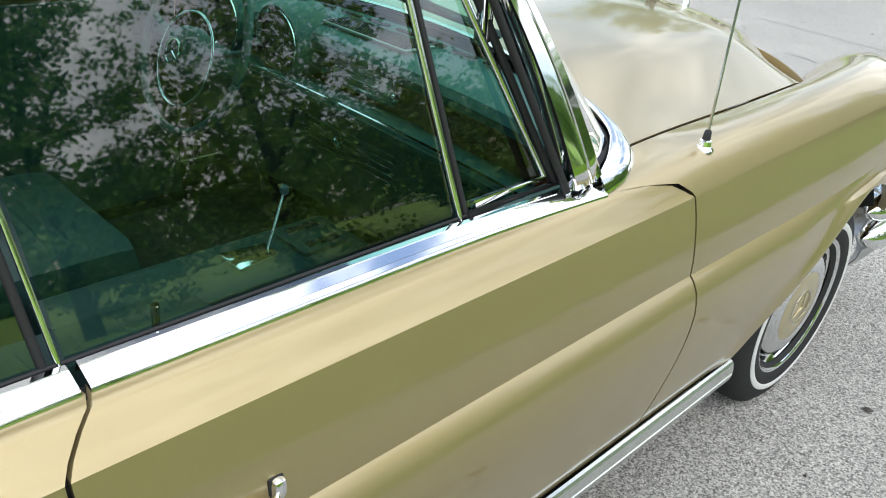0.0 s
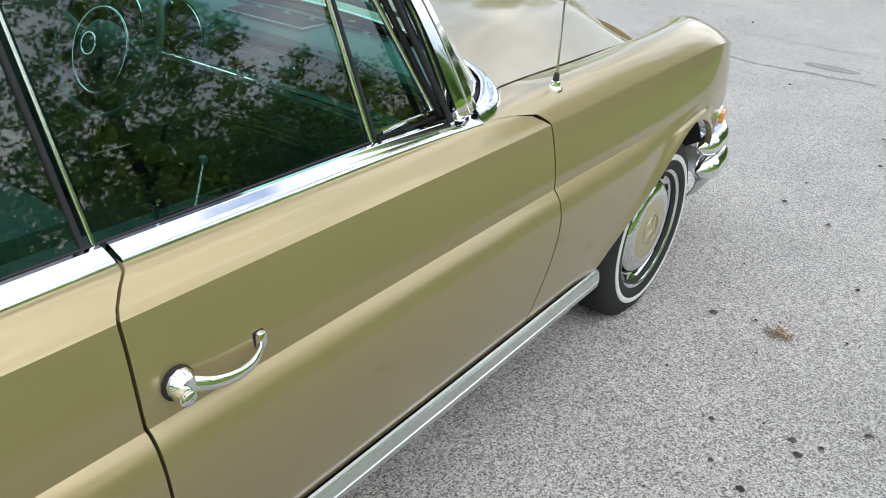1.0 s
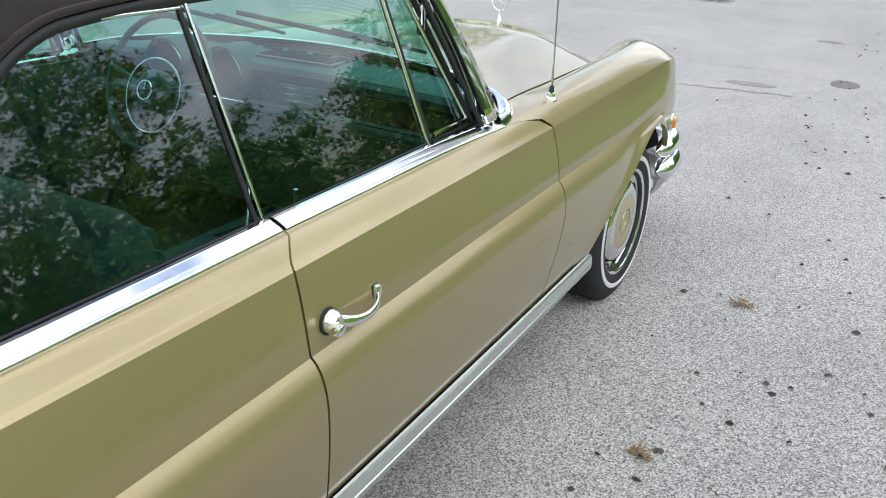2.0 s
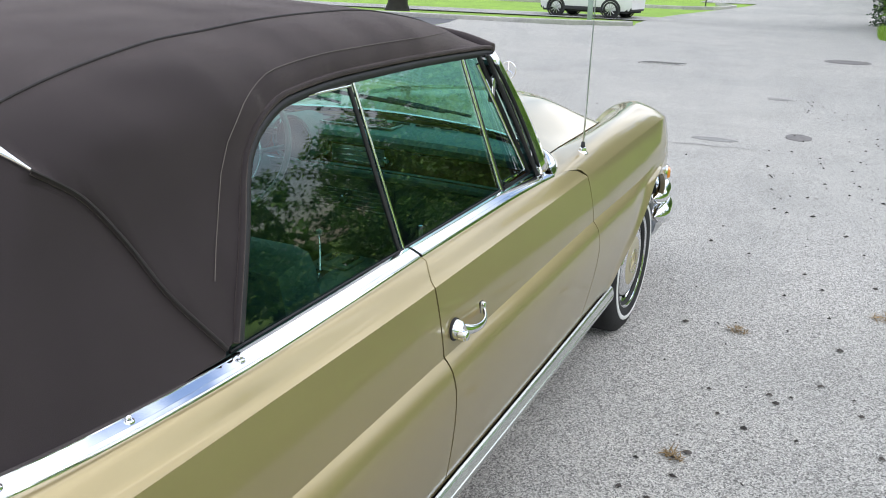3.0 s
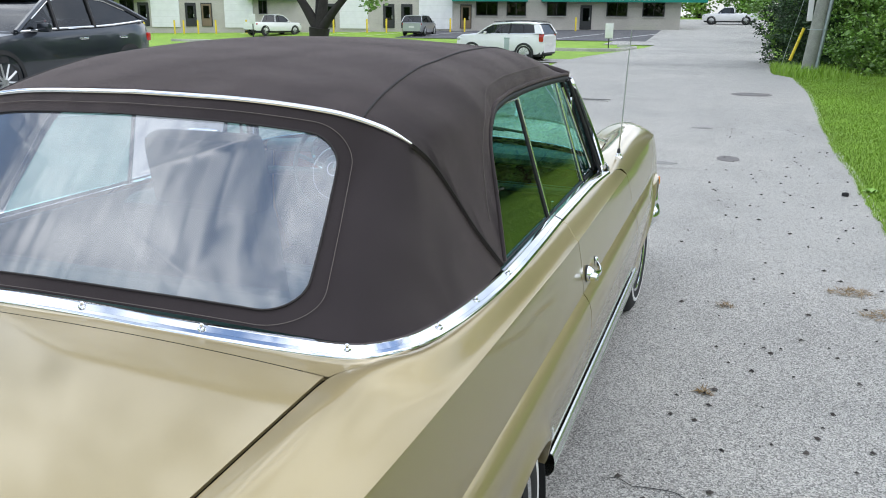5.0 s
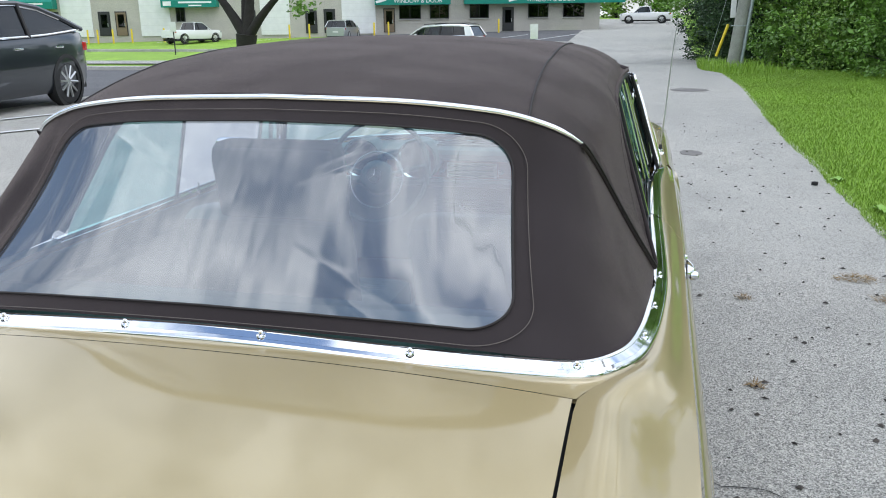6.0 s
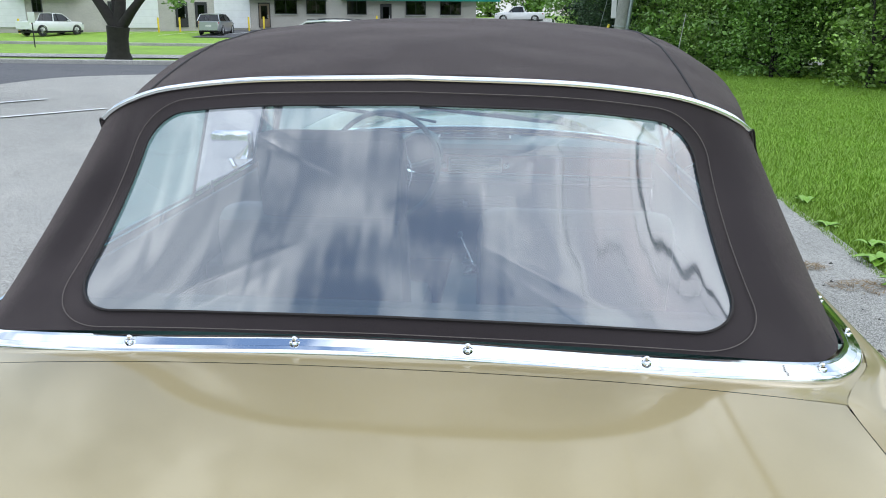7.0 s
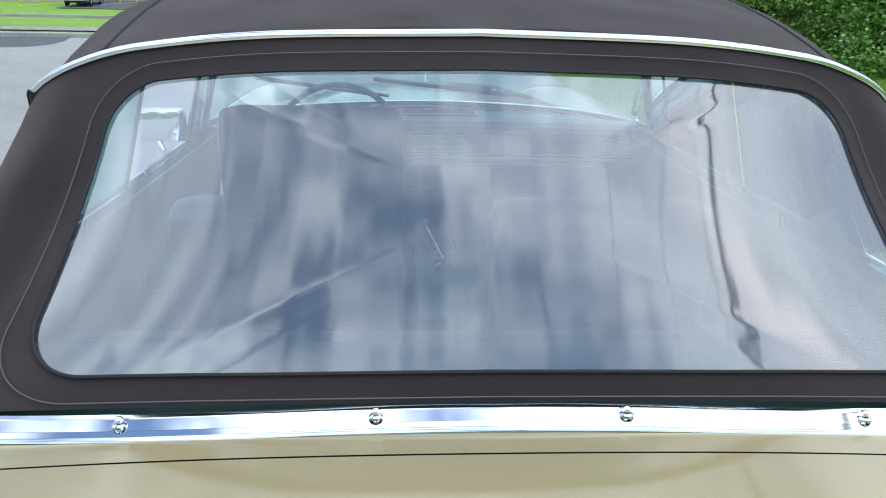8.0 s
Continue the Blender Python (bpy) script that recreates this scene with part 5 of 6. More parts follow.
for x in (-0.10, 0.16):
    lathe("radio_knob", [(0.0, 0.013), (-0.018, 0.012), (-0.020, 0.008), (-0.020, 0.001)], CHROME, dash, axis="y", seg=16, c=(x, 1.756, 0.893))
lathe("clock", [(0.0, 0.036), (-0.012, 0.034), (-0.014, 0.028), (-0.008, 0.027), (-0.008, 0.001)], CHROME, dash, "round chrome rimmed clock", axis="y", seg=24, c=(-0.205, 1.752, 0.868))
box("glove_lid", (0.45, 1.735, 0.893), (0.36, 0.012, 0.075), WOOD, dash, "walnut glove box lid", bevel=0.004)
for i in range(5):
    box("lower_vent_slat", (0.03, 1.728, 0.700 + 0.017 * i), (0.32, 0.012, 0.0045), CHROME, dash, bevel=0.0012)
lathe("vent_knob", [(0.0, 0.016), (-0.016, 0.015), (-0.02, 0.010), (-0.02, 0.001)], CHROME, dash, axis="y", seg=18, c=(-0.005, 1.724, 0.738))
for x in (-0.44, -0.19):
    pod = lathe("instrument_pod", [(0.06, 0.088), (-0.05, 0.092), (-0.062, 0.088), (-0.055, 0.080)], TEAL, dash, "round teal instrument pod", axis="y", seg=32, c=(x, 1.725, 0.945))
    lathe("gauge_ring", [(-0.056, 0.084), (-0.064, 0.081), (-0.056, 0.074)], CHROME, dash, axis="y", seg=32, c=(x, 1.725, 0.945))
    lathe("gauge_face", [(-0.050, 0.077), (-0.049, 0.001)], RUBBER, dash, axis="y", seg=32, c=(x, 1.725, 0.945))
sw = empty("steering_wheel")
sw.parent = car
sw.matrix_basis = pose(-0.312, 1.512, 0.925, 69, 0, 0)
sw["label"] = "thin green steering wheel with chrome horn ring"
tube("wheel_rim", [(0.212 * math.cos(k * math.tau / 56), 0.212 * math.sin(k * math.tau / 56), 0.0) for k in range(56)], 0.0105, TEAL, sw, closed=True, sides=10)
tube("horn_ring", [(0.112 * math.cos(k * math.tau / 48), 0.108 * math.sin(k * math.tau / 48) * (1.0 if math.sin(k * math.tau / 48) > 0 else 1.12) - 0.032, 0.012) for k in range(48)], 0.0034, CHROME, sw, closed=True, sides=8)
lathe("hub_pad", [(-0.20, 0.030), (-0.06, 0.045), (-0.01, 0.070), (0.022, 0.068), (0.040, 0.052), (0.045, 0.03), (0.046, 0.001)], TEAL, sw, axis="z", seg=32, c=(0, -0.028, 0))
tube("hub_ring", [(0.029 * math.cos(k * math.tau / 28), 0.029 * math.sin(k * math.tau / 28) - 0.028, 0.047) for k in range(28)], 0.0024, CHROME, sw, closed=True, sides=6)
for k in range(3):
    a = math.pi / 2 + k * math.tau / 3
    tube("hub_bar", [(0, -0.028, 0.048), (0.028 * math.cos(a), 0.028 * math.sin(a) - 0.028, 0.047)], 0.0035, CHROME, sw, sides=5, taper=[1, 0.3])
for a in (8, 172):
    q = radians(a)
    tube("spoke", [(0.05 * math.cos(q), 0.06 * math.sin(q) - 0.025, 0.005), (0.20 * math.cos(q), 0.20 * math.sin(q), 0.0)], 0.009, TEAL, sw, sides=8)
for x in (-0.36, 0.36):
    st = empty("front_seat")
    st.parent = car
    st["label"] = "dark green leather bucket seat with headrest"
    bm = bmesh.new()
    box_bm(bm, x, 0.96, 0.47, 0.54, 0.58, 0.19, 0.06)
    part("cushion", bm, TEAL_DARK, st)
    bm = bmesh.new()
    box_bm(bm, 0, 0, 0, 0.53, 0.15, 0.50, 0.06)
    bmesh.ops.transform(bm, matrix=Matrix.Translation((x, 0.62, 0.73)) @ Matrix.Rotation(radians(12), 4, "X"), verts=bm.verts)
    part("backrest", bm, TEAL_DARK, st)
    for i in range(8):
        z = 0.56 + 0.048 * i
        tube("pleat", [(x - 0.19, 0.724 - 0.21 * (z - 0.73), z), (x, 0.728 - 0.21 * (z - 0.73), z), (x + 0.19, 0.724 - 0.21 * (z - 0.73), z)], 0.022, TEAL_DARK, st, sides=8)
    for i in range(8):
        y = 0.78 + 0.048 * i
        tube("pleat", [(x - 0.20, y, 0.545), (x, y, 0.549), (x + 0.20, y, 0.545)], 0.022, TEAL_DARK, st, sides=8)
    if x < 0:
        bm = bmesh.new()
        box_bm(bm, 0, 0, 0, 0.40, 0.11, 0.26, 0.045)
        bmesh.ops.transform(bm, matrix=Matrix.Translation((x + 0.065, 0.56, 1.06)) @ Matrix.Rotation(radians(10), 4, "X"), verts=bm.verts)
        part("headrest", bm, TEAL_DARK, st)
rb = empty("rear_bench")
rb.parent = car
rb["label"] = "dark green leather rear bench"
bm = bmesh.new()
box_bm(bm, 0, 0.16, 0.48, 1.2, 0.46, 0.16, 0.05)
part("cushion", bm, TEAL_DARK, rb)
bm = bmesh.new()
box_bm(bm, 0, 0, 0, 1.2, 0.14, 0.46, 0.05)
bmesh.ops.transform(bm, matrix=Matrix.Translation((0, -0.10, 0.72)) @ Matrix.Rotation(radians(12), 4, "X"), verts=bm.verts)
part("backrest", bm, TEAL_DARK, rb)
box("top_well", (0, -0.29, 0.93), (1.42, 0.30, 0.05), TEAL_DARK, car, "dark green padded shelf behind the bench", bevel=0.015)
con = empty("centre_console")
con.parent = car
con["label"] = "dark console with chrome shift gate, lever and switches"
bm = bmesh.new()
box_bm(bm, 0.05, 1.34, 0.42, 0.21, 0.74, 0.22, 0.02)
part("console_body", bm, TEAL_DARK, con)
bm = bmesh.new()
box_bm(bm, 0, 0, 0, 0.075, 0.115, 0.010, 0.004)
for q in bm.verts:
    q.co.x *= 1 - 0.22 * (q.co.y / 0.0575)
bmesh.ops.translate(bm, vec=(0.050, 1.43, 0.536), verts=bm.verts)
gate = part("shift_gate", bm, CHROME, con, "polished shift gate plate")
box("gate_slot", (0.048, 1.435, 0.5425), (0.016, 0.075, 0.003), GAP, gate)
tube("shift_lever", [(0.048, 1.475, 0.535), (0.018, 1.52, 0.585), (-0.012, 1.562, 0.632)], 0.0036, CHROME, con, sides=8)
lathe("shift_knob", [(-0.014, 0.004), (-0.007, 0.011), (0.007, 0.011), (0.014, 0.003)], IVORY, con, axis="z", seg=16, c=(-0.016, 1.568, 0.644))
bm = bmesh.new()
box_bm(bm, 0.055, 1.600, 0.536, 0.125, 0.135, 0.014, 0.006)
plate = part("switch_plate", bm, TEAL_DARK, con, "padded switch plate")
for i in range(2):
    box("switch_rail", (0.015 + 0.08 * i, 1.600, 0.5445), (0.024, 0.095, 0.004), CHROME, plate, bevel=0.001)
    for j in range(4 - i):
        box("switch", (0.015 + 0.08 * i, 1.566 + (0.023 + 0.011 * i) * j, 0.549), (0.017, 0.017, 0.007), RUBBER, plate, bevel=0.002)
box("belt_tag", (0.20, 1.08, 0.500), (0.035, 0.05, 0.012), AMBER, car, "small orange seat belt tag", bevel=0.003)

# ---- trees ----
def leaves(name, centres, radii, count, size, mat, parent, seed, label="", droop=0.3):
    """A crown of many small leaf blades, scattered in uneven clumps."""
    rng = np.random.default_rng(seed)
    c, r = np.array(centres, float), np.array(radii, float)
    w = r.prod(axis=1) ** (2 / 3)
    pick = rng.choice(len(c), count, p=w / w.sum())
    d = rng.normal(size=(count, 3))
    d /= np.linalg.norm(d, axis=1)[:, None]
    rad = rng.uniform(0.35, 1.05, count) ** 0.5
    p = c[pick] + d * r[pick] * rad[:, None]
    # sprays: most leaves gather round the tip of a twig
    tips = p[: max(8, count // 55)]
    near = tips[rng.integers(0, len(tips), count)]
    loose = rng.random(count) < 0.22
    p = np.where(loose[:, None], p, near + rng.normal(size=(count, 3)) * np.array([1.0, 1.0, 0.55]) * size * 1.25)
    a = rng.normal(size=(count, 3))
    a[:, 2] = a[:, 2] * 0.45 - droop
    a /= np.linalg.norm(a, axis=1)[:, None]
    b = np.cross(a, rng.normal(size=(count, 3)))
    b /= np.linalg.norm(b, axis=1)[:, None]
    s = size * rng.uniform(0.6, 1.4, count)[:, None]
    v = np.empty((count, 4, 3))
    v[:, 0], v[:, 2] = p - a * s * 0.5, p + a * s * 0.5
    v[:, 1], v[:, 3] = p + b * s * 0.3, p - b * s * 0.3
    f = np.arange(count * 4).reshape(count, 4)
    me = bpy.data.meshes.new(name)
    me.from_pydata(v.reshape(-1, 3).tolist(), [], f.tolist())
    me.materials.append(mat)
    ob = new(name, me)
    ob.parent = parent
    if label:
        ob["label"] = label
    return ob


def tree(name, x, y, height, spread, low, mat, seed, label, count=6500, size=0.17, trunk=0.16, category="tree", conifer=False):
    rng = random.Random(seed)
    e = empty(name, x, y, gz(y) - 0.06, label=label, category=category)
    top = height * 0.8
    tube("trunk", [(0, 0, 0), (rng.uniform(-0.1, 0.1), rng.uniform(-0.1, 0.1), height * 0.3), (rng.uniform(-0.3, 0.3), rng.uniform(-0.3, 0.3), top)], trunk, BARK, e, sides=8, taper=[1.25, 0.85, 0.25])
    cs, rs = [], []
    for i in range(26):
        h = low + (height - low) * ((i + rng.random()) / 26)
        k = (h - low) / (height - low)
        rr = spread * ((1 - k) ** 0.7 + 0.08 if conifer else (0.55 + 0.45 * math.sin(math.pi * min(1, k * 0.8 + 0.2)) - 0.35 * max(0, k - 0.75) * 4 * 0.5))
        a = rng.uniform(0, math.tau)
        d = rr * rng.uniform(0.25, 0.85)
        cs.append((d * math.cos(a), d * math.sin(a), h))
        q = rr * rng.uniform(0.28, 0.55) + 0.25
        rs.append((q, q, q * rng.uniform(0.55, 0.9)))
    for i in range(7):
        cx, cy, cz = cs[i * 3 + 2]
        tube("limb", [(0, 0, max(0.3, cz - spread * 0.5)), (cx * 0.5, cy * 0.5, cz - spread * 0.12), (cx * 0.9, cy * 0.9, cz)], trunk * 0.42, BARK, e, sides=6, taper=[1, 0.7, 0.3])
    leaves("crown", cs, rs, count, size, mat, e, seed)
    return e


HEDGE = [(4.4, 36.0), (5.6, 31.0), (6.6, 27.0), (7.4, 23.2), (8.6, 19.6), (10.0, 16.0), (11.6, 12.6), (13.0, 9.0), (14.2, 5.2), (15.0, 1.2), (15.6, -3.0), (16.0, -8.0)]
for i, (x, y) in enumerate(HEDGE):
    tall = (3.6, 3.3, 7.0)[i - 5] if 5 <= i <= 7 else 8.4 + 1.6 * math.sin(i * 2.3)
    tree("tree", x + 0.8, y, tall, 2.6 if tall > 5 else 1.9, 0.15 if i < 6 else 0.3, (LEAF, LEAF_LIGHT, LEAF)[i % 3], 40 + i, "leafy green tree, branches down to the grass", count=19000 if i < 5 else 24000 if i in (7, 8) else 15000, size=0.17 if i < 5 else 0.115)
    if i in (1, 2, 3, 4, 5):
        tree("shrub", x - 0.35 + 0.4 * math.sin(i * 3.1), y - 1.6, 2.6 + 0.7 * math.sin(i * 1.7), 1.5, 0.05, (LEAF_LIGHT, LEAF)[i % 2], 80 + i, "bright green leafy shrub before the trees", count=6500, size=0.10, trunk=0.05, category="shrub")
for i, (x, y) in enumerate(HEDGE[:4]):
    tree("tree", x + 4.6, y + 1.0, 11 + 1.5 * math.sin(i * 1.9), 3.4, 0.6, (LEAF, LEAF_DARK)[i % 2], 120 + i, "tall dark green tree behind the row", count=7500, size=0.26, trunk=0.2)
tree("conifer", 4.1, 33.0, 6.5, 1.75, 0.1, LEAF_DARK, 7, "dark green conifer beside the drive mouth", count=24000, size=0.10, trunk=0.14, conifer=True)
tree("conifer", 4.4, 37.5, 7.5, 2.0, 0.1, LEAF_DARK, 8, "dark green conifer beside the drive mouth", count=20000, size=0.12, trunk=0.14, conifer=True)
for i, (x, y, h) in enumerate(((-4, 124, 9), (3, 126, 10), (9, 118, 11), (-12, 130, 9), (14, 106, 10), (11, 92, 9), (9, 78, 9), (8, 64, 9), (7, 52, 8.5))):
    tree("tree", x, y, h, 4.2, 0.3, (LEAF_LIGHT, LEAF)[i % 2], 200 + i, "distant pale green tree", count=2600, size=0.55, trunk=0.2)
# wood far off behind and beside, out of view, joined: nobody could count it; added to darken the horizon sky in the
# glass
rng = np.random.default_rng(5)
cs, rs = [], []
for i in range(230):
    a = rng.uniform(182, 380)
    # gap from 300 to 326 degrees lets some sky into the side glass
    a = radians(a + 26 if a > 300 else a)
    d = rng.uniform(60, 85)
    cs.append((d * math.cos(a), d * math.sin(a) + 5, rng.uniform(1.5, 7)))
    rs.append((4, 4, 3))
wood = leaves("far_wood", cs, rs, 46000, 1.0, LEAF, None, 77)
tagged(wood, "far belt of green trees added out of view for reflections", "trees", kind="stuff")


def lot_tree():
    """The big dark-trunked tree on the grass before the building."""
    e = empty("shade_tree", -16.2, 31.4, gz(31.4) - 0.08, label="broad tree with a dark forked trunk on the grass", category="tree")
    tube("trunk", [(0, 0, 0), (0.02, 0, 0.35), (0.05, 0, 0.9), (0.1, 0, 1.35)], 0.46, BARK, e, sides=12, taper=[1.25, 0.95, 0.9, 1.0])
    for a, b, c, r in (((0.1, 0, 1.2), (-0.7, 0.2, 2.3), (-2.2, 0.4, 4.2), 0.26), ((0.1, 0, 1.2), (0.2, 0.3, 2.6), (0.3, 0.5, 5.2), 0.28), ((0.15, 0, 1.2), (1.0, -0.1, 2.2), (2.6, -0.3, 3.6), 0.24), ((0.0, 0.1, 1.2), (-0.3, 0.8, 2.6), (-0.8, 1.8, 4.6), 0.2)):
        tube("limb", spline([a, b, c], 8), r, BARK, e, sides=8, taper=[1, 0.9, 0.8, 0.7, 0.6, 0.5, 0.4, 0.3])
    rng = random.Random(3)
    cs = [(rng.uniform(-3.6, 3.4), rng.uniform(-2.5, 2.5), rng.uniform(5.0, 8.0)) for _ in range(24)] + [(2.7, -0.4, 2.6), (2.5, -0.2, 3.3), (3.0, 0, 3.6)]
    leaves("crown", cs, [(1.1, 1.1, 0.7)] * 24 + [(0.35, 0.3, 0.4)] * 3, 8200, 0.2, LEAF, e, 9)


lot_tree()


# ---- grass ----
def grass(name, count, area, hmin, hmax, seed, label):
    rng = np.random.default_rng(seed)
    x0, x1, y0, y1, power = area
    y = y0 + (y1 - y0) * rng.beta(1.6, 1.7, count)
    edge = np.array([verge(q) for q in np.linspace(y0, y1, 400)])
    e = np.interp(y, np.linspace(y0, y1, 400), edge)
    x = e - 0.06 + (x1 - x0) * rng.random(count) ** power
    z = np.array([gz(q) for q in y]) - 0.05
    h = rng.uniform(hmin, hmax, count) * (0.92 + 0.16 * np.sin(x * 1.7 + 0.6 * np.sin(y * 1.3)) ** 2)
    a = rng.uniform(0, math.tau, count)
    lean = rng.uniform(0.1, 0.7, count) * h
    w = rng.uniform(0.002, 0.0045, count) * (1 + np.maximum(0, y) / 11)
    dx, dy = np.cos(a), np.sin(a)
    v = np.empty((count, 5, 3))
    for k, (s, u) in enumerate(((-1, 0.0), (1, 0.0), (0.7, 0.6), (-0.7, 0.6), (0, 1.0))):
        bend = lean * u * u
        v[:, k, 0] = x - dy * w * s + dx * bend
        v[:, k, 1] = y + dx * w * s + dy * bend
        v[:, k, 2] = z + h * u
    i = np.arange(count)[:, None] * 5
    quads, tris = (i + np.array([0, 1, 2, 3])).tolist(), (i + np.array([3, 2, 4])).tolist()
    me = bpy.data.meshes.new(name)
    me.from_pydata(v.reshape(-1, 3).tolist(), [], quads + tris)
    me.materials.append(BLADE)
    tagged(new(name, me), label, "grass", kind="stuff")


grass("verge_grass", 70000, (0, 2.6, -3.0, 14, 1.6), 0.05, 0.085, 21, "lush green grass along the driveway edge")
grass("lawn_grass", 330000, (0, 9.0, -3.0, 29, 1.15), 0.055, 0.072, 22, "mown bright green lawn")
grass("tall_weeds", 2600, (0, 1.9, 22.5, 30.5, 1.8), 0.06, 0.42, 23, "tall weeds round the pole foot")

# ---- litter on the driveway ----
def litter():
    rng = random.Random(12)
    v, f = [], []
    for _ in range(260):
        y = rng.uniform(-0.6, 1) + 12 * rng.random() ** 1.6
        x = rng.uniform(1.0, 2.45) if rng.random() < 0.75 else rng.uniform(-2, 2.4)
        if x < 1.0 and y < 3.8:
            x = rng.uniform(1.0, 2.4)
        s = rng.uniform(0.006, 0.022)
        a = rng.uniform(0, math.tau)
        k = len(v)
        for i in range(5):
            q = a + i * math.tau / 5
            r = s * rng.uniform(0.5, 1.1)
            v.append((x + r * math.cos(q), y + r * 0.7 * math.sin(q), 0.003 + rng.uniform(0, 0.006)))
        v.append((x, y, 0.008 + s * 0.4))
        f += [(k + i, k + (i + 1) % 5, k + 5) for i in range(5)]
    tagged(mesh_object("leaf_litter", v, f, LITTER, None, "", False), "scattered dry leaf scraps and grit on the driveway", "litter", kind="stuff")


litter()


def hay(x, y, r, seed):
    rng = random.Random(seed)
    e = empty("dead_grass_clump", x, y, 0, label="dry brown grass clump lying on asphalt", category="dead grass", group="dead grass on the driveway")
    v, f = [], []
    for _ in range(int(20 + 900 * r)):
        a, d = rng.uniform(0, math.tau), r * rng.random() ** 0.6
        q, ln = rng.uniform(0, math.tau), rng.uniform(0.03, 0.09) * min(1, r / 0.1 + 0.2)
        px, py, pz = d * math.cos(a) * 1.3, d * math.sin(a) * 0.8, 0.004 + rng.random() * 0.03 * (1 - d / r)
        k = len(v)
        ux, uy = math.cos(q), math.sin(q)
        v += [(px - uy * 0.003, py + ux * 0.003, pz), (px + uy * 0.003, py - ux * 0.003, pz), (px + ux * ln, py + uy * ln, pz + rng.uniform(-0.003, 0.02))]
        f.append((k, k + 1, k + 2))
    mesh_object("dry_tuft", v, f, HAY, e, "", False)


hay(2.03, 3.42, 0.10, 1)
hay(2.22, 3.05, 0.15, 2)
hay(1.33, 2.93, 0.035, 3)
hay(1.26, 1.75, 0.03, 4)


# a dark patch in the paving and a clod beside the grass
def blot(name, x, y, rx, ry, mat, label, category, height=0.004, seed=1, kind="structure"):
    rng = random.Random(seed)
    v, f = [], []
    for r, h in ((1.0, 0.0), (0.93, height), (0.45, height * 1.05)):
        for k in range(18):
            a = k * math.tau / 18
            q = r * (1 + 0.16 * noise.noise((math.cos(a) * 1.7 + seed, math.sin(a) * 1.7, 0.0)))
            v.append((x + rx * q * math.cos(a), y + ry * q * math.sin(a), 0.002 + h + rng.uniform(0, 0.15) * height))
    for i in range(2):
        f += [(i * 18 + k, i * 18 + (k + 1) % 18, (i + 1) * 18 + (k + 1) % 18, (i + 1) * 18 + k) for k in range(18)]
    f.append(tuple(range(36, 54)))
    tagged(mesh_object(name, v, f, mat, None, "", False), label, category, kind=kind)


blot("asphalt_patch", 1.29, 8.16, 0.13, 0.20, IRON, "small dark patch in the pale asphalt", "patch")
blot("asphalt_patch", 0.55, 7.6, 0.22, 0.10, PATCH, "faint grey patch in the pale asphalt", "patch", seed=4)
blot("asphalt_patch", 0.9, 10.9, 0.16, 0.10, PATCH, "faint grey patch in the pale asphalt", "patch", seed=6)
blot("earth_clod", 2.315, 6.39, 0.032, 0.025, TAR, "small dark clod of earth on the asphalt", "clod", 0.03, 3, "")


def weed(x, y, size, seed):
    """A low broad-leaved weed: pointed, folded leaves fanning from one root."""
    rng = random.Random(seed)
    e = empty("broadleaf_weed", x, y, -0.045, label="bright green broad-leaved weed at the driveway edge", category="weed", group="weeds along the verge")
    for _ in range(rng.randint(9, 14)):
        a, ln, lift = rng.uniform(0, math.tau), size * rng.uniform(0.6, 1.15), rng.uniform(0.35, 1.1)
        ux, uy = math.cos(a), math.sin(a)
        rows = []
        for k in range(6):
            u = k / 5
            w = ln * 0.24 * math.sin(math.pi * (0.12 + 0.86 * u)) ** 0.8
            px_, py_ = ux * ln * u, uy * ln * u
            pz_ = ln * (lift * u - 0.75 * lift * u * u) + 0.05
            rows.append([(px_ - uy * w, py_ + ux * w, pz_ + w * 0.35), (px_, py_, pz_), (px_ + uy * w, py_ - ux * w, pz_ + w * 0.35)])
        v, f = grid_mesh(rows)
        mesh_object("leaf", v, f, WEED, e, "", True, 70)


for i, (dx, y, size) in enumerate(((0.10, 2.75, 0.16), (0.02, 3.05, 0.13), (0.16, 3.25, 0.18), (0.05, 3.55, 0.15), (0.12, 3.95, 0.12), (0.02, 4.5, 0.10), (0.10, 5.3, 0.11), (0.04, 6.6, 0.10), (0.12, 2.35, 0.17))):
    weed(verge(y) + dx, y, size, 60 + i)


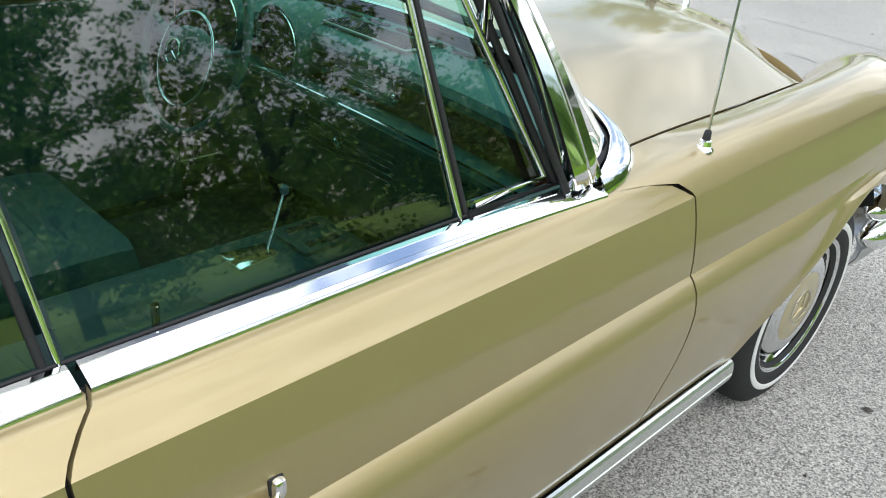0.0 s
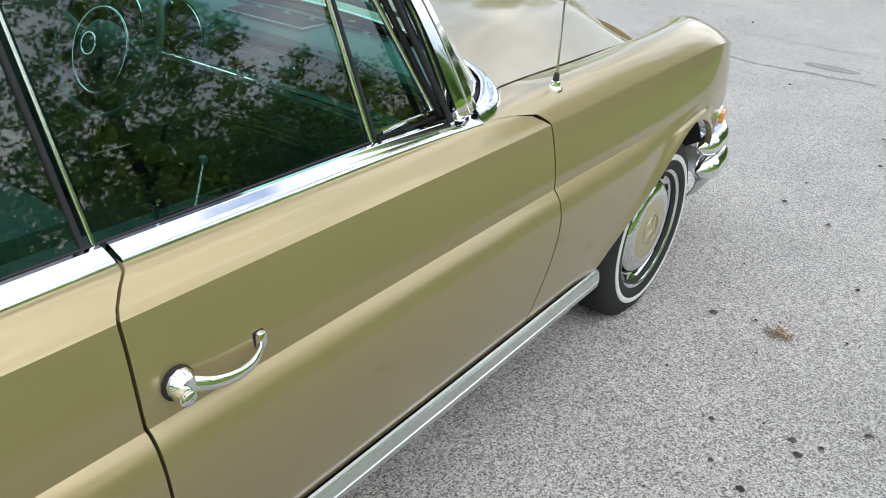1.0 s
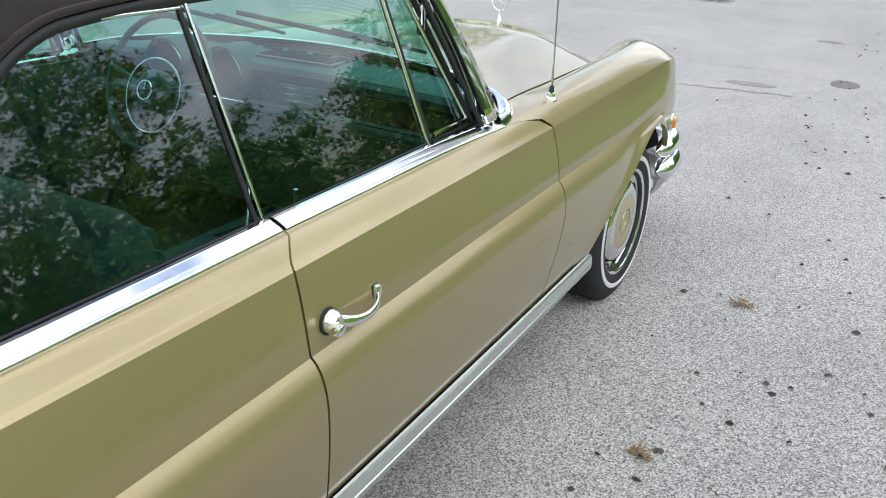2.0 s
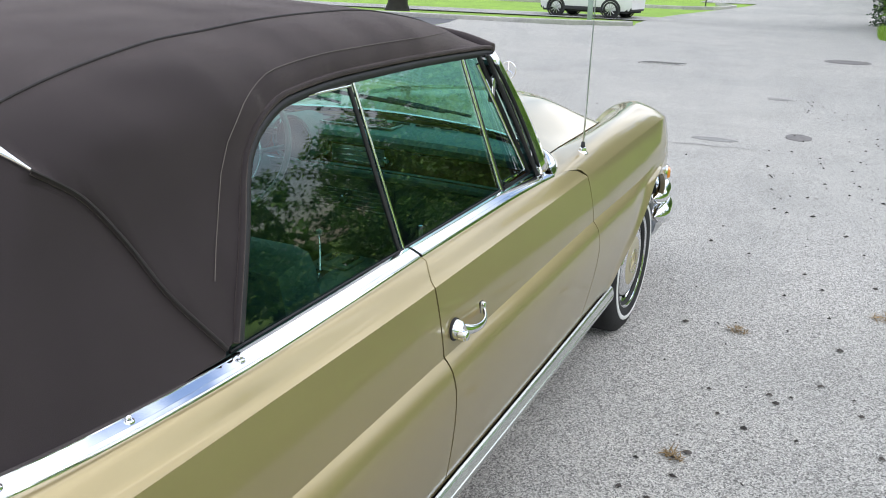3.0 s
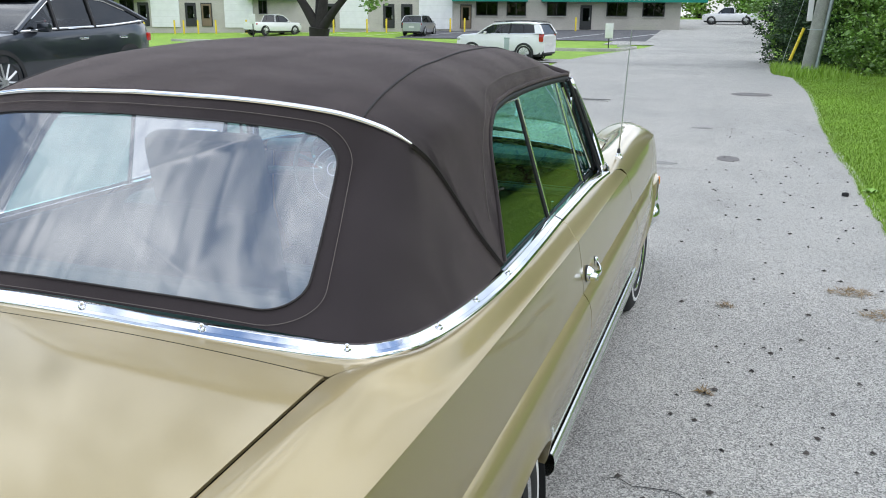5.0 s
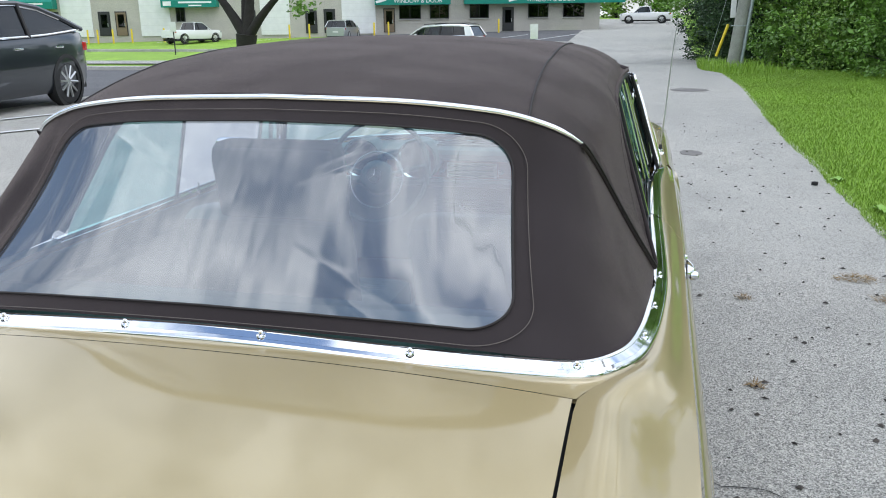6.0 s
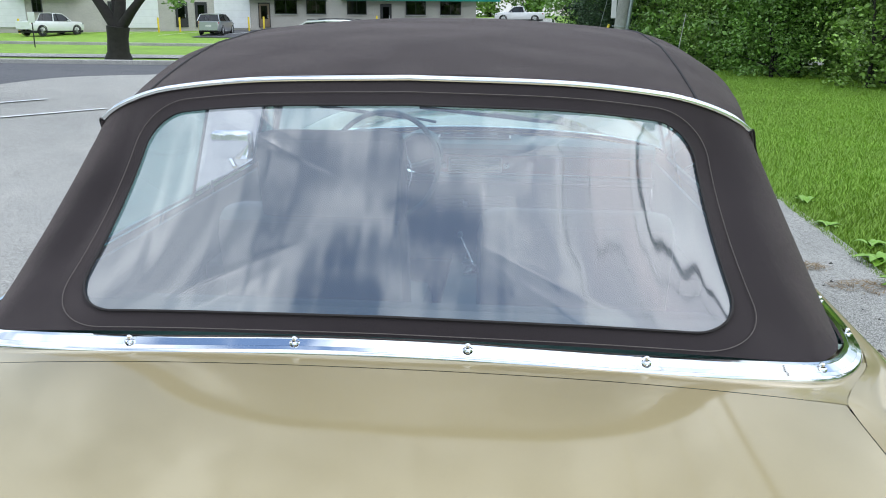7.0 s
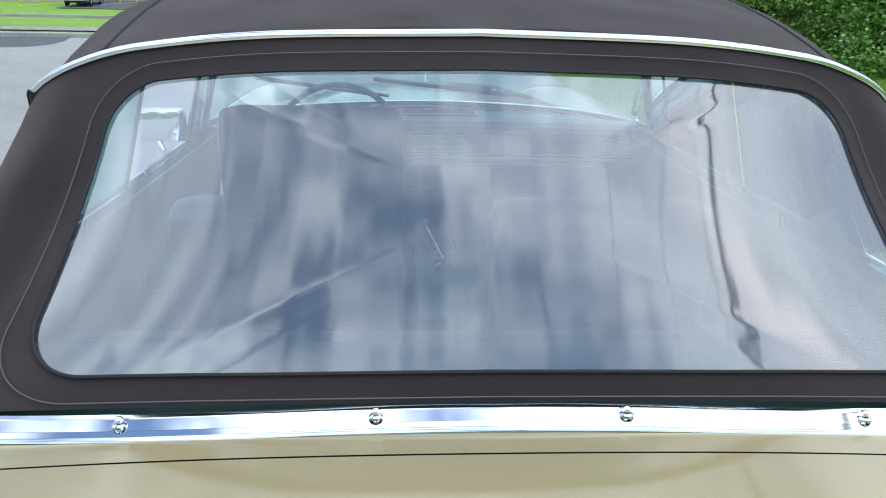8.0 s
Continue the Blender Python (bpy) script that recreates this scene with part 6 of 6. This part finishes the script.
# ---- pole, wires, posts ----
def utility_pole():
    e = empty("utility_pole", 3.46, 26.8, -0.05, label="weathered grey wooden utility pole leaning beside the drive", category="utility pole")
    tube("shaft", [(0, 0, 0), (0.45, 0.05, 4.5), (0.9, 0.1, 9.2)], 0.19, POLE_WOOD, e, sides=14, taper=[1.1, 0.95, 0.75])
    tube("conduit", [(0.23, -0.10, 0), (0.66, -0.05, 4.5), (1.05, 0, 8.5)], 0.06, GALV, e, "galvanised conduit pipe", sides=10)
    tube("strap", [(0.16 + 0.30 * math.cos(a), -0.05 + 0.28 * math.sin(a), 1.3) for a in [k * math.tau / 16 for k in range(16)]], 0.012, GALV, e, closed=True, sides=5)
    bm = bmesh.new()
    box_bm(bm, -0.14, -0.22, 2.2, 0.16, 0.03, 1.3, 0.004)
    part("notice_board", bm, PAPER, e, "white notice strip")
    tube("guy_guard", [(-0.55, -0.1, 0.35), (-0.25, -0.08, 1.35)], 0.045, YELLOW, e, "yellow guy wire guard", sides=8)
    tube("guy_wire", [(-0.85, -0.1, -0.1), (0.5, 0, 6.0)], 0.008, STEEL, e, sides=5)
    tube("cross_arm", [(-0.8, 0.1, 8.4), (2.0, 0.1, 8.4)], 0.06, POLE_WOOD, e, sides=6)


utility_pole()
for i, (x, z, r) in enumerate(((4.0, 6.4, 0.045), (2.8, 8.5, 0.013), (3.95, 8.5, 0.013), (4.95, 8.5, 0.013))):
    pts = [(x + 0.6 * math.sin(0) - 0.02 * u, 26.8 - 52 * u / 20, z - 2.4 * (u / 20) * (1 - u / 20)) for u in range(21)]
    w = tube("overhead_wire", pts, r, RUBBER, None, sides=5)
    tagged(w, "black overhead power line along the drive", "power line", "overhead wires")
back = empty("utility_pole", 3.9, -25.2, -0.05, label="weathered wooden utility pole carrying the wires", category="utility pole")
tube("shaft", [(0, 0, 0), (0, 0, 9.2)], 0.18, POLE_WOOD, back, sides=12, taper=[1.1, 0.75])
tube("cross_arm", [(-1.3, 0, 8.4), (1.4, 0, 8.4)], 0.06, POLE_WOOD, back, sides=6)


def post(name, x, y, w, h, mat, label, category, head=None):
    e = empty(name, x, y, gz(y) - 0.02, label=label, category=category)
    if head:
        tube("stake", [(0, 0, 0), (0, 0, h)], 0.035, RUBBER, e, sides=8)
        bm = bmesh.new()
        box_bm(bm, 0, -0.03, h - head[1] / 2 + 0.1, head[0], 0.02, head[1], 0.004)
        part("panel", bm, PAPER, e)
    else:
        bm = bmesh.new()
        box_bm(bm, 0, 0, h / 2, w, w * 0.6, h, 0.02)
        part("body", bm, mat, e)
        bm = bmesh.new()
        box_bm(bm, 0, 0, h + 0.02, w * 1.1, w * 0.7, 0.05, 0.01)
        part("cap", bm, mat, e)


post("utility_pedestal", -7.2, 30.0, 0.19, 0.95, GALV, "grey metal utility pedestal in the grass", "pedestal")
post("notice_sign", -6.6, 53.5, 0.5, 1.5, PAPER, "white notice sign on a dark stake", "sign", head=(0.52, 0.95))
post("marker_post", -14.2, 57.0, 0.3, 1.1, WHITE, "short white post on the grass", "post")
post("notice_sign", -28.0, 45.0, 0.4, 1.9, PAPER, "small white sign on a thin dark stake", "sign", head=(0.42, 0.6))


# ---- the building across the street ----
bld = empty("shop_building", -0.2756 * 79.5, 0.9613 * 79.5, 0.52, 16.0, label="long low beige block building with green awnings", category="building")


def bx(px):
    return (px - 784) * 0.0567 + 0.53


H = 5.6
box("wall", ((bx(1104) - 75) / 2, 6, H / 2 - 0.4), (bx(1104) + 75, 12, H + 0.8), WALL, bld, "beige block wall")
box("roof", ((bx(1104) - 75) / 2, 6, H + 0.05), (bx(1104) + 75.4, 12.4, 0.14), SHINGLE, bld, "dark flat roof edge")
# block courses, as recessed joints drawn by thin dark lines of real depth
for i in range(12):
    box("course", ((bx(1104) - 75) / 2, -0.012, 0.4 + 0.41 * i), (bx(1104) + 75, 0.010, 0.012), CONCRETE, bld)
for a, b in ((195, 245), (325, 375), (526, 575), (663, 720), (60, 80), (-60, -10), (-200, -150)):
    w_ = box("bay_door", ((bx(a) + bx(b)) / 2, -0.05, 2.1), (bx(b) - bx(a), 0.14, 4.4), WHITE, bld, "white roll-up bay door")
    for i in range(7):
        box("panel_line", (0 + (bx(a) + bx(b)) / 2, -0.125, 0.3 + 0.6 * i), (bx(b) - bx(a) - 0.1, 0.015, 0.03), PAPER, w_)


def shop_door(px, mat, label):
    x = bx(px)
    d = box("door", (x, -0.06, 1.06), (0.95, 0.1, 2.12), mat, bld, label)
    box("door_frame", (x, -0.04, 1.10), (1.10, 0.06, 2.24), DARK_DOOR, bld)
    box("door_pane", (x, -0.115, 1.35), (0.6, 0.012, 1.2), PLAIN_GLASS, d)
    box("push_bar", (x + 0.32, -0.125, 1.0), (0.05, 0.04, 0.3), STEEL, d)


for px, mat, lb in ((181, DARK_DOOR, "dark glazed door"), (265, DARK_DOOR, "dark steel door"), (293, BROWN_DOOR, "brown steel door"), (508, DARK_DOOR, "dark glazed door"), (611, DARK_DOOR, "dark glazed door"), (642, DARK_DOOR, "dark glazed door"), (743, BROWN_DOOR, "brown glazed door"), (946, DARK_DOOR, "dark glazed door"), (-70, DARK_DOOR, "dark glazed door")):
    shop_door(px, mat, lb)
for a, b in ((760, 797), (812, 845), (880, 913), (980, 1015), (1040, 1077), (105, 130), (140, 165), (385, 400), (-130, -100)):
    wf = box("window", ((bx(a) + bx(b)) / 2, -0.04, 1.85), (bx(b) - bx(a), 0.1, 1.3), DARK_DOOR, bld, "dark framed shop window")
    box("pane", ((bx(a) + bx(b)) / 2, -0.1, 1.85), (bx(b) - bx(a) - 0.16, 0.02, 1.14), PLAIN_GLASS, wf)
    box("sill", ((bx(a) + bx(b)) / 2, -0.1, 1.16), (bx(b) - bx(a) + 0.1, 0.14, 0.08), CONCRETE, wf)
    box("mullion", ((bx(a) + bx(b)) / 2, -0.115, 1.85), (0.05, 0.02, 1.14), DARK_DOOR, wf)


def lettering(text, x, z, size, parent):
    cu = bpy.data.curves.new("sign_letters", "FONT")
    cu.body, cu.size, cu.extrude, cu.align_x = text, size, 0.01, "CENTER"
    ob = new("sign_letters", cu)
    ob.parent = parent
    ob.matrix_basis = pose(x, -1.225, z, 90, 0, 0)
    ob.data.materials.append(WHITE)
    dg = bpy.context.evaluated_depsgraph_get()
    me = bpy.data.meshes.new_from_object(ob.evaluated_get(dg))
    ob2 = new("sign_letters", me)
    ob2.parent = parent
    ob2.matrix_basis = pose(x, -1.225, z, 90, 0, 0)
    ob2["label"] = "white painted sign letters"
    bpy.data.objects.remove(ob)


def awning(a, b, words):
    x0, x1 = bx(a), bx(b)
    rows = [[(x, y, z) for x in (x0, x0 + 0.02, x1 - 0.02, x1)] for y, z in ((-0.02, 4.3), (-1.1, 3.22), (-1.2, 3.12), (-1.2, 2.5))]
    aw = sheet("awning", rows, AWNING, bld, "green fabric awning with white lettering", thick=0.02)
    for x in (x0, x1):
        mesh_object("side_cheek", [(x, -0.02, 4.3), (x, -1.1, 3.22), (x, -1.2, 3.12), (x, -1.2, 2.5), (x, -0.02, 2.5)], [(0, 1, 2, 3, 4)], AWNING, aw, "", False)
    xc = (x0 + x1) / 2
    if words:
        lettering(words, xc + 0.5, 2.68, 0.52, aw)
        box("mark", (xc - 3.0, -1.22, 2.88), (1.0, 0.02, 0.22), WHITE, aw, "white painted mark", m=Matrix.Rotation(radians(-14), 4, "Y"))
    else:
        box("mark", (xc - 2.0, -1.22, 2.85), (0.75, 0.02, 0.4), WHITE, aw, "white painted mark")
        box("word_bar", (xc + 0.6, -1.22, 2.95), (3.1, 0.02, 0.16), WHITE, aw, "white painted bar")
        box("word_bar", (xc + 0.6, -1.22, 2.66), (1.2, 0.02, 0.12), WHITE, aw, "white painted bar")


awning(720, 847, "WINDOW & DOOR")
awning(870, 1142, "WINDOW & DOOR")
awning(85, 190, "")
awning(367, 458, "")
awning(-160, -40, "")
for px in (183, 192, 245, 261, 286, 317, 370, 502, 520, 577, 610, 640, 718, 742, 927, 40, 60):
    x = bx(px)
    p = bld.matrix_basis @ Vector((x, -1.6, 0))
    e = empty("bollard", p.x, p.y, gz(p.y) - 0.05, label="yellow painted steel bollard before the building", category="bollard", group="bollards before the building")
    lathe("tube", [(0, 0.085), (1.25, 0.085), (1.30, 0.06), (1.32, 0.005)], YELLOW, e, axis="z", seg=12)


# ---- other vehicles ----
def utility_trim(e, hw, wheels, wr, mat, roof, nose, tail):
    """Dark lower cladding, pale rear pillars and roof rails of the sport utility vehicle."""
    for s in (1, -1):
        for wy in wheels:
            rows = []
            for r, x in ((wr * 1.06, hw - 0.03), (wr * 1.08, hw + 0.018), (wr * 1.27, hw + 0.014), (wr * 1.30, hw - 0.03)):
                rows.append([(s * x, wy + r * math.cos(radians(a)), wr + r * math.sin(radians(a))) for a in range(-24, 205, 12)])
            sheet("arch_cladding", rows, CLADDING, e, "black plastic wheel arch")
        bm = bmesh.new()
        box_bm(bm, s * (hw - 0.01), (wheels[0] + wheels[1]) / 2, 0.36, 0.06, wheels[0] - wheels[1] - wr * 2.3, 0.15, 0.02)
        part("sill_cladding", bm, CLADDING, e, "black plastic sill")
        a, b, t = roof[-2]
        a2, b2, t2 = roof[-1]
        rows = []
        for u in (0.0, 0.5, 1.0):
            z = b + (t - 0.05 - b) * u
            x = hw * 0.95 - (z - b) * 0.36 + 0.022
            y1 = a2 + (a - a2) * u * 0.9
            rows.append([(s * x, y1 + 0.34 - 0.10 * u, z), (s * x, y1 + 0.02, z), (s * (x - 0.16), y1 - 0.01, z)])
        sheet("rear_pillar", rows if s > 0 else [r[::-1] for r in rows], mat, e, thick=0.01)
        ridge = [(s * (hw * 0.95 - (t_ - b_) * 0.36 - 0.06), a_, t_ + 0.055) for a_, b_, t_ in roof[2:-1]]
        tube("rack_rail", ridge, 0.016, CLADDING, e, sides=6)
        bm = bmesh.new()
        box_bm(bm, s * (hw * 0.80), tail + 0.10, 1.0, 0.20, 0.20, 0.34, 0.04)
        part("tail_lamp", bm, RED, e, "tall red tail lamp")
    for y, d in ((nose, -0.10), (tail, 0.10)):
        bm = bmesh.new()
        box_bm(bm, 0, y + d, 0.40, hw * 1.62, 0.26, 0.22, 0.06)
        part("bumper_cladding", bm, CLADDING, e, "black lower bumper")


def vehicle(name, x, y, rz, mat, label, L, W, body, roof, wheels, wr, bed=None, glassmat=PLAIN_GLASS, dz=0.0):
    """A parked car: body from a side line (along, low, belt), greenhouse from (along, height)."""
    e = empty(name, x, y, gz(y) + rise(x, y) + dz, rz, label=label, category="car")
    hw = W / 2
    rows = []
    for a, lo, belt in body:
        end = 1 - 0.20 * max(0, (abs(a) - L * 0.36) / (L * 0.14)) ** 2
        w = hw * end
        half = [(w * 0.93, lo), (w * 0.985, lo + 0.12), (w, lo + (belt - lo) * 0.5), (w * 0.985, belt - 0.10), (w * 0.95, belt - 0.02), (w * 0.85, belt + 0.005), (w * 0.4, belt + 0.025), (0, belt + 0.03)]
        rows.append([(p, a, z) for p, z in half] + [(-p, a, z) for p, z in half[::-1][1:]])
    v, f = grid_mesh(rows)
    n = len(rows[0])
    f += [tuple(range(n)), tuple(range((len(rows) - 1) * n, len(rows) * n))[::-1]]
    shell = mesh_object("body", v, f, mat, e, "", True, 40)
    rows, caps = [], []
    for a, belt, top in roof:
        w = hw * 0.95
        tw = w - (top - belt) * 0.36
        rows.append([(w, a, belt), (w * 0.6 + tw * 0.4, a, belt + (top - belt) * 0.4), (tw + 0.02, a, top - 0.05), (-tw - 0.02, a, top - 0.05), (-w * 0.6 - tw * 0.4, a, belt + (top - belt) * 0.4), (-w, a, belt)])
        caps.append([(tw + 0.028, a, top - 0.065), (tw - 0.01, a, top - 0.015), (tw * 0.6, a, top + 0.01), (0, a, top + 0.015), (-tw * 0.6, a, top + 0.01), (-tw + 0.01, a, top - 0.015), (-tw - 0.028, a, top - 0.065)])
    sheet("glasshouse", rows, glassmat, e, "dark side windows")
    mid = [c for c, r in zip(caps, roof) if r[2] - r[1] > 0.30]
    sheet("roof", mid, mat, e, thick=0.02)
    for s in (1, -1):
        ridge = [(s * (hw * 0.95 - (t - b) * 0.36 + 0.028), a, t - 0.045) for a, b, t in roof]
        tube("roof_rail", ridge, 0.035, mat, e, sides=6)
        tube("window_trim", [(s * hw * 0.955, a, b + 0.012) for a, b, t in roof], 0.014, CHROME, e, sides=5)
        if mat is CAR_DARK:
            tube("window_top_trim", [(s * (hw * 0.95 - (t - b) * 0.36 + 0.042), a, t - 0.085) for a, b, t in roof[1:-1]], 0.011, CHROME, e, "bright strip over the windows", sides=5)
        for k in (len(roof) // 2, len(roof) // 2 - 2 if len(roof) > 5 else 1):
            a, b, t = roof[k]
            tube("door_pillar", [(s * (hw * 0.957), a, b), (s * (hw * 0.95 - (t - b) * 0.36 + 0.03), a - 0.05, t - 0.05)], 0.03, RUBBER, e, sides=6)
        for wy in wheels:
            wh = empty("wheel", s * (hw - 0.12), wy, wr)
            wh.parent = e
            lathe("tyre", [(-s * 0.10, wr * 0.6), (-s * 0.10, wr * 0.93), (-s * 0.06, wr), (s * 0.08, wr), (s * 0.115, wr * 0.94), (s * 0.12, wr * 0.72)], TYRE, wh, "", "x", 28)
            lathe("rim", [(s * 0.118, wr * 0.74), (s * 0.10, wr * 0.70), (s * 0.06, wr * 0.66), (s * 0.05, wr * 0.1)], UNDER, wh, "", "x", 28)
            for q in range(10):
                a = q * math.tau / 10
                tube("spoke", [(s * 0.11, wr * 0.12 * math.cos(a), wr * 0.12 * math.sin(a)), (s * 0.113, wr * 0.70 * math.cos(a + 0.08), wr * 0.70 * math.sin(a + 0.08))], 0.018, STEEL, wh, sides=5)
            lathe("arch_shadow", [(s * 0.02, wr * 1.17), (s * 0.125, wr * 1.17), (s * 0.126, wr * 0.99)], UNDER, wh, "", "x", 28)
            lathe("hub", [(s * 0.05, wr * 0.2), (s * 0.118, wr * 0.16), (s * 0.12, 0.005)], STEEL, wh, "", "x", 16)
        f0, b0 = body[0], body[-1]
        bm = bmesh.new()
        box_bm(bm, s * hw * 0.70, L * 0.465, body[2][2] - 0.17, 0.42, 0.16, 0.13, 0.03)
        part("headlight", bm, LENS, e)
        bm = bmesh.new()
        box_bm(bm, s * hw * 0.72, -L * 0.462, body[-3][2] - 0.15, 0.36, 0.14, 0.14, 0.03)
        part("tail_light", bm, RED, e)
        bm = bmesh.new()
        box_bm(bm, s * (hw + 0.07), roof[0][0] - 0.42, roof[0][1] + 0.06, 0.18, 0.09, 0.12, 0.03)
        part("door_mirror", bm, mat, e)
        for hy in (roof[0][0] - 1.35, roof[0][0] - 2.35):
            box("door_handle", (s * (hw * 0.99), hy, roof[0][1] - 0.10), (0.03, 0.19, 0.03), CHROME if mat is CAR_DARK else mat, e, bevel=0.008)
    box("underside", (0, 0, 0.30), (W * 0.86, L * 0.92, 0.18), UNDER, e)
    bm = bmesh.new()
    box_bm(bm, 0, -L * 0.497, 0.72, 0.5, 0.02, 0.13, 0.004)
    part("rear_plate", bm, PAPER, e, "pale blank plate")
    return e


SEDAN_B = [(2.42, 0.30, 0.57), (2.36, 0.22, 0.70), (2.1, 0.2, 0.80), (1.6, 0.2, 0.90), (1.0, 0.2, 0.96), (0.2, 0.2, 0.98), (-0.8, 0.2, 1.01), (-1.6, 0.2, 1.06), (-1.90, 0.21, 1.085), (-2.10, 0.24, 1.06), (-2.20, 0.28, 0.99), (-2.26, 0.34, 0.86), (-2.285, 0.42, 0.66)]
SEDAN_R = [(1.08, 0.95, 1.00), (0.7, 0.96, 1.20), (0.25, 0.98, 1.43), (-0.15, 0.99, 1.50), (-0.6, 1.0, 1.51), (-1.05, 1.02, 1.46), (-1.5, 1.05, 1.33), (-1.98, 1.09, 1.14)]
SUV_B = [(2.45, 0.36, 0.80), (2.40, 0.28, 0.95), (2.1, 0.26, 1.05), (1.5, 0.26, 1.09), (0.8, 0.26, 1.10), (-0.5, 0.26, 1.11), (-1.8, 0.26, 1.12), (-2.3, 0.3, 1.12), (-2.44, 0.36, 1.05)]
SUV_R = [(1.25, 1.10, 1.13), (0.75, 1.10, 1.50), (0.4, 1.10, 1.70), (-0.5, 1.11, 1.74), (-1.5, 1.12, 1.73), (-2.0, 1.12, 1.66), (-2.36, 1.12, 1.16)]
PICK_B = [(2.85, 0.45, 0.85), (2.78, 0.38, 1.0), (2.4, 0.36, 1.10), (1.5, 0.36, 1.13), (0.4, 0.36, 1.14), (-0.6, 0.36, 1.15), (-1.6, 0.38, 1.15), (-2.7, 0.42, 1.15), (-2.84, 0.5, 1.1)]
PICK_R = [(1.35, 1.13, 1.16), (0.95, 1.13, 1.55), (0.65, 1.13, 1.78), (0.0, 1.14, 1.84), (-0.35, 1.14, 1.80), (-0.55, 1.14, 1.2)]
vehicle("parked_sedan", -8.45, 7.62, 188, CAR_DARK, "charcoal grey four-door sedan parked on the lot", 4.58, 1.84, SEDAN_B, SEDAN_R, (1.42, -1.40), 0.345)
UTIL_B = [(2.13, 0.44, 0.84), (2.09, 0.32, 1.00), (1.88, 0.29, 1.09), (1.3, 0.29, 1.13), (0.7, 0.29, 1.15), (-0.5, 0.29, 1.16), (-1.6, 0.29, 1.18), (-2.0, 0.31, 1.18), (-2.12, 0.38, 1.08)]
UTIL_R = [(1.02, 1.14, 1.18), (0.62, 1.14, 1.46), (0.32, 1.15, 1.61), (-0.5, 1.16, 1.66), (-1.4, 1.17, 1.65), (-1.84, 1.18, 1.60), (-2.08, 1.18, 1.22)]
white_suv = vehicle("white_suv", -8.6, 35.1, 82, CAR_WHITE, "white sport utility vehicle with dark windows on the street", 4.25, 1.85, UTIL_B, UTIL_R, (1.28, -1.24), 0.345)
utility_trim(white_suv, 0.925, (1.28, -1.24), 0.345, CAR_WHITE, UTIL_R, 2.08, -2.08)
p = bld.matrix_basis @ Vector((bx(428), -4.2, 0))
vehicle("pickup_truck", p.x, p.y, -18, CAR_WHITE, "silver-white pickup truck parked before the building", 5.7, 2.0, PICK_B, PICK_R, (1.85, -1.75), 0.40)
p = bld.matrix_basis @ Vector((bx(672), -5.5, 0))
vehicle("minivan", p.x, p.y, 4, CAR_SILVER, "silver minivan parked nose to the building", 4.9, 1.98, SUV_B, SUV_R, (1.5, -1.5), 0.36)
vehicle("pickup_truck", 0.4, 95.5, 86, CAR_WHITE, "white pickup truck parked at the lane end", 5.7, 2.0, PICK_B, PICK_R, (1.85, -1.75), 0.40)
